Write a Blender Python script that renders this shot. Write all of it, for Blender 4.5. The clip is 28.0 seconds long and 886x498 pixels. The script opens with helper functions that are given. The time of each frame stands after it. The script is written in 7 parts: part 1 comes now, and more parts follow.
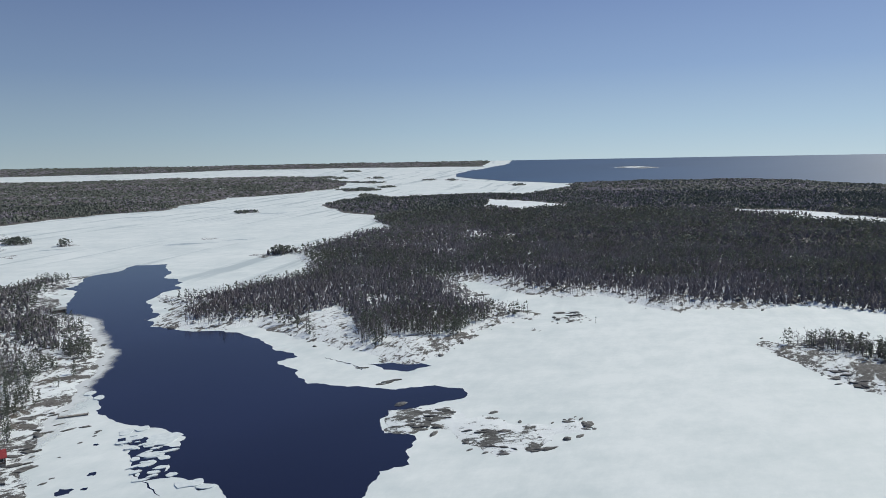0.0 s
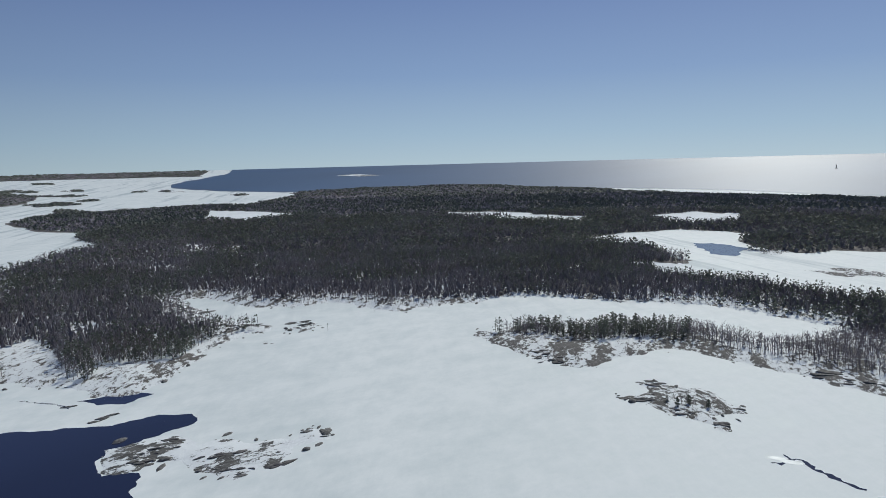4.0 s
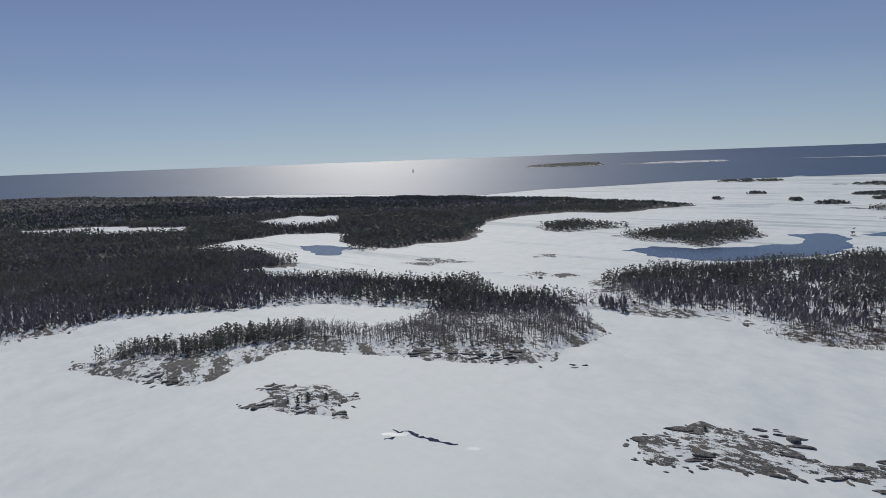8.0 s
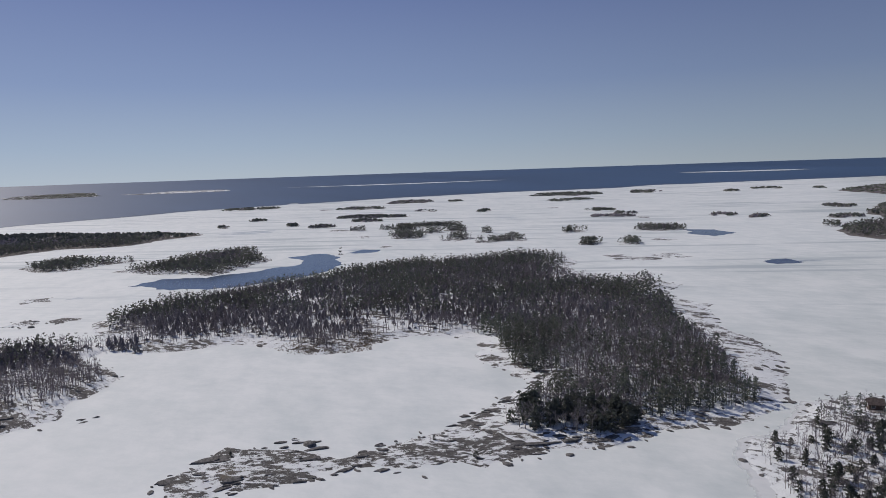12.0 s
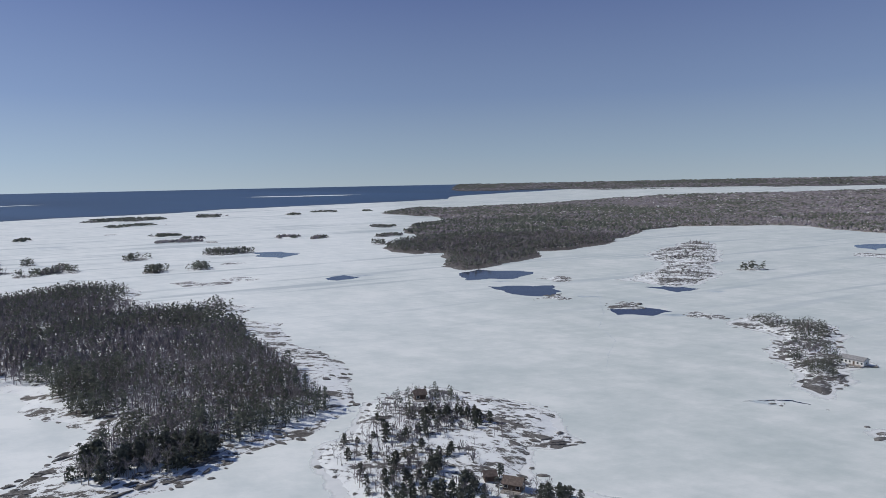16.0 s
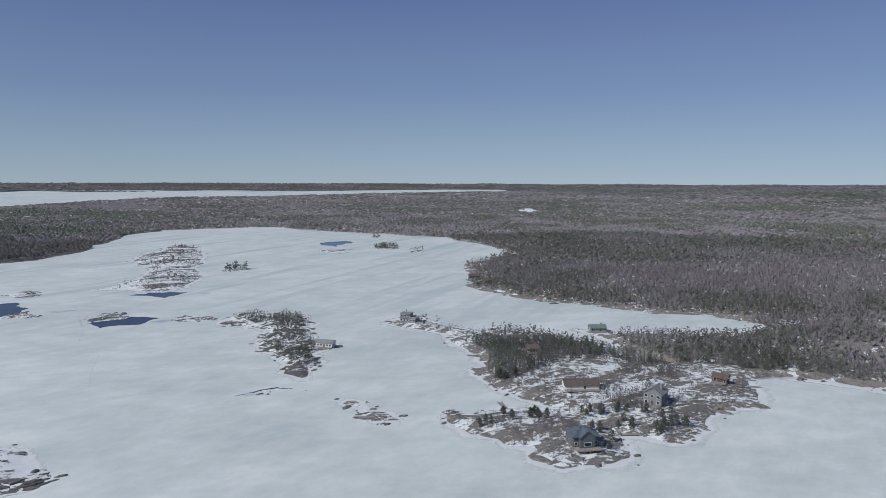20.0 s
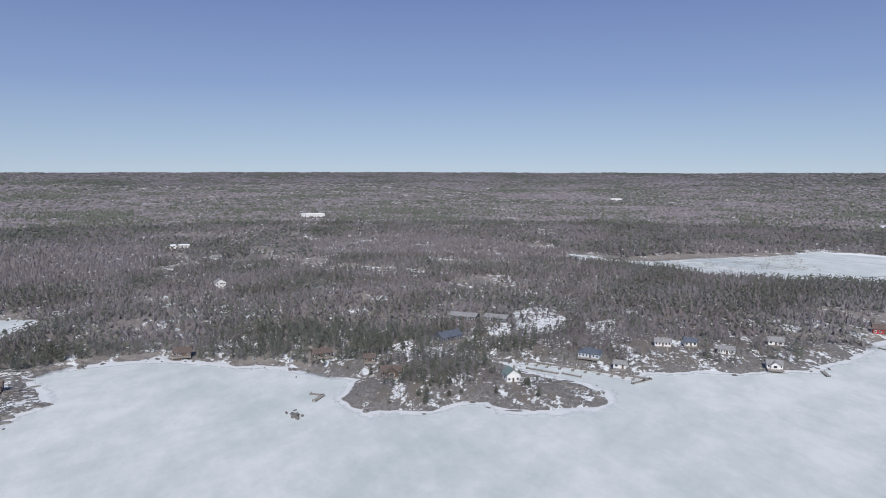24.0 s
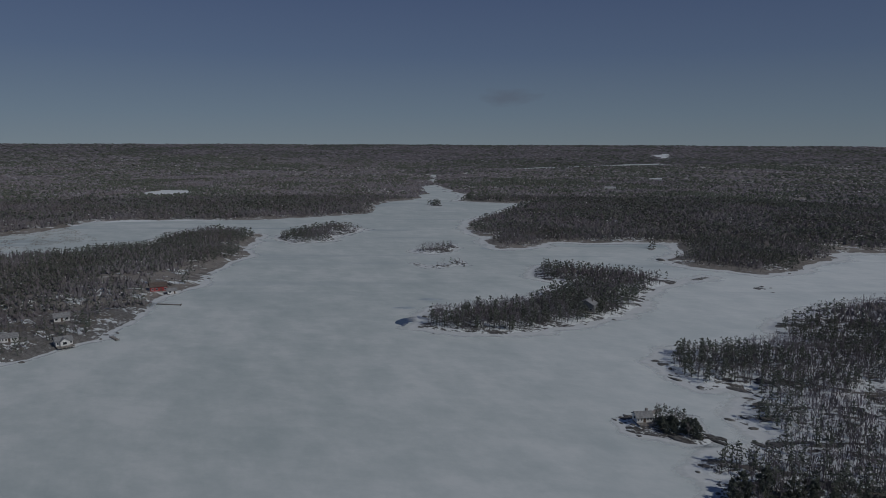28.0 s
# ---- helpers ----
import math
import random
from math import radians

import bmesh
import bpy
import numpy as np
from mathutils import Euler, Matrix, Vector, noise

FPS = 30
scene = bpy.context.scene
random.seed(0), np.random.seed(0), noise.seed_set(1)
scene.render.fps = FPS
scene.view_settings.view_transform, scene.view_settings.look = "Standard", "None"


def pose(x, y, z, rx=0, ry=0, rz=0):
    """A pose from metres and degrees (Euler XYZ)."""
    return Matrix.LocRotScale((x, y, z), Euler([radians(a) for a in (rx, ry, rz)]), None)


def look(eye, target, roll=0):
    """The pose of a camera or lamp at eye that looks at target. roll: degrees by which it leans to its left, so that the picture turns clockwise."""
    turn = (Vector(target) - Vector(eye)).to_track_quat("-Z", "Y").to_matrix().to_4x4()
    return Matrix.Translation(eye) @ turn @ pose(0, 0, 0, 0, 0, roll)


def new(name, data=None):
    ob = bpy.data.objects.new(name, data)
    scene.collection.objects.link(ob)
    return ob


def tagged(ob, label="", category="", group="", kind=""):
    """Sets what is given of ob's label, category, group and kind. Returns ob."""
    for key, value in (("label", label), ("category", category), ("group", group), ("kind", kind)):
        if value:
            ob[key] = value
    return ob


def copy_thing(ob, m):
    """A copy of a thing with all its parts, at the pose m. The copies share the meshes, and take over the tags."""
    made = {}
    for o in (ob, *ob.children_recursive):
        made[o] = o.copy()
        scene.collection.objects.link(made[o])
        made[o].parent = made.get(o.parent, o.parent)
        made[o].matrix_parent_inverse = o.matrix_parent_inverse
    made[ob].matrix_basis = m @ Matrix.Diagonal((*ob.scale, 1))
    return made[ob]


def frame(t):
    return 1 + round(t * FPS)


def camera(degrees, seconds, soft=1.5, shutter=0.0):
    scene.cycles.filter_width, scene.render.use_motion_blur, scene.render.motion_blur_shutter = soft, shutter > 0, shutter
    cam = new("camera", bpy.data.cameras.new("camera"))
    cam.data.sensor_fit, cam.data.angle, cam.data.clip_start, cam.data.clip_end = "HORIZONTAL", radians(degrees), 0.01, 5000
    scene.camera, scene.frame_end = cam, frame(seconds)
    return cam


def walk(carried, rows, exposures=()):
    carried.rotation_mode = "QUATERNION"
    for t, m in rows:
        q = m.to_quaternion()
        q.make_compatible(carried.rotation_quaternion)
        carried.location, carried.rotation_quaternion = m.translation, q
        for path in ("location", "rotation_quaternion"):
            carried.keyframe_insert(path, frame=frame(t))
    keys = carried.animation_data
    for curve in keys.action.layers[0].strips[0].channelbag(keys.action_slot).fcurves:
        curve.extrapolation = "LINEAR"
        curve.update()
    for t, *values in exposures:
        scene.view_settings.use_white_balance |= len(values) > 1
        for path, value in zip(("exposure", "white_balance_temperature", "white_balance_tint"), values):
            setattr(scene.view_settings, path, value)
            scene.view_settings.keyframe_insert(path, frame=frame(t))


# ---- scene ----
# The camera hangs 105 m over a frozen bay and turns where it is. Plan: x east, y north, metres;
# headings run clockwise from y. The flat lies at z = 0 to 1500 m out; past that the ground
# climbs slowly, so that sea and woods close the circle just under the eye's height within 4.8 km.
from mathutils import geometry

EYE_HEIGHT = 105.0
FLAT_RADIUS, RIM_RADIUS, RIM_HEIGHT = 1500.0, 4800.0, 89.0


def heading(yaw, tilt, roll):
    eye = Vector((0, 0, EYE_HEIGHT))
    way = Vector((math.sin(radians(yaw)) * math.cos(radians(tilt)), math.cos(radians(yaw)) * math.cos(radians(tilt)), -math.sin(radians(tilt))))
    return look(eye, eye + way * 100, roll)


# seconds, heading, tilt below the horizon, roll
TURNS = [
    (0, 0.00, 7.42, -1.05),
    (0.5, 2.28, 7.42, -1.10),
    (1, 4.77, 7.43, -1.19),
    (1.5, 7.36, 7.43, -1.18),
    (2, 9.90, 7.41, -1.17),
    (2.5, 12.71, 7.40, -1.23),
    (4.5, 26.15, 7.13, -1.57),
    (5, 29.81, 7.08, -1.66),
    (5.5, 33.33, 7.04, -1.75),
    (6, 37.23, 7.09, -1.84),
    (6.5, 41.13, 7.22, -1.92),
    (7, 45.34, 7.37, -2.01),
    (7.5, 49.76, 7.50, -2.10),
    (8, 54.47, 7.62, -2.12),
    (8.5, 59.64, 7.63, -2.21),
    (9, 65.06, 7.57, -2.20),
    (9.5, 70.93, 7.44, -2.20),
    (10, 76.60, 7.32, -2.15),
    (10.5, 79.33, 7.04, -2.04),
    (11, 84.83, 6.90, -2.07),
    (11.5, 89.40, 6.75, -2.06),
    (12, 94.00, 6.58, -1.92),
    (12.5, 98.75, 6.40, -1.85),
    (14.5, 116.84, 5.78, -1.48),
    (15, 121.37, 5.70, -1.38),
    (15.5, 125.68, 5.62, -1.29),
    (16, 128.95, 5.52, -1.18),
    (16.5, 133.31, 5.44, -1.06),
    (17, 137.81, 5.37, -0.98),
    (17.5, 142.28, 5.39, -0.87),
    (18, 147.11, 5.41, -0.75),
    (18.5, 152.32, 5.51, -0.63),
    (19, 157.76, 5.58, -0.46),
    (19.5, 163.95, 5.64, -0.11),
    (20, 170.10, 5.61, 0.15),
    (20.5, 176.48, 5.52, 0.33),
    (22.5, 203.77, 5.59, 0.33),
    (23, 211.36, 5.82, 0.17),
    (23.5, 218.97, 6.11, 0.13),
    (24, 226.46, 6.53, 0.05),
    (24.5, 233.20, 6.94, 0.03),
    (25, 238.25, 7.30, -0.00),
    (25.5, 246.21, 7.64, 0.02),
    (26, 254.39, 7.97, 0.01),
    (26.5, 262.44, 8.21, 0.03),
    (27, 269.74, 8.39, 0.09),
    (27.5, 276.00, 8.58, 0.10),
    (28, 282.37, 8.79, 0.20),
]
cam = camera(65.47, 28.0, soft=0.8)
walk(cam, [(t, heading(a, b, c)) for t, a, b, c in TURNS], exposures=[
    (0.0, 0.07, 6500, 3), (2.5, 0.02, 6500, 3), (5.0, -0.25, 6250, 4), (8.0, -0.32, 6550, 8), (11.0, -0.32, 6700, 14), (14.5, -0.03, 6450, 12), (17.0, -0.01, 6350, 9), (20.0, -0.04, 6250, 8), (22.5, 0.28, 6300, 10), (25.0, 0.24, 6350, 12), (26.5, 0.08, 6300, 11), (27.5, -0.06, 6250, 10), (27.7, -0.16, 6250, 10), (27.85, -0.66, 6250, 10), (28.0, -1.36, 6250, 8),
])

# ---- world and sun ----
SUN_HEADING, SUN_HEIGHT = 48.5, 40.0
world = bpy.data.worlds.new("sky")
scene.world = world
world.use_nodes = True
wn = world.node_tree.nodes
wl = world.node_tree.links
sky = wn.new("ShaderNodeTexSky")
sky.sky_type = "NISHITA"
sky.sun_disc = False
sky.sun_elevation, sky.sun_rotation = radians(SUN_HEIGHT), radians(SUN_HEADING)
sky.altitude, sky.air_density, sky.dust_density, sky.ozone_density = 180, 1.0, 0.2, 3.0
coord = wn.new("ShaderNodeTexCoord")
# the clear dry air of the day: pale at the horizon, violet blue above
parts = wn.new("ShaderNodeSeparateXYZ")
wl.new(coord.outputs["Generated"], parts.inputs[0])
climb = wn.new("ShaderNodeValToRGB")
AIR = [(0.0, (0.520, 0.615, 0.660)), (0.04, (0.420, 0.540, 0.650)), (0.12, (0.270, 0.375, 0.585)), (0.25, (0.160, 0.228, 0.460)), (0.6, (0.085, 0.14, 0.32)), (1.0, (0.065, 0.11, 0.28))]
while len(climb.color_ramp.elements) < len(AIR):
    climb.color_ramp.elements.new(0.5)
for e, (p, c) in zip(climb.color_ramp.elements, AIR):
    e.position, e.color = p, (*c, 1)
wl.new(parts.outputs[2], climb.inputs[0])
lifted = wn.new("ShaderNodeVectorMath")
lifted.inputs[1].default_value = (0, 0, 0.16)
wl.new(coord.outputs["Generated"], lifted.inputs[0])
unit = wn.new("ShaderNodeVectorMath")
unit.operation = "NORMALIZE"
wl.new(lifted.outputs[0], unit.inputs[0])
wl.new(unit.outputs[0], sky.inputs[0])
dim = wn.new("ShaderNodeMix")
dim.data_type, dim.blend_type = "RGBA", "MULTIPLY"
dim.inputs[0].default_value = 1.0
dim.inputs[7].default_value = (0.066, 0.062, 0.070, 1)
wl.new(sky.outputs[0], dim.inputs[6])
air = wn.new("ShaderNodeMix")
air.data_type = "RGBA"
air.inputs[0].default_value = 0.75
wl.new(dim.outputs[2], air.inputs[6])
wl.new(climb.outputs[0], air.inputs[7])
# clear air scatters most towards the sun and away from it, least square to it
toward = wn.new("ShaderNodeVectorMath")
toward.operation = "DOT_PRODUCT"
toward.inputs[1].default_value = (math.sin(radians(SUN_HEADING)), math.cos(radians(SUN_HEADING)), 0.0)
wl.new(coord.outputs["Generated"], toward.inputs[0])
scatter = wn.new("ShaderNodeMapRange")
scatter.interpolation_type = "SMOOTHSTEP"
scatter.inputs["From Min"].default_value, scatter.inputs["From Max"].default_value = 0.1, 1.0
scatter.inputs["To Min"].default_value, scatter.inputs["To Max"].default_value = 0.86, 1.13
wl.new(toward.outputs["Value"], scatter.inputs["Value"])
behind = wn.new("ShaderNodeMapRange")
behind.inputs["From Min"].default_value, behind.inputs["From Max"].default_value = -0.1, -1.0
behind.inputs["To Max"].default_value = 0.12
wl.new(toward.outputs["Value"], behind.inputs["Value"])
phase = wn.new("ShaderNodeMath")
wl.new(scatter.outputs[0], phase.inputs[0])
wl.new(behind.outputs[0], phase.inputs[1])
shaded = wn.new("ShaderNodeVectorMath")
shaded.operation = "SCALE"
wl.new(air.outputs[2], shaded.inputs[0])
wl.new(phase.outputs[0], shaded.inputs["Scale"])
# one thin grey wisp of cloud low over the woods
aim = wn.new("ShaderNodeMapping")
aim.vector_type = "POINT"
aim.inputs["Rotation"].default_value = (0, 0, radians(287.6 - 0.0))
wl.new(coord.outputs["Generated"], aim.inputs["Vector"])
flat = wn.new("ShaderNodeVectorMath")
flat.operation = "MULTIPLY_ADD"
flat.inputs[1].default_value = (16.0, 0.0, 55.0)
flat.inputs[2].default_value = (0.0, 0.0, -3.5)
wl.new(aim.outputs[0], flat.inputs[0])
side = wn.new("ShaderNodeSeparateXYZ")
wl.new(aim.outputs[0], side.inputs[0])
puff = wn.new("ShaderNodeTexNoise")
puff.inputs["Scale"].default_value, puff.inputs["Detail"].default_value = 2.2, 5
wl.new(flat.outputs[0], puff.inputs["Vector"])
size = wn.new("ShaderNodeVectorMath")
size.operation = "LENGTH"
wl.new(flat.outputs[0], size.inputs[0])
near_ = wn.new("ShaderNodeMath")
near_.operation = "SUBTRACT"
wl.new(puff.outputs["Fac"], near_.inputs[0])
wl.new(size.outputs["Value"], near_.inputs[1])
front = wn.new("ShaderNodeMath")
front.operation = "GREATER_THAN"
front.inputs[1].default_value = 0.0
wl.new(side.outputs[1], front.inputs[0])
veil = wn.new("ShaderNodeMapRange")
veil.inputs["From Min"].default_value, veil.inputs["From Max"].default_value = -0.25, 0.35
veil.inputs["To Max"].default_value = 0.5
wl.new(near_.outputs[0], veil.inputs["Value"])
amount = wn.new("ShaderNodeMath")
amount.operation = "MULTIPLY"
wl.new(veil.outputs[0], amount.inputs[0])
wl.new(front.outputs[0], amount.inputs[1])
wisp = wn.new("ShaderNodeMix")
wisp.data_type = "RGBA"
wl.new(amount.outputs[0], wisp.inputs[0])
wl.new(shaded.outputs[0], wisp.inputs[6])
wisp.inputs[7].default_value = (0.23, 0.26, 0.34, 1)
wl.new(wisp.outputs[2], wn["Background"].inputs[0])
wn["Background"].inputs[1].default_value = 0.93
sun_data = bpy.data.lights.new("sun", "SUN")
sun_data.energy, sun_data.angle, sun_data.color = 3.75, radians(0.53), (1.0, 0.95, 0.88)
sun = new("sun", sun_data)
sun_way = Vector((math.sin(radians(SUN_HEADING)) * math.cos(radians(SUN_HEIGHT)), math.cos(radians(SUN_HEADING)) * math.cos(radians(SUN_HEIGHT)), math.sin(radians(SUN_HEIGHT))))
sun.matrix_world = look(sun_way * 400 + Vector((0, 0, 105)), (0, 0, 105))

# ---- materials ----


def shader(name, rough=0.8, spec=0.3):
    m = bpy.data.materials.new(name)
    m.use_nodes = True
    n, l = m.node_tree.nodes, m.node_tree.links
    b = n["Principled BSDF"]
    b.inputs["Roughness"].default_value = rough
    b.inputs["Specular IOR Level"].default_value = spec
    return m, n, l, b


def node_noise(n, l, scale, detail=4, rough=0.55, stretch=(1, 1, 1), turn=0.0, lift=0.0):
    """World-space noise; stretch divides the frequency along each axis after a turn about z."""
    g = n.new("ShaderNodeNewGeometry")
    rot = n.new("ShaderNodeVectorRotate")
    rot.rotation_type = "Z_AXIS"
    rot.inputs["Angle"].default_value = radians(turn)
    l.new(g.outputs["Position"], rot.inputs["Vector"])
    mul = n.new("ShaderNodeVectorMath")
    mul.operation = "MULTIPLY"
    mul.inputs[1].default_value = [scale / s for s in stretch]
    l.new(rot.outputs[0], mul.inputs[0])
    add = n.new("ShaderNodeVectorMath")
    add.inputs[1].default_value = (lift, lift * 0.7, 0)
    l.new(mul.outputs[0], add.inputs[0])
    t = n.new("ShaderNodeTexNoise")
    t.inputs["Scale"].default_value = 1.0
    t.inputs["Detail"].default_value = detail
    t.inputs["Roughness"].default_value = rough
    l.new(add.outputs[0], t.inputs["Vector"])
    return t.outputs["Fac"]


def ramp(n, l, fac, stops):
    r = n.new("ShaderNodeValToRGB")
    while len(r.color_ramp.elements) < len(stops):
        r.color_ramp.elements.new(0.5)
    for e, (p, c) in zip(r.color_ramp.elements, stops):
        e.position = p
        e.color = (*c, 1) if len(c) == 3 else c
    l.new(fac, r.inputs[0])
    return r.outputs[0]


def blend(n, l, fac, a, b, mode="MIX"):
    m = n.new("ShaderNodeMix")
    m.data_type, m.blend_type = "RGBA", mode
    for sock, v in ((m.inputs[0], fac), (m.inputs[6], a), (m.inputs[7], b)):
        if isinstance(v, bpy.types.NodeSocket):
            l.new(v, sock)
        else:
            sock.default_value = v if isinstance(v, float) else (*v, 1)
    return m.outputs[2]


def calc(n, l, op, a, b=0.0):
    m = n.new("ShaderNodeMath")
    m.operation = op
    for sock, v in zip(m.inputs, (a, b)):
        if isinstance(v, bpy.types.NodeSocket):
            l.new(v, sock)
        else:
            sock.default_value = v
    return m.outputs[0]


def grey(v):
    return (v, v, v)


def bumped(n, l, b, height, strength, distance):
    k = n.new("ShaderNodeBump")
    k.inputs["Strength"].default_value, k.inputs["Distance"].default_value = strength, distance
    l.new(height, k.inputs["Height"])
    l.new(k.outputs[0], b.inputs["Normal"])


def material_ice():
    m, n, l, b = shader("lake_ice_snow", 0.75, 0.25)
    wide = node_noise(n, l, 0.013, 5, 0.6, (1.0, 1.5, 1), 35)
    fine = node_noise(n, l, 0.12, 6, 0.72, (1.0, 2.2, 1), 25, 7)
    mid = node_noise(n, l, 0.05, 5, 0.68, (1.0, 1.9, 1), 75, 9)
    zone = node_noise(n, l, 0.0016, 2, 0.5, (1, 1, 1), 0, 3.1)
    lines = node_noise(n, l, 0.035, 5, 0.62, (1.0, 14.0, 1), 12, 4)
    g = n.new("ShaderNodeNewGeometry")
    sep = n.new("ShaderNodeSeparateXYZ")
    l.new(g.outputs["Position"], sep.inputs[0])
    # the southern and western bay is wetter than the northern snow
    south = calc(n, l, "MULTIPLY_ADD", sep.outputs[1], -0.0016)
    south.node.inputs[2].default_value = 0.1
    south = calc(n, l, "ADD", south, calc(n, l, "MULTIPLY", sep.outputs[0], -0.0011))
    wet = ramp(n, l, calc(n, l, "ADD", south, zone), [(0.42, grey(0)), (0.85, grey(1))])
    mott = calc(n, l, "ADD", calc(n, l, "ADD", calc(n, l, "MULTIPLY", wide, 0.3), calc(n, l, "MULTIPLY", mid, 0.4)), calc(n, l, "MULTIPLY", fine, 0.3))
    slush = ramp(n, l, mott, [(0.40, (0.445, 0.50, 0.488)), (0.495, (0.525, 0.570, 0.556)), (0.585, (0.615, 0.645, 0.630))])
    dry = ramp(n, l, mott, [(0.40, (0.57, 0.62, 0.618)), (0.57, (0.71, 0.742, 0.732))])
    tone = blend(n, l, wet, dry, slush)
    # thin grey melt lines and wind crust
    drift = ramp(n, l, calc(n, l, "ADD", lines, calc(n, l, "MULTIPLY", zone, 0.25)), [(0.66, grey(0)), (0.76, grey(0.75))])
    span = n.new("ShaderNodeVectorMath")
    span.operation = "LENGTH"
    l.new(g.outputs["Position"], span.inputs[0])
    outer = ramp(n, l, calc(n, l, "MULTIPLY", span.outputs["Value"], 0.001), [(0.4, grey(0)), (0.75, grey(1))])
    drift = calc(n, l, "MULTIPLY", drift, outer)
    l.new(blend(n, l, drift, tone, (0.38, 0.44, 0.46)), b.inputs["Base Color"])
    l.new(ramp(n, l, mott, [(0.35, grey(0.55)), (0.6, grey(0.85))]), b.inputs["Roughness"])
    bumped(n, l, b, fine, 0.25, 0.3)
    return m


def material_ground(name, cover, rock_a, rock_b, litter, turn=40.0, scale=0.3, brush=0.5):
    """Shield rock and litter with snow left in the hollows; cover: share of snow, brush: share of litter.
    The mesh carries 'rise', the knobs of the rock, and 'edge', which is 1 along the shore."""
    m, n, l, b = shader(name, 0.85, 0.2)
    streak = node_noise(n, l, scale, 8, 0.7, (1.0, 1.9, 1), turn)
    patch = node_noise(n, l, scale * 0.16, 4, 0.6, (1.0, 1.5, 1), turn, 11)
    grain = node_noise(n, l, scale * 7, 5, 0.75, (1, 1.8, 1), turn, 5)
    rise, edge = n.new("ShaderNodeAttribute"), n.new("ShaderNodeAttribute")
    rise.attribute_name, edge.attribute_name = "rise", "edge"
    rock = ramp(n, l, calc(n, l, "ADD", calc(n, l, "MULTIPLY", grain, 0.6), calc(n, l, "MULTIPLY", streak, 0.4)), [(0.36, rock_a), (0.5, tuple((p + q) / 2 for p, q in zip(rock_a, rock_b))), (0.62, rock_b)])
    cell = n.new("ShaderNodeTexVoronoi")
    cell.feature = "DISTANCE_TO_EDGE"
    cell.inputs["Scale"].default_value = 1.0
    bend = n.new("ShaderNodeVectorMath")
    bend.operation = "MULTIPLY_ADD"
    bend.inputs[1].default_value = (1.6, 1.6, 1.6)
    l.new(streak.node.outputs["Color"], bend.inputs[0])
    l.new(streak.node.inputs["Vector"].links[0].from_socket, bend.inputs[2])
    l.new(bend.outputs[0], cell.inputs["Vector"])
    rock = blend(n, l, ramp(n, l, cell.outputs["Distance"], [(0.02, grey(0.5)), (0.08, grey(0))]), rock, tuple(c * 0.45 for c in rock_a))
    wear = calc(n, l, "ADD", patch, calc(n, l, "MULTIPLY", grain, 0.25))
    wear = calc(n, l, "SUBTRACT", wear, calc(n, l, "MULTIPLY", edge.outputs["Fac"], 0.25))
    at = 0.78 - brush * 0.32
    rock = blend(n, l, ramp(n, l, wear, [(at - 0.05, grey(0)), (at + 0.04, grey(1))]), rock, blend(n, l, grain, tuple(c * 0.65 for c in litter), tuple(c * 1.3 for c in litter)))
    s = calc(n, l, "ADD", calc(n, l, "MULTIPLY", streak, 0.62), calc(n, l, "MULTIPLY", patch, 0.2))
    s = calc(n, l, "SUBTRACT", s, calc(n, l, "MULTIPLY", rise.outputs["Fac"], 0.26))
    s = calc(n, l, "ADD", s, calc(n, l, "MULTIPLY", grain, 0.18))
    at = 0.5 + (0.5 - cover) * 0.36
    snow = ramp(n, l, s, [(at - 0.010, grey(0)), (at + 0.010, grey(1))])
    white = ramp(n, l, streak, [(0.3, (0.65, 0.675, 0.69)), (0.6, (0.73, 0.76, 0.76))])
    l.new(blend(n, l, snow, rock, white), b.inputs["Base Color"])
    bumped(n, l, b, calc(n, l, "ADD", grain, snow), 0.7, 0.4)
    return m


def material_plain(name, a, b_, scale=0.8, rough=0.8, spec=0.3, bump=0.3, stretch=(1, 1, 1), turn=0.0, stops=(0.35, 0.65)):
    m, n, l, b = shader(name, rough, spec)
    f = node_noise(n, l, scale, 5, 0.6, stretch, turn)
    l.new(ramp(n, l, f, [(stops[0], a), (stops[1], b_)]), b.inputs["Base Color"])
    bumped(n, l, b, f, bump, 0.2 / scale)
    return m


def material_island(name, colours, rough=0.85, thin=0.0):
    """One colour out of a few for every loose piece of the mesh."""
    m, n, l, b = shader(name, rough, 0.15)
    g = n.new("ShaderNodeNewGeometry")
    k = len(colours) - 1
    tone = ramp(n, l, g.outputs["Random Per Island"], [(i / k, c) for i, c in enumerate(colours)])
    mott = node_noise(n, l, 0.02, 3)
    l.new(blend(n, l, ramp(n, l, mott, [(0.35, grey(0.6)), (0.65, grey(0))]), tone, blend(n, l, 1.0, tone, (0.72, 0.66, 0.62), "MULTIPLY")), b.inputs["Base Color"])
    if thin:
        glow = n.new("ShaderNodeBsdfTranslucent")
        mixer = n.new("ShaderNodeMixShader")
        mixer.inputs[0].default_value = thin
        l.new(b.inputs["Base Color"].links[0].from_socket, glow.inputs[0])
        l.new(b.outputs[0], mixer.inputs[1])
        l.new(glow.outputs[0], mixer.inputs[2])
        l.new(mixer.outputs[0], n["Material Output"].inputs[0])
    return m


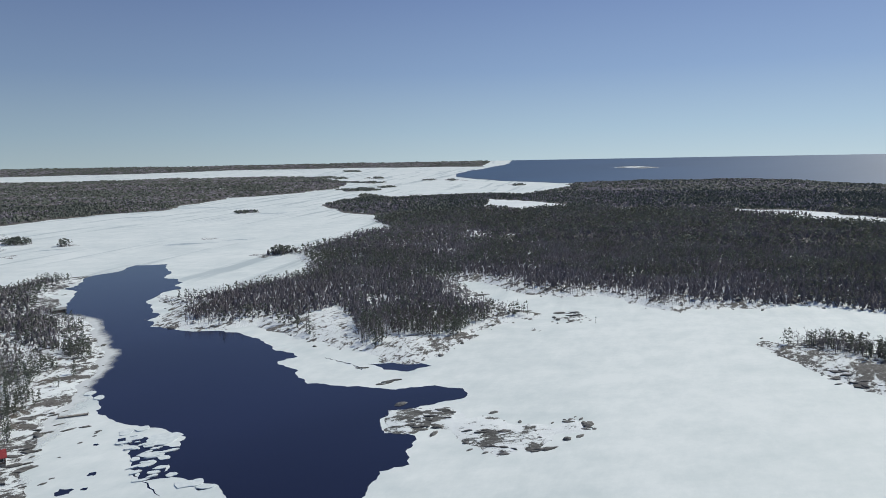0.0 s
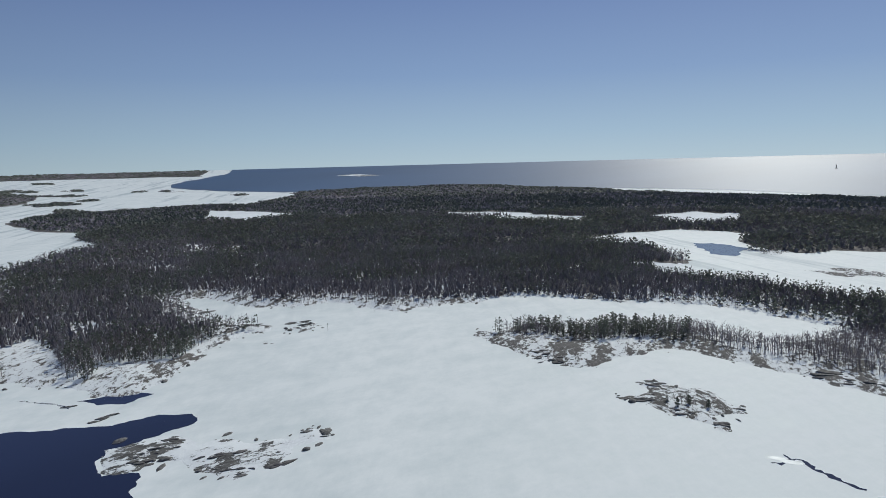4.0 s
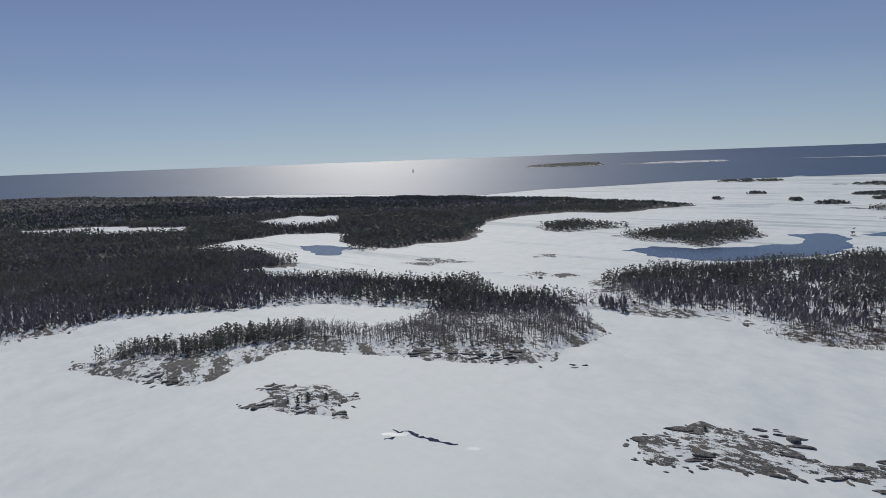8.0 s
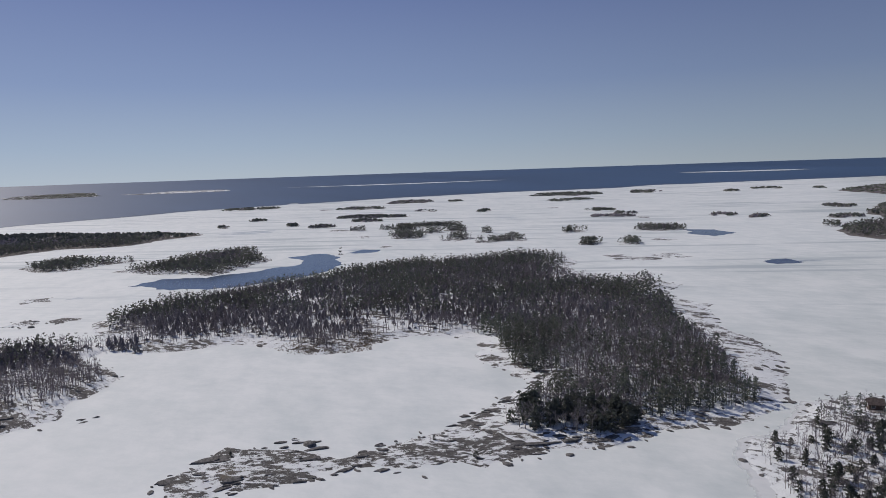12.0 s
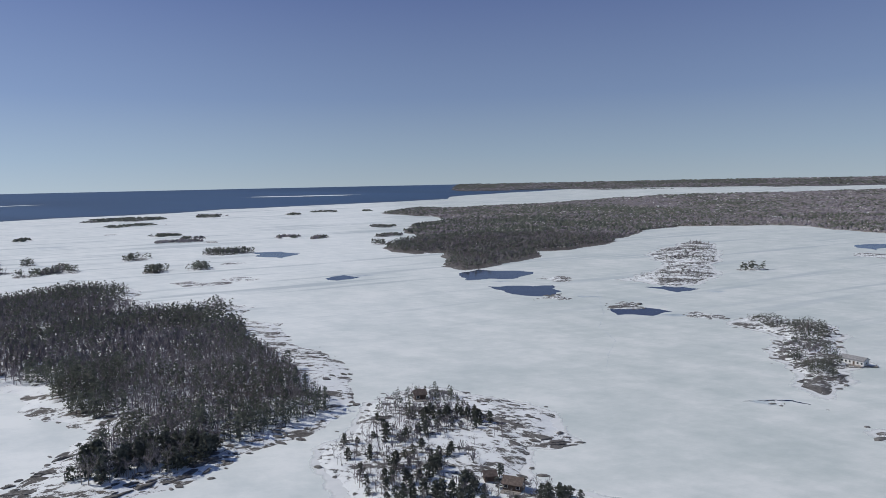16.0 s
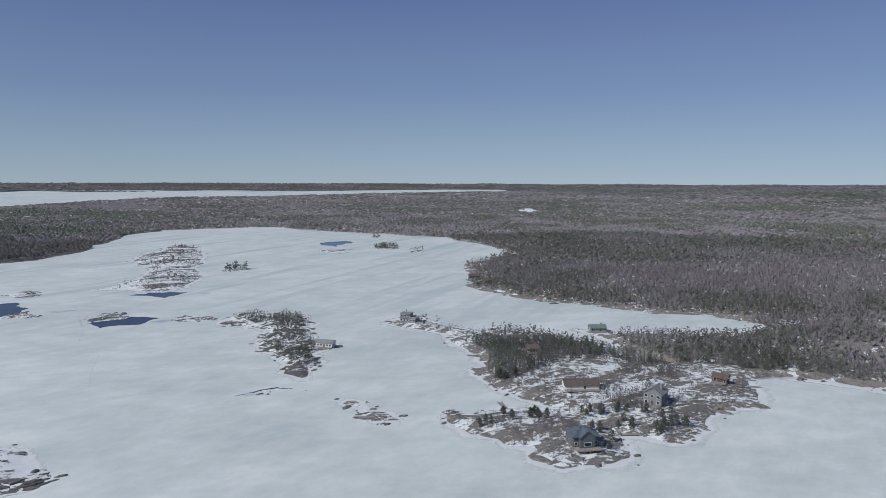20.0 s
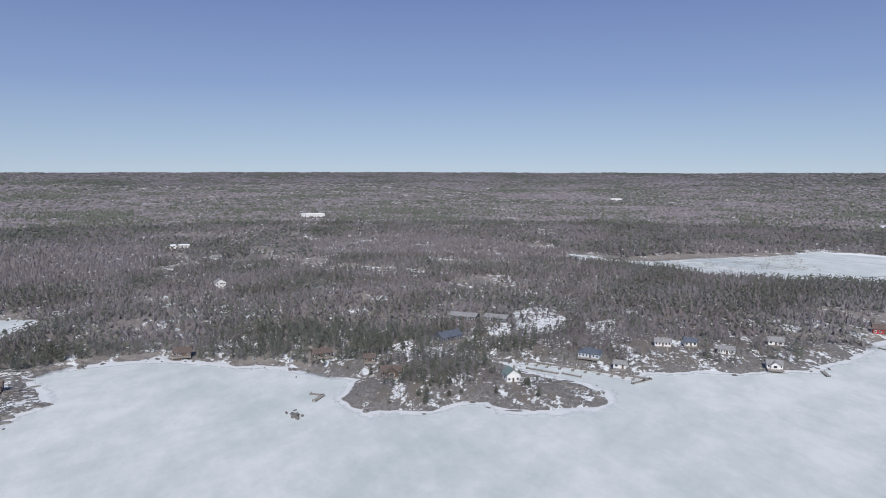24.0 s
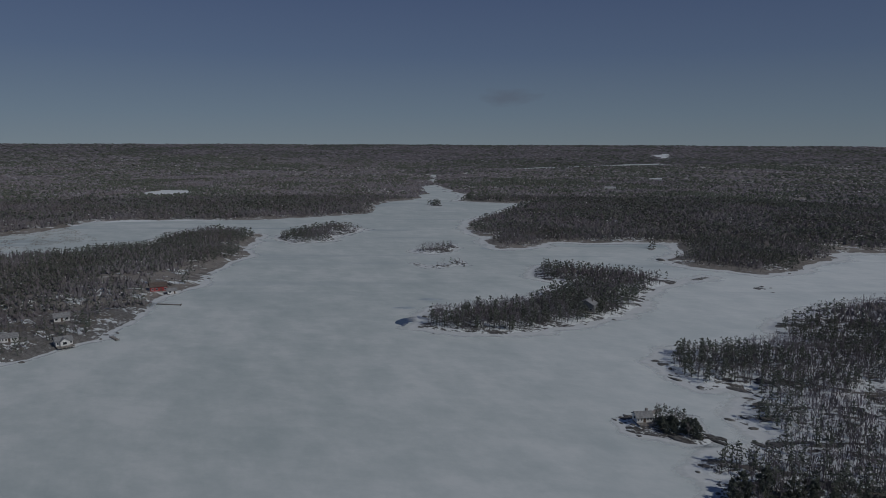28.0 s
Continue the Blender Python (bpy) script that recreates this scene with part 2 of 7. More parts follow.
def material_water(name, colour, rough, scale, bump):
    m, n, l, b = shader(name, rough, 0.5)
    f = node_noise(n, l, scale, 6, 0.6, (1, 2.5, 1), 48)
    wide = node_noise(n, l, scale * 0.03, 3, 0.5, (1, 3, 1), 60, 2)
    l.new(ramp(n, l, wide, [(0.35, colour), (0.7, tuple(c * 1.35 for c in colour))]), b.inputs["Base Color"])
    b.inputs["IOR"].default_value = 1.33
    bumped(n, l, b, f, bump, 0.15 / scale)
    return m


ICE = material_ice()
LEAD_WATER = material_water("open_water", (0.010, 0.013, 0.036), 0.12, 0.5, 0.12)
MELT_WATER = material_water("melt_water", (0.05, 0.075, 0.12), 0.2, 0.3, 0.1)
SEA_WATER = material_water("sea_water", (0.032, 0.064, 0.118), 0.44, 0.05, 0.25)
# snowy rock and slabs are darkened: their backlit shade is put into the colour
ROCK_SNOW = material_ground("rock_with_snow", 0.52, (0.06, 0.057, 0.055), (0.19, 0.183, 0.178), (0.10, 0.09, 0.078), 40, 0.45, 0.3)
ROCK_DRIFT = material_ground("rock_under_deep_snow", 0.58, (0.075, 0.072, 0.068), (0.22, 0.213, 0.205), (0.13, 0.118, 0.10), 65, 0.4, 0.3)
ROCK_SLAB = material_ground("grey_rock_slabs", 0.50, (0.055, 0.053, 0.05), (0.175, 0.168, 0.16), (0.13, 0.115, 0.095), 5, 0.42, 0.2)
ROCK_SLAB_WEST = material_ground("grey_rock_slabs_west", 0.60, (0.065, 0.065, 0.062), (0.175, 0.172, 0.165), (0.14, 0.13, 0.11), 75, 0.17, 0.15)
# the same rock facing the sun, its lit tone left in the colour
ROCK_BARE = material_ground("bare_shield_rock", 0.46, (0.10, 0.094, 0.087), (0.29, 0.278, 0.262), (0.17, 0.15, 0.124), 60, 0.5, 0.45)
POINT_ROCK = material_ground("bare_point_rock", 0.36, (0.10, 0.095, 0.088), (0.29, 0.28, 0.265), (0.165, 0.15, 0.13), 60, 0.45, 0.5)
WOODS_FLOOR = material_ground("woods_floor_snow", 0.60, (0.08, 0.075, 0.07), (0.21, 0.20, 0.19), (0.12, 0.105, 0.09), 20, 0.3, 0.5)
THAWED_FLOOR = material_ground("thawed_woods_floor", 0.345, (0.13, 0.118, 0.105), (0.31, 0.29, 0.27), (0.255, 0.235, 0.212), 20, 0.2, 0.7)
FAR_FLOOR = material_ground("far_woods_floor", 0.12, (0.08, 0.076, 0.078), (0.18, 0.174, 0.178), (0.135, 0.13, 0.134), 20, 0.03, 0.6)
DEEP_FLOOR = material_ground("deep_woods_floor", 0.22, (0.08, 0.075, 0.07), (0.21, 0.20, 0.19), (0.13, 0.12, 0.115), 20, 0.06, 0.7)
# paler and greyer than pine green: some distance haze is put into the colour
NEEDLES = material_island("pine_needles_haze_tint", [(0.128, 0.146, 0.128), (0.166, 0.184, 0.152), (0.146, 0.164, 0.142), (0.186, 0.200, 0.168)], 0.8, 0.3)
# the violet tint and lifted tone hold distance haze in the twig colour
TWIGS = material_island("bare_twigs_haze_tint", [(0.206, 0.193, 0.214), (0.285, 0.270, 0.292), (0.240, 0.227, 0.248), (0.320, 0.304, 0.324)], 0.9, 0.2)
THICKET = material_island("thicket_twigs", [(0.160, 0.150, 0.164), (0.215, 0.203, 0.216), (0.180, 0.170, 0.182), (0.198, 0.194, 0.190)], 0.95, 0.15)
PALE_BARK = material_plain("pale_bark", (0.16, 0.145, 0.13), (0.36, 0.335, 0.31), 3.0)
BARK = material_plain("bark", (0.06, 0.05, 0.042), (0.15, 0.13, 0.11), 3.0)

# ---- terrain tools ----


def ground_z(r):
    return RIM_HEIGHT * np.clip((r - FLAT_RADIUS) / (RIM_RADIUS - FLAT_RADIUS), 0, None) ** 1.8


def lattice(ix, iy, seed):
    h = (ix.astype(np.int64) * 374761393 + iy.astype(np.int64) * 668265263 + seed * 974634777) & 0xFFFFFFFF
    h = ((h ^ (h >> 13)) * 1274126177) & 0xFFFFFFFF
    return ((h ^ (h >> 16)) & 0xFFFF) / 65535.0


def value_noise(x, y, seed=0):
    ix, iy = np.floor(x), np.floor(y)
    fx, fy = x - ix, y - iy
    fx, fy = fx * fx * (3 - 2 * fx), fy * fy * (3 - 2 * fy)
    a, b = lattice(ix, iy, seed), lattice(ix + 1, iy, seed)
    c, d = lattice(ix, iy + 1, seed), lattice(ix + 1, iy + 1, seed)
    return (a * (1 - fx) + b * fx) * (1 - fy) + (c * (1 - fx) + d * fx) * fy


def fbm(x, y, seed=0, octaves=4):
    total, amp, norm = 0.0, 1.0, 0.0
    for k in range(octaves):
        total = total + amp * value_noise(x * 2 ** k, y * 2 ** k, seed + k)
        norm += amp
        amp *= 0.5
    return total / norm


def ragged(outline, length, amount, seed):
    """An outline broken into short legs, each bent a little to the side."""
    rng = np.random.RandomState(seed)
    p = np.array(outline, float)
    for _ in range(7):
        q = np.roll(p, -1, 0)
        d = q - p
        size = np.hypot(d[:, 0], d[:, 1]) * length / np.maximum(length, np.hypot(p[:, 0], p[:, 1]) * 0.014)
        if size.max() < length:
            break
        side = np.stack([-d[:, 1], d[:, 0]], 1)
        mid = (p + q) / 2 + side * (rng.rand(len(p), 1) - 0.5) * 2 * amount
        out = []
        for i in range(len(p)):
            out.append(p[i])
            if size[i] >= length:
                out.append(mid[i])
        p = np.array(out)
    return p


def inside(x, y, outline):
    p = np.array(outline, float)
    q = np.roll(p, -1, 0)
    hit = np.zeros(x.shape, bool)
    for (ax, ay), (bx, by) in zip(p, q):
        if ay != by:
            hit ^= ((ay > y) != (by > y)) & (x < (bx - ax) * (y - ay) / (by - ay) + ax)
    return hit


def shore_distance(x, y, outline):
    """Distance to the outline, positive inside."""
    p = np.array(outline, float)
    q = np.roll(p, -1, 0)
    best = np.full(x.shape, 1e18)
    for (ax, ay), (bx, by) in zip(p, q):
        dx, dy = bx - ax, by - ay
        t = np.clip(((x - ax) * dx + (y - ay) * dy) / max(dx * dx + dy * dy, 1e-9), 0, 1)
        best = np.minimum(best, (x - ax - t * dx) ** 2 + (y - ay - t * dy) ** 2)
    return np.sqrt(best) * np.where(inside(x, y, p), 1, -1)


def mesh_from(name, verts, faces, material, smooth=True):
    """A mesh from arrays; every face has as many corners as faces has columns."""
    me = bpy.data.meshes.new(name)
    verts, faces = np.asarray(verts, np.float32), np.asarray(faces, np.int32)
    k = faces.shape[1]
    me.vertices.add(len(verts))
    me.vertices.foreach_set("co", verts.ravel())
    me.loops.add(faces.size)
    me.loops.foreach_set("vertex_index", faces.ravel())
    me.polygons.add(len(faces))
    me.polygons.foreach_set("loop_start", np.arange(0, faces.size, k, dtype=np.int32))
    me.polygons.foreach_set("use_smooth", np.full(len(faces), smooth))
    me.materials.append(material)
    me.update(calc_edges=True)
    return me


def land_height(x, y, sd, high, run, rough, seed):
    strike = radians(40)
    u, v = x * math.cos(strike) - y * math.sin(strike), x * math.sin(strike) + y * math.cos(strike)
    knob = fbm(u / 7, v / 22, seed) - 0.5
    hill = fbm(u / 60, v / 110, seed + 9) - 0.5
    up = np.where(sd > 0, high * (1 - np.exp(-np.maximum(sd, 0) / run)), np.maximum(sd * 0.12, -1.5))
    near = np.clip((sd + 6) / 10, 0, 1)
    return up + near * rough * knob * 2.2 + np.clip(sd / 30, 0, 1) * high * hill, knob


HEIGHTS = {}
PLAIN = {}


def land(name, outline, step, high, run, rough, material, label, bare=1.0):
    """A piece of land that rises out of the ice along a ragged shore; step: mesh size as a share of the distance."""
    seed = sum(map(ord, name))
    shore = ragged(outline, 5, 0.11, seed)
    mid = math.atan2(shore[:, 0].mean(), shore[:, 1].mean())
    turn = (np.arctan2(shore[:, 0], shore[:, 1]) - mid + math.pi) % (2 * math.pi) - math.pi
    reach = np.log(np.hypot(shore[:, 0], shore[:, 1]))
    pad = 12 / math.exp(reach.min()) + step
    a = mid + np.arange(turn.min() - pad, turn.max() + pad, step)
    q = np.arange(reach.min() - pad, min(reach.max() + pad, math.log(4790)), step)
    ga, gq = np.meshgrid(a, q, indexing="ij")
    r = np.exp(gq)
    gx, gy = np.sin(ga) * r, np.cos(ga) * r
    sd = shore_distance(gx.ravel(), gy.ravel(), shore).reshape(gx.shape)
    z, knob = land_height(gx, gy, sd, high, run, rough, seed)
    z = z - 0.05 + ground_z(r)
    use = sd > -7 - step * r
    idx = np.arange(gx.size).reshape(gx.shape)
    keep = use[:-1, :-1] & use[1:, :-1] & use[:-1, 1:] & use[1:, 1:]
    quads = np.stack([idx[:-1, :-1][keep], idx[1:, :-1][keep], idx[1:, 1:][keep], idx[:-1, 1:][keep]], 1)
    used, flat = np.unique(quads, return_inverse=True)
    verts = np.stack([gx.ravel(), gy.ravel(), z.ravel()], 1)[used]
    me = mesh_from(name, verts, flat.reshape(-1, 4)[:, ::-1], material)
    for pond, amount in FLATS:
        box = np.array(pond)
        if (box.max(0) < shore.min(0)).any() or (box.min(0) > shore.max(0)).any():
            continue
        knob = np.where(inside(gx, gy, pond), amount, knob)
    for key, field in (("rise", knob * bare), ("edge", np.exp(-np.abs(sd) / 5))):
        me.attributes.new(key, "FLOAT", "POINT").data.foreach_set("value", field.ravel()[used].astype(np.float32))
    ob = new(name, me)
    HEIGHTS[name] = (shore, high, run, rough, seed)
    PLAIN[name] = np.array(outline, float)
    return tagged(ob, label, "land", kind="structure")


def height_at(name, x, y, sd=None):
    shore, high, run, rough, seed = HEIGHTS[name]
    x, y = np.atleast_1d(np.asarray(x, float)), np.atleast_1d(np.asarray(y, float))
    if sd is None:
        sd = shore_distance(x, y, shore)
    return land_height(x, y, sd, high, run, rough, seed)[0] - 0.05 + ground_z(np.hypot(x, y))


def sheet(name, outline, lift, material, label, cell, rag=0.1, category="water"):
    """A thin sheet that follows the ground inside an outline: open water, bay or pond."""
    shore = ragged(outline, cell, rag, sum(map(ord, name)))
    co, _, tris, _, _, _ = geometry.delaunay_2d_cdt([Vector(p) for p in shore], [], [list(range(len(shore)))], 1, 0.01)
    bm = bmesh.new()
    loop = [bm.verts.new((p.x, p.y, float(ground_z(p.length)) + lift)) for p in co]
    for f in tris:
        bm.faces.new([loop[i] for i in f])
    bm.normal_update()
    for f in bm.faces:
        if f.normal.z < 0:
            f.normal_flip()
    me = bpy.data.meshes.new(name)
    bm.to_mesh(me)
    bm.free()
    me.materials.append(material)
    return tagged(new(name, me), label, category, kind="structure")


def polar_sheet(name, a0, a1, inner, outer, lift, material, label, category):
    """A stretch of ground between two radii, from heading a0 to a1; inner is a function of the heading."""
    na, rings = max(int((a1 - a0) / 0.5), 4), np.linspace(0, 1, 60)
    verts, quads = [], []
    for i in range(na + 1):
        a = a0 + (a1 - a0) * i / na
        for s in rings:
            r = inner(a) * (1 - s) + outer * s
            verts.append((math.sin(radians(a)) * r, math.cos(radians(a)) * r, float(ground_z(r)) + lift))
    m = len(rings)
    for i in range(na):
        for j in range(m - 1):
            quads.append((i * m + j, i * m + j + 1, (i + 1) * m + j + 1, (i + 1) * m + j))
    quads = [q[::-1] for q in quads]
    return tagged(new(name, mesh_from(name, verts, quads, material)), label, category, kind="structure")


# ---- the frozen bay: one sheet to the horizon ----
rings = np.concatenate([np.arange(60, 1500, 80), np.linspace(1500, 4795, 60)])
spokes, m = 240, len(rings)
verts = [(math.sin(radians(a * 1.5)) * r, math.cos(radians(a * 1.5)) * r, float(ground_z(r))) for a in range(spokes) for r in rings] + [(0, 0, 0)]
faces = [(i * m + j + 1, (i + 1) % spokes * m + j + 1, (i + 1) % spokes * m + j, i * m + j)[::-1] for i in range(spokes) for j in range(m - 1)]
faces = [f[::-1] for f in faces] + [(spokes * m, i * m, (i + 1) % spokes * m)[::-1] for i in range(spokes)]
ground_mesh = bpy.data.meshes.new("ground")
ground_mesh.from_pydata(verts, [], faces)
ground_mesh.materials.append(ICE)
for p in ground_mesh.polygons:
    p.use_smooth = True
tagged(new("ground", ground_mesh), "snow covered lake ice with grey slush patches reaching the horizon", "ground", kind="structure")

# ---- plan: outlines of land, water and clearings, in metres ----
TRACT_NEAR = [(-194, 442), (-168, 431), (-144, 429), (-123, 438), (-100, 417), (-81, 399), (-63, 380), (-47, 375), (-32, 350), (-14, 346), (1, 364), (14, 390), (33, 426), (52, 444), (62, 439), (65, 457), (47, 476), (27, 507), (19, 564), (7, 584), (27, 587), (44, 564), (63, 526), (91, 510), (118, 516), (130, 502), (142, 468), (160, 456), (167, 465), (196, 467), (221, 460), (245, 469), (268, 456), (290, 433), (310, 404), (328, 503), (482, 743), (371, 871), (174, 975), (15, 1089), (-85, 1108), (-120, 1267), (-73, 1060), (-118, 995), (-146, 918), (-173, 828), (-166, 762), (-140, 678), (-135, 628), (-166, 579), (-198, 535), (-232, 551)]
TRACT_MID = [(-73, 1060), (-120, 1267), (-100, 1308), (-159, 1354), (-216, 1442), (-294, 1689), (-271, 1820), (-246, 2122), (-128, 1901), (77, 1970), (217, 1924), (430, 2416), (652, 2510), (1057, 2500), (1279, 1899), (1314, 1568), (1307, 1333), (1327, 1236), (1376, 1123), (1383, 909), (1436, 819), (1456, 753), (1150, 594), (1060, 620), (948, 604), (884, 555), (696, 504), (661, 538), (668, 585), (620, 576), (661, 634), (731, 660), (733, 714), (694, 778), (634, 782), (540, 763), (503, 762), (545, 651), (514, 567), (500, 538), (462, 518), (388, 512), (359, 608), (266, 688), (167, 774), (77, 801), (12, 866)]
TRACT_EAST = [(206, 484), (230, 472), (250, 479), (275, 464), (300, 438), (320, 406), (342, 382), (360, 353), (368, 316), (377, 288), (366, 256), (357, 208), (399, 190), (427, 179), (421, 161), (445, 174), (450, 197), (461, 220), (464, 254), (441, 256), (491, 312), (472, 329), (460, 380), (460, 420), (442, 438), (429, 468), (412, 486), (403, 523), (376, 588), (383, 823), (297, 982), (184, 769), (166, 566), (185, 482)]
TRACT_FILL = [(220, 521), (232, 482), (275, 468), (304, 431), (330, 405), (422, 505), (525, 643), (489, 692), (416, 761), (345, 812)]
TRACT_TONGUE = [(526, 781), (547, 787), (622, 789), (693, 788), (716, 739), (720, 676), (643, 614), (619, 554), (623, 513), (670, 516), (694, 481), (744, 476), (821, 511), (899, 580), (995, 574), (1114, 518), (1113, 465), (1132, 422), (1247, 371), (1317, 335), (1306, 348), (1373, 499), (1453, 660), (1448, 773), (1458, 921), (1483, 1134), (1359, 1309), (1343, 1562), (1233, 1895), (1193, 2314), (1011, 2503), (458, 1153), (472, 930), (502, 846)]
LONG_ISLAND = [(172, 371), (175, 350), (177, 327), (181, 306), (191, 285), (206, 289), (231, 292), (254, 295), (262, 285), (268, 256), (274, 233), (277, 224), (282, 198), (291, 170), (307, 151), (329, 156), (369, 149), (395, 165), (411, 196), (413, 240), (388, 271), (369, 281), (321, 272), (307, 301), (302, 327), (283, 338), (267, 356), (240, 352), (229, 365), (219, 385), (197, 380), (179, 379)]
NEAR_WEST = [(-383, 588), (-388, 637), (-356, 646), (-339, 653), (-331, 619), (-328, 580), (-292, 517), (-291, 479), (-286, 445), (-297, 417), (-386, 424), (-510, 566)]
NEAR_WEST_POINT = [(-289, 417), (-259, 402), (-232, 379), (-205, 363), (-186, 352), (-187, 335), (-184, 316), (-169, 283), (-156, 250), (-144, 222), (-135, 202), (-175, 204), (-290, 314), (-337, 407)]
FAR_WEST = [(-933, 1046), (-794, 1234), (-777, 1308), (-751, 1403), (-713, 1493), (-634, 1570), (-656, 1731), (-625, 1998), (-518, 2099), (-440, 2271), (-377, 2536), (-482, 3006), (-649, 3298), (-861, 3289), (-1273, 3246), (-1597, 3009), (-1865, 2930), (-2257, 2560)]
FAR_WEST_HILLS = [(-2735, 3108), (-2167, 3408), (-1918, 3564), (-1608, 3718), (-1420, 3867), (-1246, 4017), (-743, 4125), (-481, 4190), (-72, 4141), (262, 4085), (334, 4773), (-666, 4738), (-1319, 4600), (-2022, 4337), (-2745, 3920), (-3202, 3556)]
FAR_SHORE_EAST = [(2990, -2542), (2694, -2899), (2453, -3140), (2060, -3355), (1833, -3617), (1247, -3927), (381, -4208), (430, -4751), (1444, -4546), (2156, -4255), (2496, -4065), (2937, -3759), (3247, -3494), (3634, -3090)]
SEA_ISLE_A = [(3095, 1675), (3122, 1477), (3229, 1317), (3373, 1406), (3308, 1597)]
SEA_ISLE_B = [(3269, 1304), (3303, 1037), (3404, 781), (3551, 841), (3489, 1096)]
SEA_ISLE_C = [(3187, 1747), (3237, 1616), (3339, 1374), (3485, 1448), (3371, 1682)]
SEA_ISLE_D = [(892, 3670), (1017, 3483), (1119, 3536), (1023, 3713)]
BIG_ISLAND = [(486, 216), (457, 191), (420, 162), (421, 143), (427, 123), (433, 102), (411, 72), (394, 46), (408, 26), (421, 10), (430, -12), (425, -36), (405, -47), (358, -48), (338, -56), (320, -63), (303, -48), (290, -36), (296, -40), (281, -31), (265, -25), (248, -36), (243, -49), (241, -67), (244, -86), (255, -102), (256, -121), (258, -141), (268, -156), (288, -173), (324, -193), (346, -204), (376, -207), (415, -206), (454, -217), (482, -230), (512, -215), (532, -213), (566, -246), (572, -240), (611, -227), (594, -199), (623, -171), (767, -198), (816, -152), (780, -85), (783, -14), (726, 56), (673, 109), (626, 155), (595, 210), (522, 224)]
ROCK_SHELF = [(220, 83), (218, 70), (226, 56), (230, 32), (237, 21), (233, 1), (239, -20), (231, -28), (237, -39), (245, -57), (246, -77), (249, -91), (256, -104), (303, -111), (311, -77), (304, -50), (282, -30), (275, -23), (263, -6), (253, 11), (247, 24), (256, 36), (258, 47), (264, 69), (247, 78), (238, 84)]
NEAR_ISLAND = [(197, -112), (215, -118), (240, -127), (241, -140), (255, -155), (275, -174), (277, -194), (276, -207), (261, -216), (241, -223), (224, -228), (206, -228), (189, -213), (177, -209), (179, -196), (186, -191), (172, -174), (159, -168), (152, -171), (142, -177), (132, -179), (134, -166), (148, -140), (182, -111), (212, -119)]
WOODED_A = [(810, 327), (787, 287), (768, 234), (742, 197), (787, 179), (865, 153), (930, 185), (994, 182), (960, 240), (921, 274), (858, 290)]
WOODED_B = [(880, 466), (828, 393), (886, 362), (929, 314), (918, 350), (950, 432)]
ICE_POINT = [(922, -621), (813, -605), (799, -651), (671, -538), (613, -533), (623, -598), (647, -697), (706, -749), (680, -796), (692, -897), (751, -989), (827, -1187), (820, -1307), (895, -1532), (1143, -1822), (1516, -2034), (1669, -1774), (1843, -1611), (2071, -1562), (1951, -1332), (1899, -1275), (1655, -1267), (1492, -1303), (1404, -1147), (1398, -1036), (1196, -856), (1101, -828), (1023, -732)]
ROCK_ISLAND = [(437, -593), (412, -601), (375, -588), (367, -618), (377, -652), (444, -761), (482, -856), (562, -989), (619, -1041), (589, -938), (520, -772), (477, -740), (443, -663)]
CABIN_ISLAND = [(247, -463), (226, -459), (202, -449), (194, -409), (170, -385), (149, -349), (134, -340), (139, -357), (139, -378), (151, -392), (144, -418), (157, -426), (172, -450), (178, -479), (198, -506), (218, -513), (219, -494), (251, -509)]
CHAIN_ROCKS = [(102, -305), (92, -300), (79, -283), (70, -288), (75, -296), (83, -297), (94, -309), (101, -310)]
MAINLAND_FAR_NORTH = [(888, -701), (730, -788), (727, -876), (724, -945), (785, -1054), (862, -1279), (781, -1380), (625, -1470), (457, -1365), (324, -1316), (205, -1271), (101, -1071), (84, -997), (123, -851), (100, -770), (101, -683), (72, -652), (43, -624), (7, -601), (-40, -583), (-74, -564), (-113, -564), (-141, -543), (-148, -532), (-222, -583), (-275, -643), (-613, -1452), (-1515, -3619), (-310, -3891), (364, -3830), (1110, -3327), (1718, -2806), (1838, -2000), (1927, -1689), (1957, -1419)]
MAINLAND_RIM_A = [(2235, -3323), (1829, -3493), (1576, -3650), (2889, -2817), (2495, -3071), (1972, -3221), (1509, -3562), (954, -3875), (386, -4058), (-6, -3455), (-1342, -3202), (-2022, -4337), (-1238, -4622), (-417, -4767), (417, -4767), (1238, -4622), (2022, -4337), (2464, -4102)]
MAINLAND_MID = [(-148, -532), (-117, -493), (-68, -492), (-26, -482), (-11, -492), (-32, -461), (-46, -419), (-60, -401), (-80, -392), (-102, -388), (-123, -391), (-142, -381), (-163, -375), (-119, -389), (-146, -384), (-167, -365), (-181, -341), (-198, -313), (-208, -282), (-235, -271), (-403, -261), (-731, -480), (-1668, -1104), (-2437, -2659), (-1155, -3204), (104, -3388), (394, -1823), (196, -1225), (-149, -755)]
PENINSULA = [(-46, -416), (-24, -448), (-3, -464), (37, -484), (59, -470), (98, -502), (117, -519), (129, -488), (109, -476), (78, -463), (69, -431), (48, -405), (41, -382), (48, -374), (35, -349), (22, -332), (7, -321), (4, -310), (23, -308), (35, -302), (49, -298), (45, -284), (37, -276), (25, -274), (20, -266), (9, -265), (10, -253), (-2, -248), (-17, -253), (-26, -263), (-26, -277), (-24, -289), (-30, -287), (-45, -281), (-52, -285), (-57, -292), (-65, -315), (-91, -335), (-98, -355), (-97, -378), (-126, -401), (-101, -421), (-68, -415)]
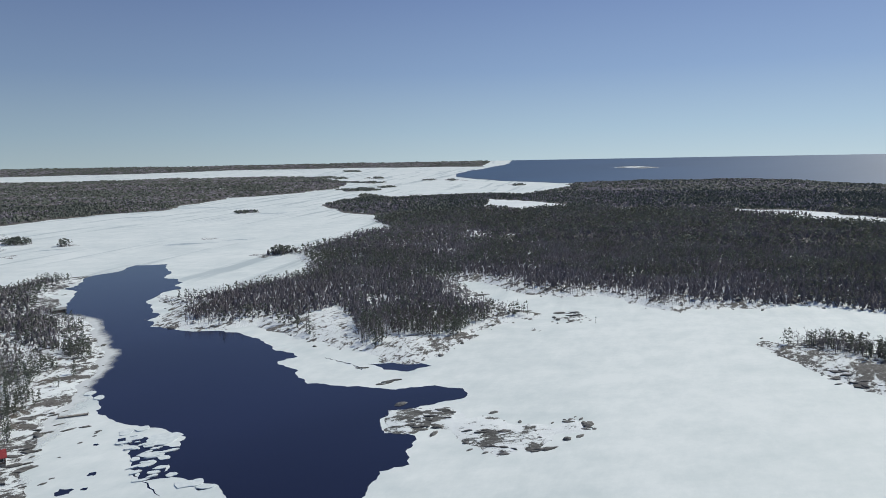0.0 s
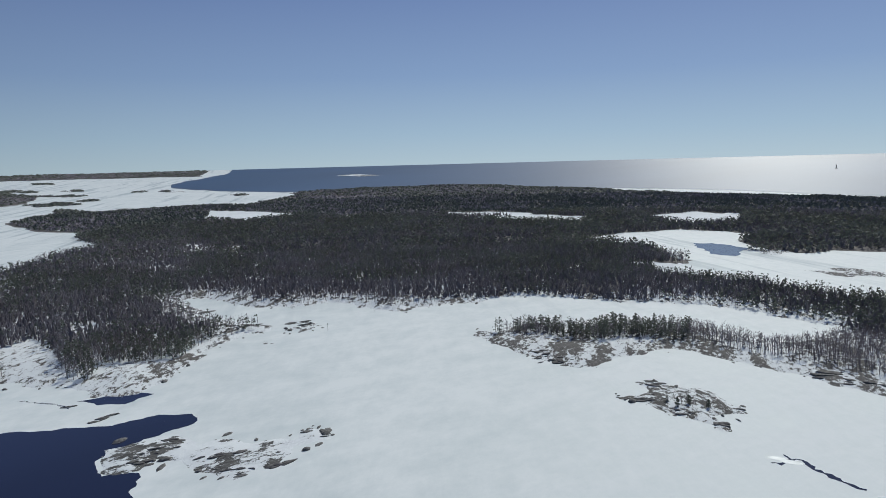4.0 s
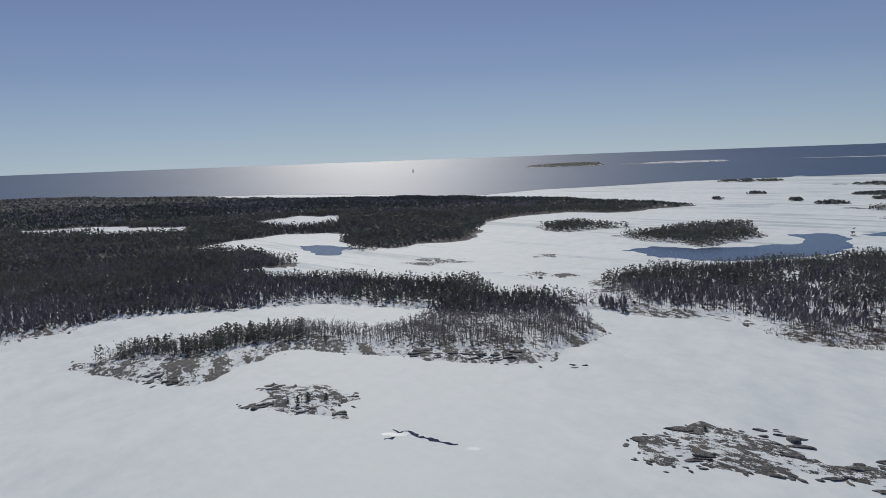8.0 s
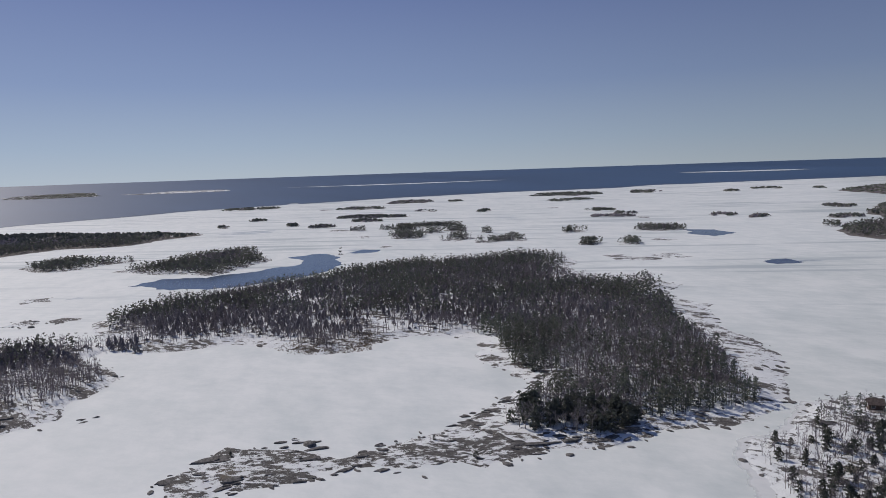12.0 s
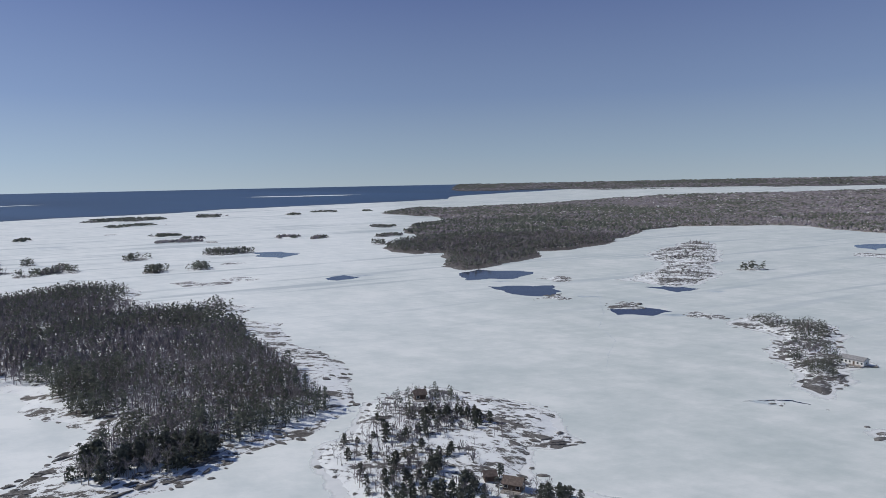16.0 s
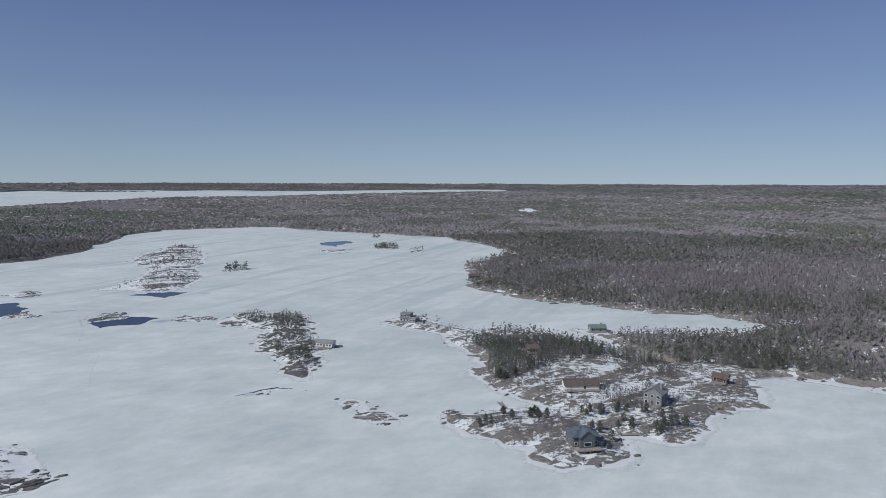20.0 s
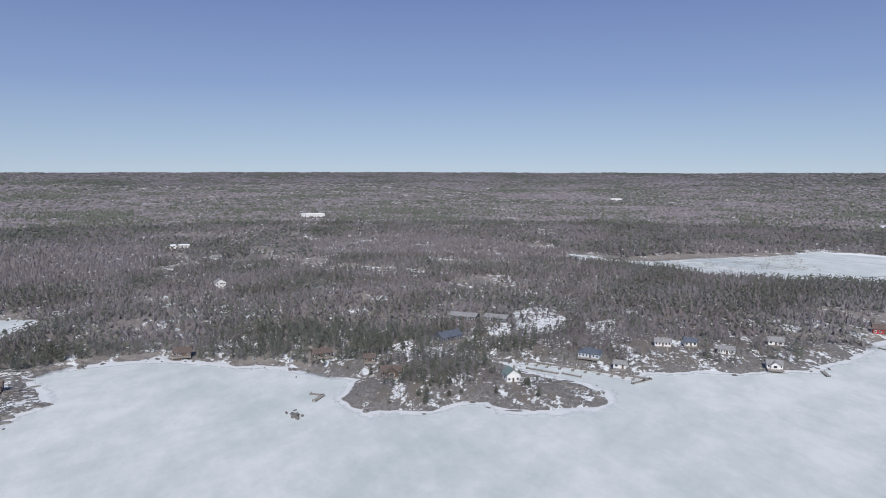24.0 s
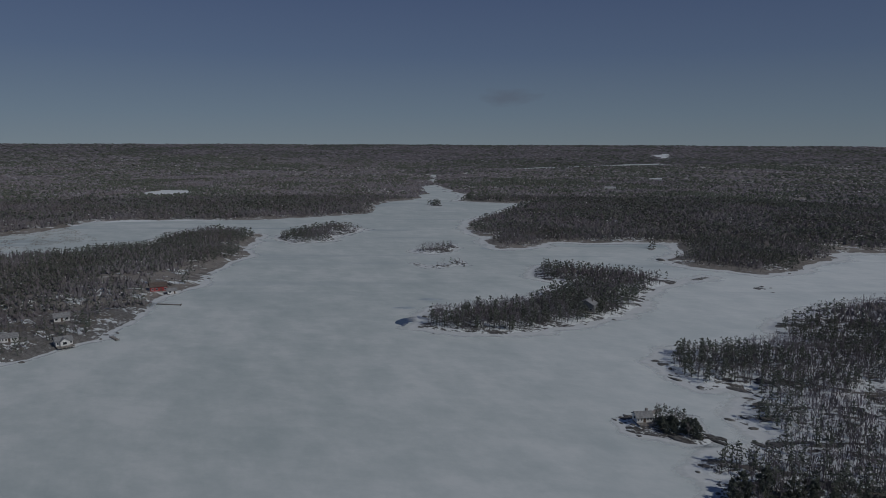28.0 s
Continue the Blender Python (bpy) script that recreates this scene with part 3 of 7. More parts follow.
VILLAGE_POINT = [(-208, -282), (-217, -263), (-191, -247), (-187, -222), (-194, -223), (-206, -206), (-222, -204), (-235, -195), (-233, -186), (-238, -175), (-231, -182), (-246, -165), (-260, -156), (-274, -155), (-284, -164), (-286, -181), (-283, -204), (-284, -220), (-290, -232), (-308, -214), (-309, -200), (-311, -166), (-325, -166), (-346, -149), (-366, -124), (-390, -102), (-425, -96), (-470, -95), (-455, -139), (-487, -240), (-481, -346), (-429, -430), (-345, -469), (-235, -433)]
VILLAGE_SHORE = [(-470, -95), (-508, -83), (-529, -67), (-561, -73), (-593, -64), (-655, -40), (-700, -48), (-812, -36), (-823, -47), (-874, -85), (-848, -129), (-741, -145), (-676, -268), (-699, -389), (-636, -541), (-528, -715), (-428, -780), (-304, -751), (-212, -531), (-317, -432), (-481, -346), (-435, -171)]
MAINLAND_SOUTH = [(-349, -1004), (-506, -920), (-625, -728), (-729, -524), (-722, -402), (-743, -367), (-822, -326), (-946, -261), (-972, -265), (-967, -132), (-965, -35), (-1004, 84), (-1010, 111), (-1243, 199), (-1579, 299), (-1900, 393), (-2128, 440), (-2948, 469), (-3619, -137), (-3579, -1031), (-3299, -1831), (-2948, -2479), (-2193, -2938), (-1631, -3390), (-850, -2827)]
MAINLAND_RIM_B = [(-1637, -4496), (-1074, -3120), (-1315, -2696), (-1606, -2294), (-1203, -2508), (-1812, -2095), (-2710, -1082), (-2723, -820), (-2812, -453), (-2398, 456), (-2382, 554), (-2586, 1305), (-2234, 2224), (-2185, 2605), (-2536, 4058), (-3076, 3666), (-3666, 3076), (-4144, 2393), (-4496, 1637), (-4712, 831), (-4785, 0), (-4712, -831), (-4496, -1637), (-4144, -2393), (-3666, -3076), (-3076, -3666), (-2393, -4144)]
SOUTH_FILL = [(-2552, 337), (-2171, 286), (-2120, 439), (-2111, 491), (-2158, 729), (-2471, 835)]
MAINLAND_SOUTH_BANK = [(-2090, 443), (-1900, 403), (-1539, 345), (-1212, 288), (-1185, 326), (-1135, 408), (-966, 285), (-932, 258), (-785, 204), (-734, 211), (-652, 200), (-662, 250), (-688, 266), (-671, 310), (-671, 349), (-654, 396), (-559, 330), (-529, 329), (-503, 350), (-482, 367), (-490, 416), (-529, 478), (-563, 510), (-556, 564), (-464, 669), (-1750, 2464), (-2234, 2224), (-2521, 1517), (-2347, 751), (-2227, 518)]
ISLET_WOODED_A = [(-759, -14), (-731, 1), (-744, 42), (-835, 90), (-839, 82), (-884, 44), (-815, -5)]
ISLET_WOODED_B = [(-651, 112), (-635, 126), (-647, 151), (-695, 164), (-672, 139), (-664, 118)]
ISLET_ROCK_C = [(-588, 104), (-563, 117), (-569, 146), (-595, 144), (-563, 112)]
LONG_WOODED = [(-378, 68), (-371, 77), (-358, 100), (-355, 125), (-361, 144), (-367, 168), (-375, 193), (-396, 214), (-417, 231), (-445, 255), (-479, 323), (-469, 292), (-477, 277), (-510, 251), (-535, 222), (-553, 209), (-507, 185), (-481, 200), (-454, 181), (-419, 136), (-412, 96), (-421, 89)]
FOREST_EAST = [(-294, 170), (-276, 169), (-253, 169), (-250, 191), (-238, 180), (-223, 164), (-205, 165), (-197, 155), (-196, 139), (-187, 125), (-180, 128), (-168, 119), (-149, 112), (-136, 172), (-169, 281), (-365, 582), (-382, 390), (-382, 360), (-366, 312), (-315, 256), (-305, 221), (-310, 198), (-309, 186)]
COTTAGE_ISLET = [(-230, 120), (-221, 118), (-212, 129), (-204, 140), (-206, 145), (-214, 143), (-227, 149), (-224, 144), (-230, 142), (-232, 131)]
ROCK_POINT = [(-25, 259), (-20, 255), (-12, 255), (-7, 265), (2, 254), (14, 237), (18, 231), (26, 237), (40, 244), (57, 252), (56, 262), (51, 268), (38, 262), (25, 268), (12, 273), (0, 283), (-12, 283), (-24, 280)]
ROCK_ISLET_B = [(182, 244), (188, 232), (189, 215), (193, 206), (193, 193), (197, 191), (201, 197), (203, 206), (217, 202), (221, 220), (222, 235), (212, 248), (201, 257), (200, 242), (191, 240)]
WATER_OPEN_LEAD = [(-293, 723), (-324, 719), (-337, 656), (-328, 585), (-285, 507), (-280, 461), (-260, 408), (-241, 388), (-202, 358), (-185, 352), (-179, 318), (-162, 305), (-141, 277), (-120, 266), (-101, 256), (-100, 247), (-107, 244), (-99, 235), (-98, 224), (-85, 219), (-72, 209), (-65, 181), (-30, 180), (-26, 208), (-23, 223), (-13, 228), (-15, 239), (-12, 253), (-24, 256), (-27, 271), (-21, 280), (-7, 286), (8, 294), (8, 307), (-5, 312), (-23, 307), (-34, 310), (-50, 314), (-66, 318), (-89, 356), (-80, 364), (-101, 389), (-119, 410), (-143, 426), (-164, 427), (-192, 440), (-220, 511), (-232, 556), (-223, 575), (-233, 609), (-273, 676)]
WATER_LEAD_POOL = [(-40, 348), (-31, 338), (-19, 334), (-7, 343), (-14, 349), (-26, 352)]
WATER_NARROWS = [(696, 266), (738, 246), (731, 199), (765, 154), (798, 118), (846, 112), (886, 137), (910, 109), (902, 86), (833, 70), (754, 72), (716, 91), (686, 117), (660, 158), (655, 179), (660, 214), (685, 240)]
WATER_MELT_A = [(596, 647), (612, 634), (615, 578), (554, 539), (545, 565)]
WATER_MELT_B = [(607, -519), (614, -551), (549, -577), (525, -521), (553, -480)]
WATER_MELT_C = [(506, -466), (491, -486), (463, -515), (432, -493), (426, -458), (454, -449)]
WATER_MELT_D = [(343, -449), (335, -472), (303, -476), (304, -451), (325, -435)]
WATER_MELT_E = [(392, -567), (378, -591), (348, -593), (352, -560)]
WATER_MELT_F = [(1038, -448), (1018, -489), (965, -496), (927, -445), (977, -428)]
WATER_MELT_G = [(681, -379), (691, -409), (662, -413), (657, -381)]
WATER_MELT_I = [(-389, 57), (-400, 63), (-404, 71), (-407, 78), (-397, 73), (-390, 65), (-381, 60)]
WATER_MELT_J = [(407, -1118), (377, -1160), (350, -1130), (357, -1050)]
WATER_MELT_K = [(906, 65), (941, 43), (932, 21), (901, 29), (897, 52)]
SEA_SHORE = [(60, 3157), (221, 2759), (423, 2492), (839, 2457), (1302, 1932), (1436, 1714), (1504, 1489), (1498, 1225), (1546, 959), (1742, 911), (1883, 785), (2100, 625), (2276, 346), (2472, 118), (2081, 645), (2281, 359), (2467, -18), (2571, -429), (2546, -820), (2639, -1050), (2628, -1016), (2548, -1614), (2475, -2052), (2607, -1936), (2663, -2329), (2638, -2628), (2593, -2945), (2461, -3303), (2265, -3611), (2628, -3896), (3047, -3631), (3410, -3293), (3735, -2918), (3975, -2582), (4185, -2225), (4668, -823), (4668, 823), (4105, 2370), (3352, 3352), (2370, 4105), (1621, 4454), (986, 4636), (495, 4714), (290, 4014), (145, 3673)]
REED_BED_A = [(414, 76), (433, 65), (442, 40), (437, 10), (422, 6), (409, 23), (395, 46), (403, 67)]
REED_BED_B = [(415, 65), (435, 49), (447, 18), (401, 16), (397, 32), (401, 53)]
REED_BED_C = [(-721, -407), (-800, -372), (-878, -323), (-938, -277), (-794, -203), (-752, -249), (-716, -318), (-696, -374)]
DIRT_ROAD = [(-47, -393), (-56, -404), (-70, -416), (-85, -427), (-97, -434), (-110, -442)]
ICE_STRIP_A = [(3504, -1490), (3468, -1610), (3362, -1766), (3279, -1932), (3212, -1964), (3319, -1743), (3391, -1608)]
ICE_STRIP_B = [(3543, -1458), (3490, -1605), (3415, -1749), (3311, -1948), (3208, -2053), (3291, -1870), (3390, -1675)]
ICE_STRIP_C = [(3546, 553), (3570, 262), (3587, -27), (3573, -596), (3537, -311), (3520, 115)]
ICE_CRACK_A = [(188, 165), (190, 163), (196, 164), (199, 162), (197, 157), (197, 152), (197, 147), (197, 142), (198, 138)]
ICE_CRACK_B = [(196, 164), (197, 168)]
ICE_CRACK_C = [(-119, 248), (-112, 236), (-107, 224), (-99, 216), (-92, 208)]
ICE_CRACK_D = [(157, -306), (150, -315), (147, -319), (142, -323), (134, -323)]
ICE_CRACK_E = [(-66, 362), (-56, 354), (-48, 348), (-42, 338)]
PENINSULA_OPEN = [(65, -257), (57, -312), (39, -340), (17, -365), (2, -387), (-25, -412), (-47, -397), (-66, -392), (-98, -408), (-108, -352), (-83, -268), (-27, -217), (40, -220)]
BIG_ISLAND_OPEN = [(508, -208), (474, -226), (414, -210), (376, -207), (334, -199), (280, -169), (275, -157), (308, -159), (352, -171), (397, -177), (433, -181)]
VILLAGE_TIP = [(-204, -265), (-210, -246), (-219, -224), (-239, -210), (-263, -224), (-301, -223), (-302, -198), (-293, -160), (-256, -143), (-230, -161), (-221, -185), (-178, -216)]
NEAR_ISLAND_OPEN = [(270, -216), (227, -231), (205, -231), (175, -209), (180, -185), (204, -195), (229, -199)]
LONG_ISLAND_OPEN = [(172, 382), (177, 299), (189, 277), (210, 288), (233, 290), (254, 286), (273, 229), (288, 168), (306, 146), (328, 157), (312, 182), (302, 212), (292, 244), (276, 291), (253, 318), (227, 320), (210, 337), (193, 364)]
WET_PATCHES = [(1288, 271, 61), (1114, 539, 35), (1316, 277, 56), (935, 50, 25), (1038, -36, 18), (1434, -242, 33), (525, 316, 7), (637, 290, 10), (527, 280, 10), (522, 317, 8), (527, 285, 12), (564, 420, 23), (-569, 1640, 81), (-355, 1429, 45), (-336, 906, 36), (-277, 949, 25), (-496, 866, 20), (-619, 1389, 39), (-459, 1986, 53), (676, -414, 20), (331, -588, 11), (520, -499, 12), (396, -487, 18), (292, -466, 13), (149, -311, 8), (284, -1067, 40), (-658, 189, 9), (-447, 89, 11), (-426, 70, 9), (198, 131, 4), (194, 164, 7)]  # x, y, half length
# stretches where only leafless trees stand
BARE_ZONES = [[(-468, -654), (-578, -805), (-708, -774), (-778, -661), (-741, -412), (-572, -487)], [(409, 165), (485, 211), (512, 164), (499, 82), (482, -1), (457, -54), (405, -51), (390, 32)], [(253, 276), (300, 326), (357, 268), (419, 168), (361, 144), (299, 148)], [(-2, 571), (35, 641), (106, 596), (185, 535), (259, 505), (238, 449), (155, 446), (89, 500)], [(-45, -661), (-56, -830), (-380, -894), (-275, -643)]]
CLEARINGS = {
    "pond_a": [(87, 1392), (115, 1677), (179, 1543), (264, 1444), (233, 1279), (152, 1321)],
    "pond_b": [(478, 1120), (546, 1077), (625, 1055), (665, 972), (610, 907), (549, 945)],
    "pond_c": [(757, 934), (866, 940), (894, 863), (803, 777), (742, 832)],
    "marsh": [(-721, -407), (-800, -372), (-878, -323), (-938, -277), (-794, -203), (-752, -249), (-716, -318), (-696, -374)],
    "pond_d": [(-1383, -275), (-1476, -250), (-1412, -192), (-1356, -230)],
    "pond_e": [(144, -2176), (115, -2310), (77, -2188), (104, -2093)],
    "pond_f": [(-1413, -281), (-1487, -252), (-1446, -199), (-1365, -221)],
    "pond_g": [(-1431, -285), (-1491, -254), (-1432, -194), (-1361, -222)],
    "pond_h": [(493, 1139), (543, 1070), (654, 1013), (603, 933), (543, 989)],
    "pond_i": [(-3137, 1747), (-3290, 1928), (-2932, 1733), (-2826, 1616)],
    "pond_j": [(-862, -262), (-934, -268), (-976, -246), (-985, -191), (-977, -135), (-967, -89), (-955, -53), (-890, -82), (-826, -120), (-801, -188), (-819, -227)],
    "pond_k": [(432, 559), (461, 530), (492, 521), (469, 495), (445, 511), (417, 540)],
    "pond_l": [(327, 1296), (389, 1255), (469, 1249), (447, 1190), (371, 1195), (311, 1234)],
    "pond_m": [(520, 1224), (605, 1155), (637, 1103), (606, 1049), (553, 1089), (492, 1157)],
    "glade_0": [(-93, 463), (-75, 483), (-59, 436), (-47, 381), (-67, 386), (-83, 416)],
    "glade_1": [(-196, 446), (-227, 533), (-214, 543), (-179, 470), (-168, 429)],
    "glade_2": [(-41, 353), (-33, 401), (4, 396), (14, 395), (-2, 351)],
    "glade_3": [(-382, -296), (-415, -298), (-397, -261), (-372, -240), (-347, -244), (-341, -259)],
    "glade_4": [(-387, -241), (-411, -232), (-387, -212), (-364, -219)],
    "glade_5": [(-263, -293), (-281, -293), (-261, -265), (-247, -260)],
    "glade_6": [(-336, -282), (-354, -277), (-332, -256), (-318, -262)],
    "glade_7": [(-59, -394), (-85, -405), (-96, -386), (-82, -361), (-66, -366)],
    "glade_8": [(0, -391), (-13, -408), (-22, -378), (-9, -364)],
}
ISLETS_A = [(766, -253, 14, 0), (556, 408, 30, 0), (637, 326, 15, 0), (537, 254, 8, 0), (528, 281, 10, 0), (563, 405, 32, 0), (631, 325, 14, 0), (529, 281, 12, 0), (534, 256, 7, 0), (380, -756, 14, 1), (337, -994, 30, 0), (277, -1041, 20, 1), (213, -1005, 14, 1), (347, -1253, 9, 1), (496, -551, 21, 0), (343, -471, 13, 0), (415, -461, 15, 0), (273, -477, 13, 0), (122, -321, 2, 0), (145, -316, 4, 0), (-1142, 238, 14, 1), (-418, 1459, 29, 1)]  # x, y, half length, wooded
ISLETS_B = [(-499, 912, 16, 1), (-586, 944, 30, 1), (-509, 806, 14, 0), (-324, 963, 16, 0), (-274, 2758, 71, 1), (-396, 2826, 73, 1), (-558, 3234, 83, 1), (-77, 2014, 25, 0), (88, 2845, 48, 0), (249, 2485, 31, 0), (84, 440, 10, 0), (55, 415, 4, 0), (47, -298, 6, 0), (-163, -244, 2, 0), (185, -202, 10, 0), (211, -225, 6, 0), (-435, 334, 4, 0), (-626, 353, 5, 1), (488, -560, 12, 0), (2110, 430, 74, 1), (1455, 350, 17, 1), (1625, 316, 19, 1)]  # x, y, half length, wooded
ISLETS_C = [(1431, 206, 20, 1), (1377, 138, 27, 1), (1259, 104, 21, 0), (1244, 62, 14, 1), (1122, 50, 13, 0), (1951, 186, 32, 0), (1958, 95, 72, 1), (2179, -60, 71, 1), (2167, -190, 25, 1), (1602, 35, 81, 1), (1488, 63, 34, 1), (1752, -83, 26, 1), (1266, -20, 39, 1), (1121, -20, 42, 1), (1292, -92, 40, 1), (1178, -103, 19, 1), (1159, -62, 23, 1), (960, 12, 16, 0), (1027, -92, 27, 1), (982, -140, 20, 1), (996, -178, 22, 1), (1130, -154, 11, 1)]  # x, y, half length, wooded
ISLETS_D = [(893, 71, 4, 1), (2286, -614, 140, 1), (1996, -513, 57, 1), (1964, -603, 15, 0), (1556, -469, 33, 1), (1369, -442, 35, 1), (1416, -488, 29, 1), (1304, -483, 18, 0), (1066, -416, 41, 1), (1068, -287, 20, 1), (901, -262, 15, 1), (888, -313, 20, 1), (921, -369, 18, 0), (762, -252, 12, 0), (737, -262, 23, 0), (736, -317, 9, 0), (1701, -398, 14, 0), (1684, -221, 21, 1), (2256, -839, 67, 1), (1298, -633, 28, 1), (1219, -667, 23, 1), (2109, -1067, 23, 1)]  # x, y, half length, wooded
ISLETS_E = [(2163, -1227, 49, 1), (2079, -1329, 22, 1), (1404, -941, 39, 1), (1154, -791, 29, 1), (1002, -669, 16, 1), (751, -260, 14, 0), (754, -303, 15, 0), (-203, 780, 15, 0), (-186, 792, 16, 1), (-282, 2345, 66, 1), (-205, 2454, 44, 1), (-404, 2579, 34, 1), (-469, 3166, 37, 1), (-297, 3119, 41, 1), (-52, 2910, 29, 1), (43, 2880, 33, 1), (-499, 3792, 63, 1), (266, 2442, 28, 1)]  # x, y, half length, wooded
ISLETS_NORTH = [(615, 545, 27, 1), (649, 525, 17, 1), (893, 427, 23, 1)]  # x, y, half length, wooded
ISLETS = ISLETS_NORTH + ISLETS_A + ISLETS_B + ISLETS_C + ISLETS_D + ISLETS_E

# ---- build the land and water ----
FLATS = [(outline, {"marsh": 0.12, "glade_0": 0.0, "glade_1": 0.1, "glade_2": 0.05, "glade_3": -0.3, "glade_4": -0.25, "glade_5": -0.25, "glade_6": -0.25, "glade_7": -0.04, "glade_8": -0.06}.get(name, -0.8)) for name, outline in CLEARINGS.items()]
SNOWY = "low grey shield rock under patchy snow"
FLOOR = "snowy rock floor under dark woods"
BROWN = "thawed brown woods floor with snow patches"
LANDS = [
    ("tract_near", TRACT_NEAR, 0.006, 4.0, 25, 0.7, WOODS_FLOOR, FLOOR),
    ("tract_mid", TRACT_MID, 0.010, 9.0, 120, 0.8, DEEP_FLOOR, FLOOR),
    ("tract_east", TRACT_EAST, 0.006, 3.0, 20, 0.6, WOODS_FLOOR, FLOOR),
    ("tract_fill", TRACT_FILL, 0.008, 5.0, 60, 0.6, DEEP_FLOOR, FLOOR),
    ("tract_tongue", TRACT_TONGUE, 0.010, 7.0, 80, 0.8, DEEP_FLOOR, FLOOR),
    ("long_island", LONG_ISLAND, 0.005, 2.0, 14, 0.6, ROCK_SNOW, SNOWY),
    ("near_west", NEAR_WEST, 0.006, 3.0, 20, 0.7, ROCK_SNOW, SNOWY),
    ("near_west_point", NEAR_WEST_POINT, 0.005, 2.5, 18, 0.6, ROCK_SNOW, SNOWY),
    ("far_west", FAR_WEST, 0.011, 9.0, 90, 0.8, DEEP_FLOOR, FLOOR),
    ("far_west_hills", FAR_WEST_HILLS, 0.012, 8.0, 150, 0.8, FAR_FLOOR, "distant dark wooded shore"),
    ("far_shore_east", FAR_SHORE_EAST, 0.012, 5.0, 60, 0.6, FAR_FLOOR, "distant dark wooded shore across the ice"),
    ("sea_isle_a", SEA_ISLE_A, 0.005, 3.0, 20, 0.6, ROCK_SNOW, "low dark island far out in the open water"),
    ("sea_isle_b", SEA_ISLE_B, 0.005, 3.0, 20, 0.6, ROCK_SNOW, "low snowy island far out in the open water"),
    ("sea_isle_c", SEA_ISLE_C, 0.005, 5.0, 20, 0.6, ROCK_SNOW, "low dark island far out in the open water"),
    ("sea_isle_d", SEA_ISLE_D, 0.005, 4.0, 20, 0.6, ROCK_SNOW, "low snowy island far out in the open water"),
    ("big_island", BIG_ISLAND, 0.006, 3.2, 20, 0.7, WOODS_FLOOR, FLOOR),
    ("rock_shelf", ROCK_SHELF, 0.004, 0.9, 9, 0.5, ROCK_SLAB, "long rock shelf striped with snow"),
    ("near_island", NEAR_ISLAND, 0.004, 2.6, 14, 0.7, ROCK_DRIFT, SNOWY),
    ("wooded_a", WOODED_A, 0.006, 3.0, 20, 0.6, ROCK_SNOW, SNOWY),
    ("wooded_b", WOODED_B, 0.006, 3.0, 20, 0.6, ROCK_SNOW, SNOWY),
    ("ice_point", ICE_POINT, 0.009, 6.0, 60, 0.7, DEEP_FLOOR, FLOOR),
    ("rock_island", ROCK_ISLAND, 0.005, 2.0, 14, 0.7, ROCK_SNOW, SNOWY),
    ("cabin_island", CABIN_ISLAND, 0.004, 2.4, 10, 0.6, ROCK_SNOW, SNOWY),
    ("chain_rocks", CHAIN_ROCKS, 0.004, 0.8, 4, 0.5, ROCK_BARE, "low bare rocks in the ice"),
    ("mainland_far_north", MAINLAND_FAR_NORTH, 0.009, 8.0, 120, 0.7, THAWED_FLOOR, BROWN),
    ("mainland_rim_a", MAINLAND_RIM_A, 0.012, 6.0, 150, 0.8, FAR_FLOOR, "distant woods at the horizon"),
    ("mainland_mid", MAINLAND_MID, 0.010, 7.0, 70, 0.7, THAWED_FLOOR, BROWN),
    ("peninsula", PENINSULA, 0.004, 3.0, 14, 0.6, ROCK_BARE, "bare brown rock peninsula with snow patches"),
    ("village_point", VILLAGE_POINT, 0.005, 3.5, 18, 0.6, POINT_ROCK, "bare brown rock shore with snow patches"),
    ("village_shore", VILLAGE_SHORE, 0.006, 5.0, 30, 0.6, THAWED_FLOOR, BROWN),
    ("mainland_south", MAINLAND_SOUTH, 0.012, 7.0, 100, 0.7, THAWED_FLOOR, BROWN),
    ("mainland_rim_b", MAINLAND_RIM_B, 0.012, 6.0, 150, 0.8, FAR_FLOOR, "distant woods at the horizon"),
    ("south_fill", SOUTH_FILL, 0.012, 6.0, 100, 0.7, FAR_FLOOR, "distant woods at the horizon"),
    ("mainland_south_bank", MAINLAND_SOUTH_BANK, 0.009, 6.0, 60, 0.7, THAWED_FLOOR, BROWN),
    ("islet_wooded_a", ISLET_WOODED_A, 0.005, 2.5, 14, 0.6, ROCK_SNOW, SNOWY),
    ("islet_wooded_b", ISLET_WOODED_B, 0.005, 2.0, 10, 0.6, ROCK_SNOW, SNOWY),
    ("islet_rock_c", ISLET_ROCK_C, 0.004, 1.2, 6, 0.6, ROCK_SNOW, SNOWY),
    ("long_wooded", LONG_WOODED, 0.005, 3.0, 16, 0.7, ROCK_SNOW, SNOWY),
    ("forest_east", FOREST_EAST, 0.006, 3.5, 20, 0.7, WOODS_FLOOR, FLOOR),
    ("cottage_islet", COTTAGE_ISLET, 0.004, 1.6, 5, 0.5, ROCK_SNOW, SNOWY),
    ("rock_point", ROCK_POINT, 0.004, 0.7, 7, 0.5, ROCK_SLAB_WEST, "low grey rock point with snow between slabs"),
    ("rock_islet_b", ROCK_ISLET_B, 0.004, 1.0, 6, 0.5, ROCK_SLAB, "low grey rock islet with snow between slabs"),
]
for row in LANDS:
    land(*row)

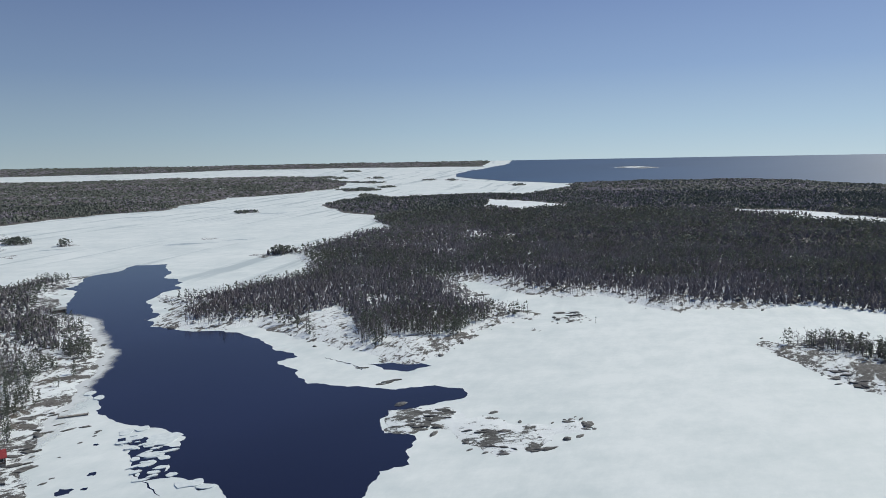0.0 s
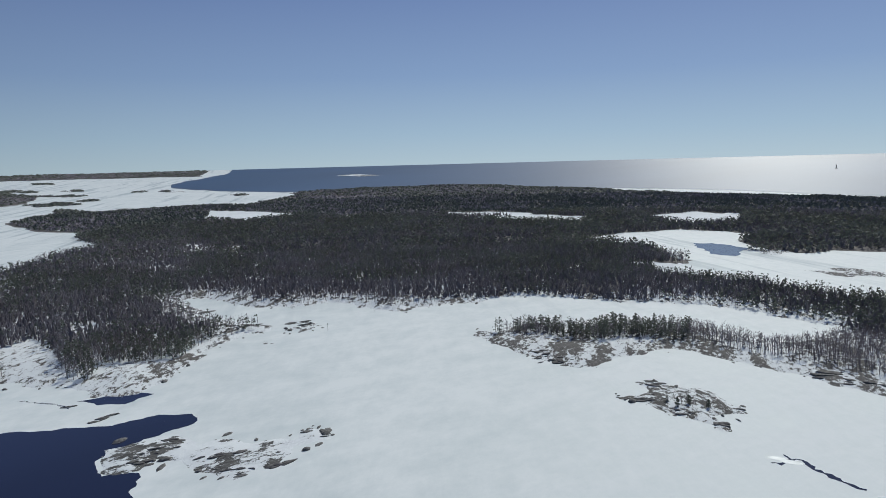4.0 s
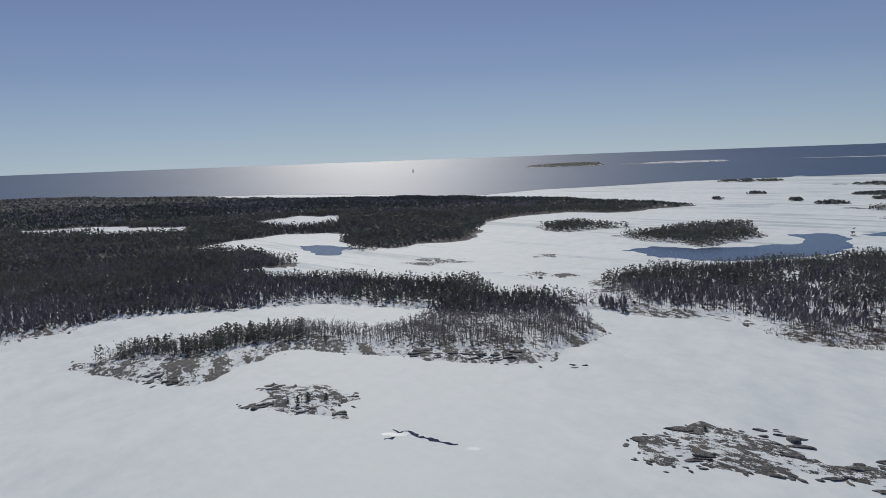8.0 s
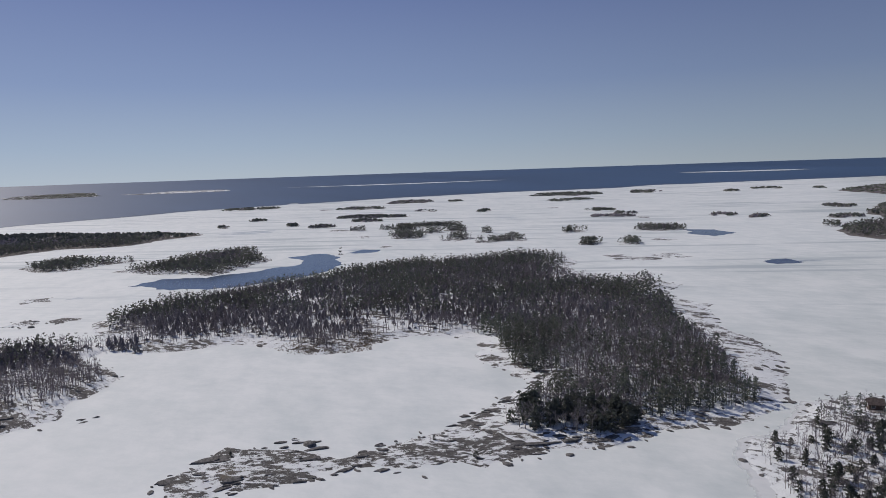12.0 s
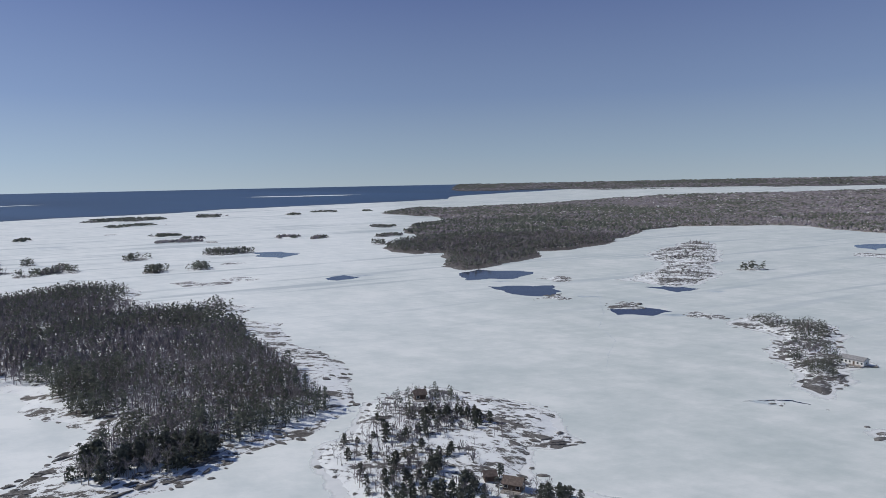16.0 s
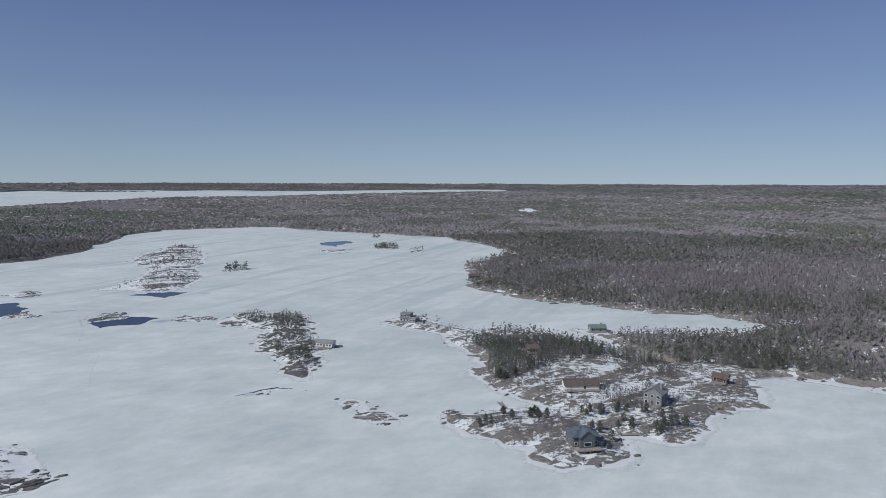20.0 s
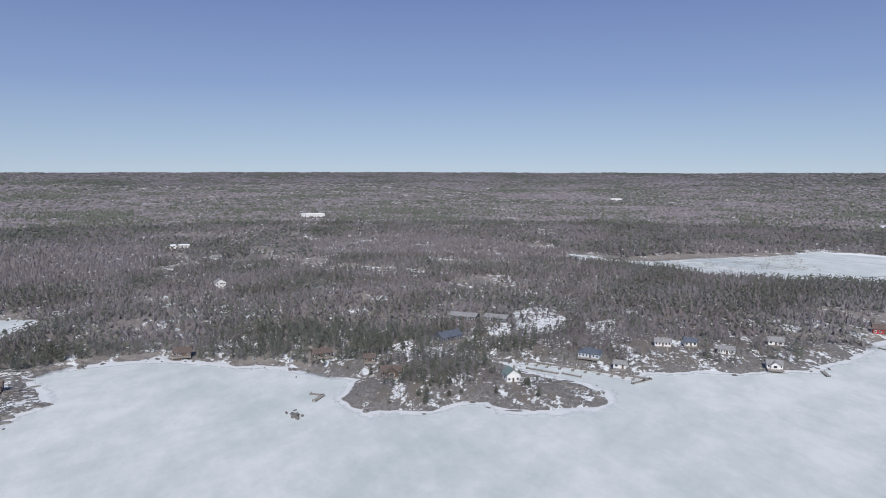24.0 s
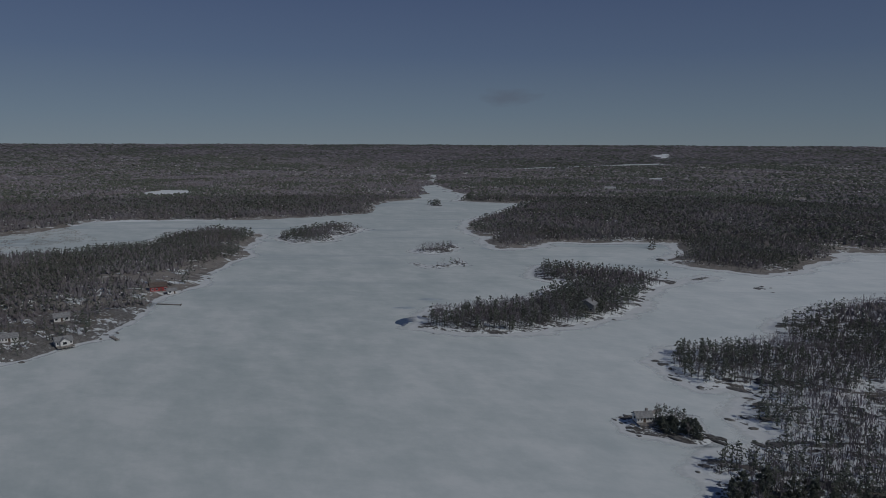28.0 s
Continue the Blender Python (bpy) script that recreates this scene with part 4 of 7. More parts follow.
for k, (x, y, half, wooded) in enumerate(ISLETS):
    rng = np.random.RandomState(100 + k)
    out = math.atan2(x, y)
    along, across = Vector((math.cos(out), -math.sin(out))), Vector((math.sin(out), math.cos(out)))
    depth = half * rng.uniform(0.5, 0.9) + math.hypot(x, y) * 0.008
    ring = []
    for j in range(12):
        a, w = j * math.pi / 6, rng.uniform(0.35, 1.45)
        p = Vector((x, y)) + along * math.cos(a) * half * w + across * math.sin(a) * depth * w
        ring.append((p.x, p.y))
    land("islet_%02d" % k, ring, 0.006 if half > 12 else 0.004, 1.6 if wooded else 0.7, half * 0.3 + 3, 0.5, ROCK_SNOW, "small snowy rock islet in the lake ice")



def material_drift():
    """Clean drifted snow that thins out over the wet ice."""
    m, n, l, b = shader("drifted_snow", 0.8, 0.2)
    fine = node_noise(n, l, 0.22, 5, 0.65, (1.0, 1.6, 1), 20, 3)
    l.new(ramp(n, l, fine, [(0.3, (0.66, 0.69, 0.70)), (0.65, (0.75, 0.77, 0.77))]), b.inputs["Base Color"])
    fade = n.new("ShaderNodeAttribute")
    fade.attribute_name = "fade"
    l.new(ramp(n, l, calc(n, l, "ADD", fade.outputs["Fac"], calc(n, l, "MULTIPLY", fine, 0.7)), [(0.45, grey(0)), (1.0, grey(0.8))]), b.inputs["Alpha"])
    bumped(n, l, b, fine, 0.2, 0.2)
    return m


def snow_rim(name, wide):
    """A rim of drifted snow on the ice along the shore of a land."""
    shore = HEIGHTS[name][0]
    mid = math.atan2(shore[:, 0].mean(), shore[:, 1].mean())
    turn = (np.arctan2(shore[:, 0], shore[:, 1]) - mid + math.pi) % (2 * math.pi) - math.pi
    reach = np.log(np.hypot(shore[:, 0], shore[:, 1]))
    pad, step = wide * 1.6 / math.exp(reach.min()), 0.009
    a = mid + np.arange(turn.min() - pad, turn.max() + pad, step)
    q = np.arange(reach.min() - pad, reach.max() + pad, step)
    ga, gq = np.meshgrid(a, q, indexing="ij")
    r = np.exp(gq)
    x, y = np.sin(ga) * r, np.cos(ga) * r
    sd = shore_distance(x.ravel(), y.ravel(), shore).reshape(x.shape)
    fade = 1 + sd / (wide * (0.45 + 1.1 * fbm(x / 14, y / 14, len(name), 3)))
    use = (fade > -0.3) & (sd < 3 + step * r)
    idx = np.arange(x.size).reshape(x.shape)
    keep = use[:-1, :-1] & use[1:, :-1] & use[:-1, 1:] & use[1:, 1:]
    quads = np.stack([idx[:-1, :-1][keep], idx[:-1, 1:][keep], idx[1:, 1:][keep], idx[1:, :-1][keep]], 1)
    used, flat = np.unique(quads, return_inverse=True)
    v = np.stack([x.ravel(), y.ravel(), (ground_z(r) + 0.045).ravel()], 1)[used]
    me = mesh_from("snow_rim", v, flat.reshape(-1, 4), DRIFT)
    me.attributes.new("fade", "FLOAT", "POINT").data.foreach_set("value", np.clip(fade, -0.3, 1).ravel()[used].astype(np.float32))
    tagged(new("snow_rim", me), "clean white snow drifted along the shore", "snow", kind="structure")


DRIFT = material_drift()
for name, wide in (("peninsula", 9), ("village_point", 9), ("mainland_mid", 10), ("cabin_island", 8), ("rock_island", 12), ("chain_rocks", 5), ("village_shore", 14), ("long_wooded", 16), ("forest_east", 12), ("cottage_islet", 7), ("islet_wooded_a", 14), ("islet_wooded_b", 12), ("islet_rock_c", 10), ("mainland_south_bank", 22), ("near_island", 5)):
    snow_rim(name, wide * 0.75)

WATERS = [("open_lead", WATER_OPEN_LEAD, LEAD_WATER), ("lead_pool", WATER_LEAD_POOL, LEAD_WATER), ("narrows_water", WATER_NARROWS, MELT_WATER), ("melt_a", WATER_MELT_A, MELT_WATER), ("melt_b", WATER_MELT_B, LEAD_WATER), ("melt_c", WATER_MELT_C, LEAD_WATER), ("melt_d", WATER_MELT_D, LEAD_WATER), ("melt_e", WATER_MELT_E, LEAD_WATER), ("melt_f", WATER_MELT_F, LEAD_WATER), ("melt_g", WATER_MELT_G, LEAD_WATER), ("melt_i", WATER_MELT_I, MELT_WATER), ("melt_j", WATER_MELT_J, MELT_WATER), ("melt_k", WATER_MELT_K, MELT_WATER)]
for name, outline, material in WATERS:
    sheet(name, outline, 0.03, material, "dark open water between snowy ice edges", 2.5, 0.17)


def sea_mesh():
    """The open bay beyond the ice, on a grid of headings and distances, kept inside its shore."""
    shore = ragged(SEA_SHORE, 30, 0.05, 5)
    a = np.radians(np.arange(-8, 152, 0.2))
    probe = np.arange(1200, 4600, 9.0)
    ga, gp = np.meshgrid(a, probe, indexing="ij")
    wet = inside(np.sin(ga) * gp, np.cos(ga) * gp, shore)
    ok = wet.any(1)
    start = probe[wet.argmax(1)]
    end = probe[len(probe) - 1 - wet[:, ::-1].argmax(1)]
    end = np.where(end > 4500, 4793, end)
    q = np.linspace(0, 1, 44) ** 1.3
    r = start[:, None] + (end - start)[:, None] * q[None]
    x, y = np.sin(a)[:, None] * r, np.cos(a)[:, None] * r
    idx = np.arange(x.size).reshape(x.shape)
    keep = np.repeat((ok[:-1] & ok[1:])[:, None], 43, 1)
    quads = np.stack([idx[:-1, :-1][keep], idx[:-1, 1:][keep], idx[1:, 1:][keep], idx[1:, :-1][keep]], 1)
    used, flat = np.unique(quads, return_inverse=True)
    v = np.stack([x.ravel(), y.ravel(), (ground_z(r) + 0.4).ravel()], 1)[used]
    flat = flat.reshape(-1, 4)
    return mesh_from("sea", v, flat, SEA_WATER)


tagged(new("sea", sea_mesh()), "open blue grey water with sun glitter to the horizon", "water", kind="structure")


def crack(name, line, wide, seed, material=None, label="jagged dark crack of water in the lake ice"):
    """A jagged crack of open water along a line."""
    rng = np.random.RandomState(seed)
    path = [np.array(line[0], float)]
    for p, q in zip(line, line[1:]):
        p, q = np.array(p, float), np.array(q, float)
        n = max(int(np.hypot(*(q - p)) / 1.5), 2)
        side = np.array([p[1] - q[1], q[0] - p[0]]) / np.hypot(*(q - p))
        for k in range(1, n + 1):
            path.append(p + (q - p) * k / n + side * rng.normal() * 0.35)
    left, right = [], []
    for k, p in enumerate(path):
        q = path[min(k + 1, len(path) - 1)] - path[max(k - 1, 0)]
        side = np.array([-q[1], q[0]]) / max(np.hypot(*q), 1e-6)
        w = wide * rng.uniform(0.25, 1.3) * math.sin(math.pi * (k + 0.6) / (len(path) + 0.2)) ** 0.4
        left.append(tuple(p + side * w))
        right.append(tuple(p - side * w * rng.uniform(0.6, 1.2)))
    sheet(name, left + right[::-1], 0.02, material or LEAD_WATER, label, 60, 0.0)


crack("ice_crack_1", ICE_CRACK_A, 1.3, 1)
crack("ice_crack_2", ICE_CRACK_B, 0.7, 2)
crack("ice_crack_3", ICE_CRACK_C, 0.35, 3)
crack("ice_crack_4", ICE_CRACK_D, 0.9, 4)
crack("ice_crack_5", ICE_CRACK_E, 0.5, 5)
sheet("ice_strip_1", ICE_STRIP_A, 0.9, ICE, "thin strip of drifting ice on the far water", 60, 0.05, "ice")
sheet("ice_strip_2", ICE_STRIP_B, 0.9, ICE, "thin strip of drifting ice on the far water", 60, 0.05, "ice")
sheet("ice_strip_3", ICE_STRIP_C, 0.9, ICE, "thin strip of drifting ice on the far water", 60, 0.05, "ice")

WET_ICE = material_plain("wet_grey_ice", (0.30, 0.36, 0.39), (0.50, 0.56, 0.58), 0.12, 0.45, 0.4, 0.1)
TRAILS = [[(375, -477), (338, -435), (308, -391), (274, -365), (254, -331), (230, -298)], [(531, -650), (492, -610), (449, -568)], [(415, -523), (382, -486), (351, -449), (334, -431)], [(317, -476), (331, -509)]]
for k, line in enumerate(TRAILS):
    crack("ice_trail_%d" % (k + 1), line, 0.22, 20 + k, WET_ICE, "thin grey sled track over the lake ice")
for k, (x, y, half) in enumerate(WET_PATCHES):
    rng = np.random.RandomState(300 + k)
    out = math.atan2(x, y)
    along, across = Vector((math.cos(out), -math.sin(out))), Vector((math.sin(out), math.cos(out)))
    depth = half * 0.12 + math.hypot(x, y) * 0.006
    ring = []
    for j in range(14):
        a, w = j * math.pi / 7, rng.uniform(0.4, 1.2)
        p = Vector((x, y)) + along * math.cos(a) * half * w + across * math.sin(a) * depth * w
        ring.append((p.x, p.y))
    sheet("wet_ice_%02d" % k, ring, 0.012 + 0.0005 * k, WET_ICE, "dull grey wet patch on the lake ice", 4, 0.15, "ice")

# ---- trees ----
# Far trees are joined, wood by wood; near ones are things with a trunk and a crown.


def pine_shape(rng, tufts, size, trunk=True):
    """A ragged pine of height 1: a thin stem, boughs at uneven heights and small tufts of needles along them."""
    v, f = [], []
    if trunk:
        for a in (0.2, 1.8):
            c, w = len(v), 0.016
            v.extend([(-w * math.cos(a), -w * math.sin(a), 0.0), (w * math.cos(a), w * math.sin(a), 0.0), (0.0, 0.0, 0.9)])
            f.append((c, c + 1, c + 2))
    base, fat, blunt = rng.uniform(0.04, 0.22), rng.uniform(0.19, 0.28), rng.uniform(0.28, 0.6)
    lean = rng.uniform(-0.05, 0.05, 2)
    boughs = max(tufts // 4, 3)
    for k in range(boughs):
        s = (k + rng.uniform(0.2, 0.8)) / boughs
        h, a = base + (0.93 - base) * s, k * 2.4 + rng.uniform(-0.6, 0.6)
        reach = fat * (1.06 - s) ** blunt * min(1.0, 0.55 + 2.2 * s) * rng.uniform(0.6, 1.25)
        for j in range(tufts // boughs):
            q, swing = (j + rng.uniform(0.3, 1.0)) / (tufts // boughs), a + rng.uniform(-0.7, 0.7)
            o = Vector((lean[0] * s + reach * q * math.cos(swing), lean[1] * s + reach * q * math.sin(swing), h - 0.05 * q + rng.uniform(-0.03, 0.03)))
            u, w = Vector(rng.normal(size=3)).normalized(), Vector(rng.normal(size=3)).normalized()
            u, w = u * size * rng.uniform(0.7, 1.25), w * size * rng.uniform(0.5, 0.9)
            c = len(v)
            v.extend([tuple(o + u), tuple(o - u * 0.6 + w), tuple(o - u * 0.6 - w)])
            f.append((c, c + 1, c + 2))
    return np.array(v), np.array(f)


def bare_shape(rng, limbs, twigs, thick=1.0):
    """A leafless tree of height 1: a stem, rising limbs and a haze of thin twigs."""
    v, f = [], []

    def blade(p, q, w):
        side = Vector((q[1] - p[1], p[0] - q[0], 0.0))
        if side.length < 1e-4:
            side = Vector((1, 0, 0))
        side = (side.normalized() + Vector(rng.uniform(-0.4, 0.4, 3))).normalized() * w
        c = len(v)
        v.extend([tuple(Vector(p) - side), tuple(Vector(p) + side), tuple(q)])
        f.append((c, c + 1, c + 2))
    for a in (0.3, 1.9):
        c = len(v)
        w = 0.02
        v.extend([(-w * math.cos(a), -w * math.sin(a), 0), (w * math.cos(a), w * math.sin(a), 0), (0.0, 0.0, 0.9)])
        f.append((c, c + 1, c + 2))
    for k in range(limbs):
        a, h = rng.uniform(0, 6.28), rng.uniform(0.3, 0.7)
        out, rise = rng.uniform(0.12, 0.27), rng.uniform(0.12, 0.28)
        p = (0, 0, h)
        q = (out * math.cos(a), out * math.sin(a), min(h + rise, 1.0))
        blade(p, q, 0.010 * thick)
        for _ in range(twigs):
            s = rng.uniform(0.35, 1.0)
            o = Vector(p).lerp(Vector(q), s)
            blade(o, o + Vector((rng.uniform(-0.09, 0.09), rng.uniform(-0.09, 0.09), rng.uniform(0.03, 0.16))), 0.016 * thick)
    return np.array(v), np.array(f)


def bush_shape(rng, stems):
    """A leafless bush of height 1: thin stems that fan out from the ground."""
    v, f = [], []
    for k in range(stems):
        a, lean = 6.283 * k / stems + rng.uniform(-0.4, 0.4), rng.uniform(0.1, 0.8)
        q = Vector((math.cos(a) * lean, math.sin(a) * lean, rng.uniform(0.6, 1.0)))
        o = q * rng.uniform(0.0, 0.35)
        side = Vector(rng.normal(size=3)).normalized() * rng.uniform(0.07, 0.13)
        c = len(v)
        v.extend([tuple(o), tuple(q + side), tuple(q - side)])
        f.append((c, c + 1, c + 2))
    return np.array(v), np.array(f)


def clump_shape(rng, spikes):
    """A far group of tree tops as one jagged cap of height 1."""
    v, f = [(rng.uniform(-0.2, 0.2), rng.uniform(-0.2, 0.2), 1.0)], []
    for k in range(spikes):
        a = 6.283 * k / spikes + rng.uniform(-0.3, 0.3)
        out, h = (rng.uniform(0.6, 1.0), 0.0) if k % 2 else (rng.uniform(0.35, 0.8), rng.uniform(0.3, 0.75))
        v.append((out * math.cos(a), out * math.sin(a), h))
    for k in range(spikes):
        f.append((0, 1 + k, 1 + (k + 1) % spikes))
    return np.array(v), np.array(f)


# near trees: one thing each, with trunk and crown as parts


def part(name, bm, material, parent, label=""):
    me = bpy.data.meshes.new(name)
    bm.to_mesh(me)
    bm.free()
    me.materials.append(material)
    ob = new(name, me)
    ob.parent = parent
    if label:
        tagged(ob, label)
    return ob


def stem(bm, points, sides=5):
    """A tapering tube through (place, radius) pairs."""
    rings = []
    for p, r in points:
        rings.append([bm.verts.new((p[0] + r * math.cos(k * 2 * math.pi / sides), p[1] + r * math.sin(k * 2 * math.pi / sides), p[2])) for k in range(sides)])
    for a, b in zip(rings, rings[1:]):
        for k in range(sides):
            bm.faces.new((a[k], a[(k + 1) % sides], b[(k + 1) % sides], b[k]))


def pine_tree(rng, label, fat, base):
    """A pine of height 1 with boughs of needle tufts."""
    root = tagged(new("pine_tree"), label, "tree", "pines near the bay")
    bend = rng.uniform(-0.04, 0.04, 2)
    bm = bmesh.new()
    stem(bm, [((0, 0, -0.05), 0.03), ((bend[0] * 0.5, bend[1] * 0.5, 0.5), 0.018), ((bend[0], bend[1], 0.95), 0.004)])
    for k in range(10):
        h, a = rng.uniform(base, 0.85), k * 2.4
        o = fat * (1.05 - h) * 0.8
        stem(bm, [((bend[0] * h, bend[1] * h, h - 0.03), 0.006), ((bend[0] * h + o * math.cos(a), bend[1] * h + o * math.sin(a), h + 0.02), 0.002)], 3)
    part("trunk", bm, BARK, root)
    bm = bmesh.new()
    boughs = 26
    for k in range(boughs):
        s = (k + 0.5) / boughs
        h = base + (0.98 - base) * s
        reach = fat * math.sin(math.pi * (0.25 + 0.7 * s)) ** 0.7 * rng.uniform(0.55, 1.1)
        a = k * 2.4 + rng.uniform(-0.4, 0.4)
        for j in range(5):
            q = rng.uniform(0.25, 1.0)
            o = Vector((bend[0] * h + reach * q * math.cos(a), bend[1] * h + reach * q * math.sin(a), h + rng.uniform(-0.03, 0.03) - 0.03 * q))
            for _ in range(3):
                u, w = Vector(rng.normal(size=3)), Vector(rng.normal(size=3))
                u, w = u.normalized() * rng.uniform(0.06, 0.11), w.normalized() * rng.uniform(0.045, 0.085)
                bm.faces.new([bm.verts.new(o + u), bm.verts.new(o - u * 0.6 + w), bm.verts.new(o - u * 0.6 - w)])
    part("crown", bm, NEEDLES, root)
    return root


def bare_tree(rng, label):
    root = tagged(new("bare_tree"), label, "tree", "leafless trees near the bay")
    bm = bmesh.new()
    stem(bm, [((0, 0, -0.05), 0.022), ((0.01, 0.0, 0.45), 0.014), ((0.0, 0.02, 0.96), 0.003)])
    tips = []
    for k in range(9):
        a, h = k * 2.4 + rng.uniform(-0.3, 0.3), rng.uniform(0.3, 0.75)
        q = Vector((math.cos(a) * rng.uniform(0.12, 0.24), math.sin(a) * rng.uniform(0.12, 0.24), min(h + rng.uniform(0.15, 0.3), 0.98)))
        stem(bm, [((0, 0, h), 0.009), (tuple(q), 0.003)], 3)
        tips.append((Vector((0, 0, h)), q))
    part("trunk", bm, PALE_BARK, root)
    bm = bmesh.new()
    for p, q in tips:
        for _ in range(9):
            o = p.lerp(q, rng.uniform(0.35, 1.0))
            u = Vector((rng.uniform(-0.1, 0.1), rng.uniform(-0.1, 0.1), rng.uniform(0.03, 0.15)))
            w = Vector(rng.normal(size=3)).normalized() * 0.011
            bm.faces.new([bm.verts.new(o + w), bm.verts.new(o - w), bm.verts.new(o + u)])
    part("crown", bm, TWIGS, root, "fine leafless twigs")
    return root


def plant_singles():
    rng = np.random.RandomState(77)
    pines = [pine_tree(rng, words, fat, base) for words, fat, base in (("bushy dark green pine on snowy rock", 0.42, 0.05), ("round low green pine with boughs to the ground", 0.55, 0.02), ("tall ragged dark pine with a bare lower stem", 0.34, 0.25), ("slender green pine on snowy rock", 0.3, 0.10), ("wide flat topped pine leaning a little", 0.38, 0.18), ("broken dark pine with uneven boughs", 0.32, 0.08))]
    bares = [bare_tree(rng, "leafless grey brown tree on snowy ground") for _ in range(5)]
    for is_pine, kinds in ((True, pines), (False, bares)):
        used = set()
        for k, (p, size) in enumerate(SINGLE[is_pine]):
            j = int(rng.choice(len(kinds), p=(0.3, 0.24, 0.1, 0.1, 0.16, 0.1) if is_pine else None))
            scale = size * (rng.uniform(0.55, 1.0) if is_pine and j < 2 else 1.0)
            m = Matrix.Translation(Vector(p)) @ Matrix.Rotation(rng.uniform(0, 6.28), 4, "Z")
            if j in used:
                ob = copy_thing(kinds[j], m)
            else:
                ob = kinds[j]
                used.add(j)
                ob.matrix_basis = m
            ob.scale = (scale,) * 3


shape_rng = np.random.RandomState(4)
SHAPES = {
    "pine_mid": [pine_shape(shape_rng, 44, 0.068) for _ in range(12)],
    "pine_half": [pine_shape(shape_rng, 16, 0.095, False) for _ in range(10)],
    "pine_far": [pine_shape(shape_rng, 8, 0.17, False) for _ in range(8)],
    "bare_mid": [bare_shape(shape_rng, 7, 3, 0.9) for _ in range(8)],
    "bare_half": [bare_shape(shape_rng, 4, 2, 1.4) for _ in range(8)],
    "bare_far": [bare_shape(shape_rng, 4, 1, 2.4) for _ in range(6)],
    "bush": [bush_shape(shape_rng, 9) for _ in range(8)],
    "brush": [clump_shape(shape_rng, 5) for _ in range(8)],
    "clump": [clump_shape(shape_rng, 5) for _ in range(8)],
}


def joined(shapes, spots, sizes, widths, rng):
    """All trees of one kind at their spots as one set of arrays."""
    verts, faces, start = [], [], 0
    pick = rng.randint(0, len(shapes), len(spots))
    turn = rng.uniform(0, 6.283, len(spots))
    for i, (sv, sf) in enumerate(shapes):
        w = np.where(pick == i)[0]
        if not len(w):
            continue
        c, s = np.cos(turn[w])[:, None], np.sin(turn[w])[:, None]
        wd, hg = widths[w][:, None], sizes[w][:, None]
        x = (sv[None, :, 0] * c - sv[None, :, 1] * s) * wd + spots[w, 0:1]
        y = (sv[None, :, 0] * s + sv[None, :, 1] * c) * wd + spots[w, 1:2]
        z = sv[None, :, 2] * hg + spots[w, 2:3]
        verts.append(np.stack([x, y, z], 2).reshape(-1, 3))
        faces.append((sf[None] + (np.arange(len(w)) * len(sv))[:, None, None] + start).reshape(-1, 3))
        start += len(w) * len(sv)
    return np.concatenate(verts), np.concatenate(faces)


def spread(names, spacing, near, far, rng, margin, thin, keep_out):
    """Jittered spots on the named lands between two distances; thin(x, y) gives the chance to keep each."""
    out = []
    for name in names:
        shore = HEIGHTS[name][0]
        lo, hi = shore.min(0), shore.max(0)
        beside = [o for o, p in PLAIN.items() if o != name and (p.max(0) > lo - 20).all() and (p.min(0) < hi + 20).all()]
        gx, gy = np.meshgrid(np.arange(lo[0], hi[0], spacing), np.arange(lo[1], hi[1], spacing))
        x = gx.ravel() + rng.uniform(-0.5, 0.5, gx.size) * spacing
        y = gy.ravel() + rng.uniform(-0.5, 0.5, gx.size) * spacing
        r = np.hypot(x, y)
        ok = (r >= near) & (r < far)
        x, y = x[ok], y[ok]
        ok = rng.rand(len(x)) < thin(x, y)
        x, y = x[ok], y[ok]
        for c in keep_out:
            box = np.array(c)
            if (box.max(0) < lo).any() or (box.min(0) > hi).any():
                continue
            ok = ~inside(x, y, c)
            x, y = x[ok], y[ok]
        for other in beside:
            if other in PLANTED and other not in names:
                o = HEIGHTS[other][0]
                ok = (x > o[:, 0].min()) & (x < o[:, 0].max()) & (y > o[:, 1].min()) & (y < o[:, 1].max())
                if ok.any():
                    ok[ok] = inside(x[ok], y[ok], o)
                x, y = x[~ok], y[~ok]
        sd = shore_distance(x, y, PLAIN[name])
        close = np.abs(sd) < 20 + 0.03 * np.hypot(x, y)
        sd[close] = shore_distance(x[close], y[close], shore)
        ok = sd > margin * (0.5 + fbm(x / 25, y / 25, 71, 2))
        # woods run on where one land meets the next
        for other in beside:
            o = PLAIN[other]
            rim = ~ok & (sd > 0) & (np.hypot(x, y) > 430)
            rim[rim] = (x[rim] > o[:, 0].min() - 20) & (x[rim] < o[:, 0].max() + 20) & (y[rim] > o[:, 1].min() - 20) & (y[rim] < o[:, 1].max() + 20)
            if rim.any():
                ok[rim] = shore_distance(x[rim], y[rim], o) > -3 - 0.005 * np.hypot(x[rim], y[rim])
        x, y, sd = x[ok], y[ok], sd[ok]
        if len(x):
            z = height_at(name, x, y, sd)
            # where two lands overlap the trees stand on the higher ground
            for other in beside:
                o = PLAIN[other]
                over = (x > o[:, 0].min()) & (x < o[:, 0].max()) & (y > o[:, 1].min()) & (y < o[:, 1].max())
                if over.any():
                    over[over] = inside(x[over], y[over], o)
                    if over.any():
                        z[over] = np.maximum(z[over], height_at(other, x[over], y[over], shore_distance(x[over], y[over], o)))
            out.append(np.stack([x, y, z - 0.15], 1))
    return np.concatenate(out) if out else np.zeros((0, 3))


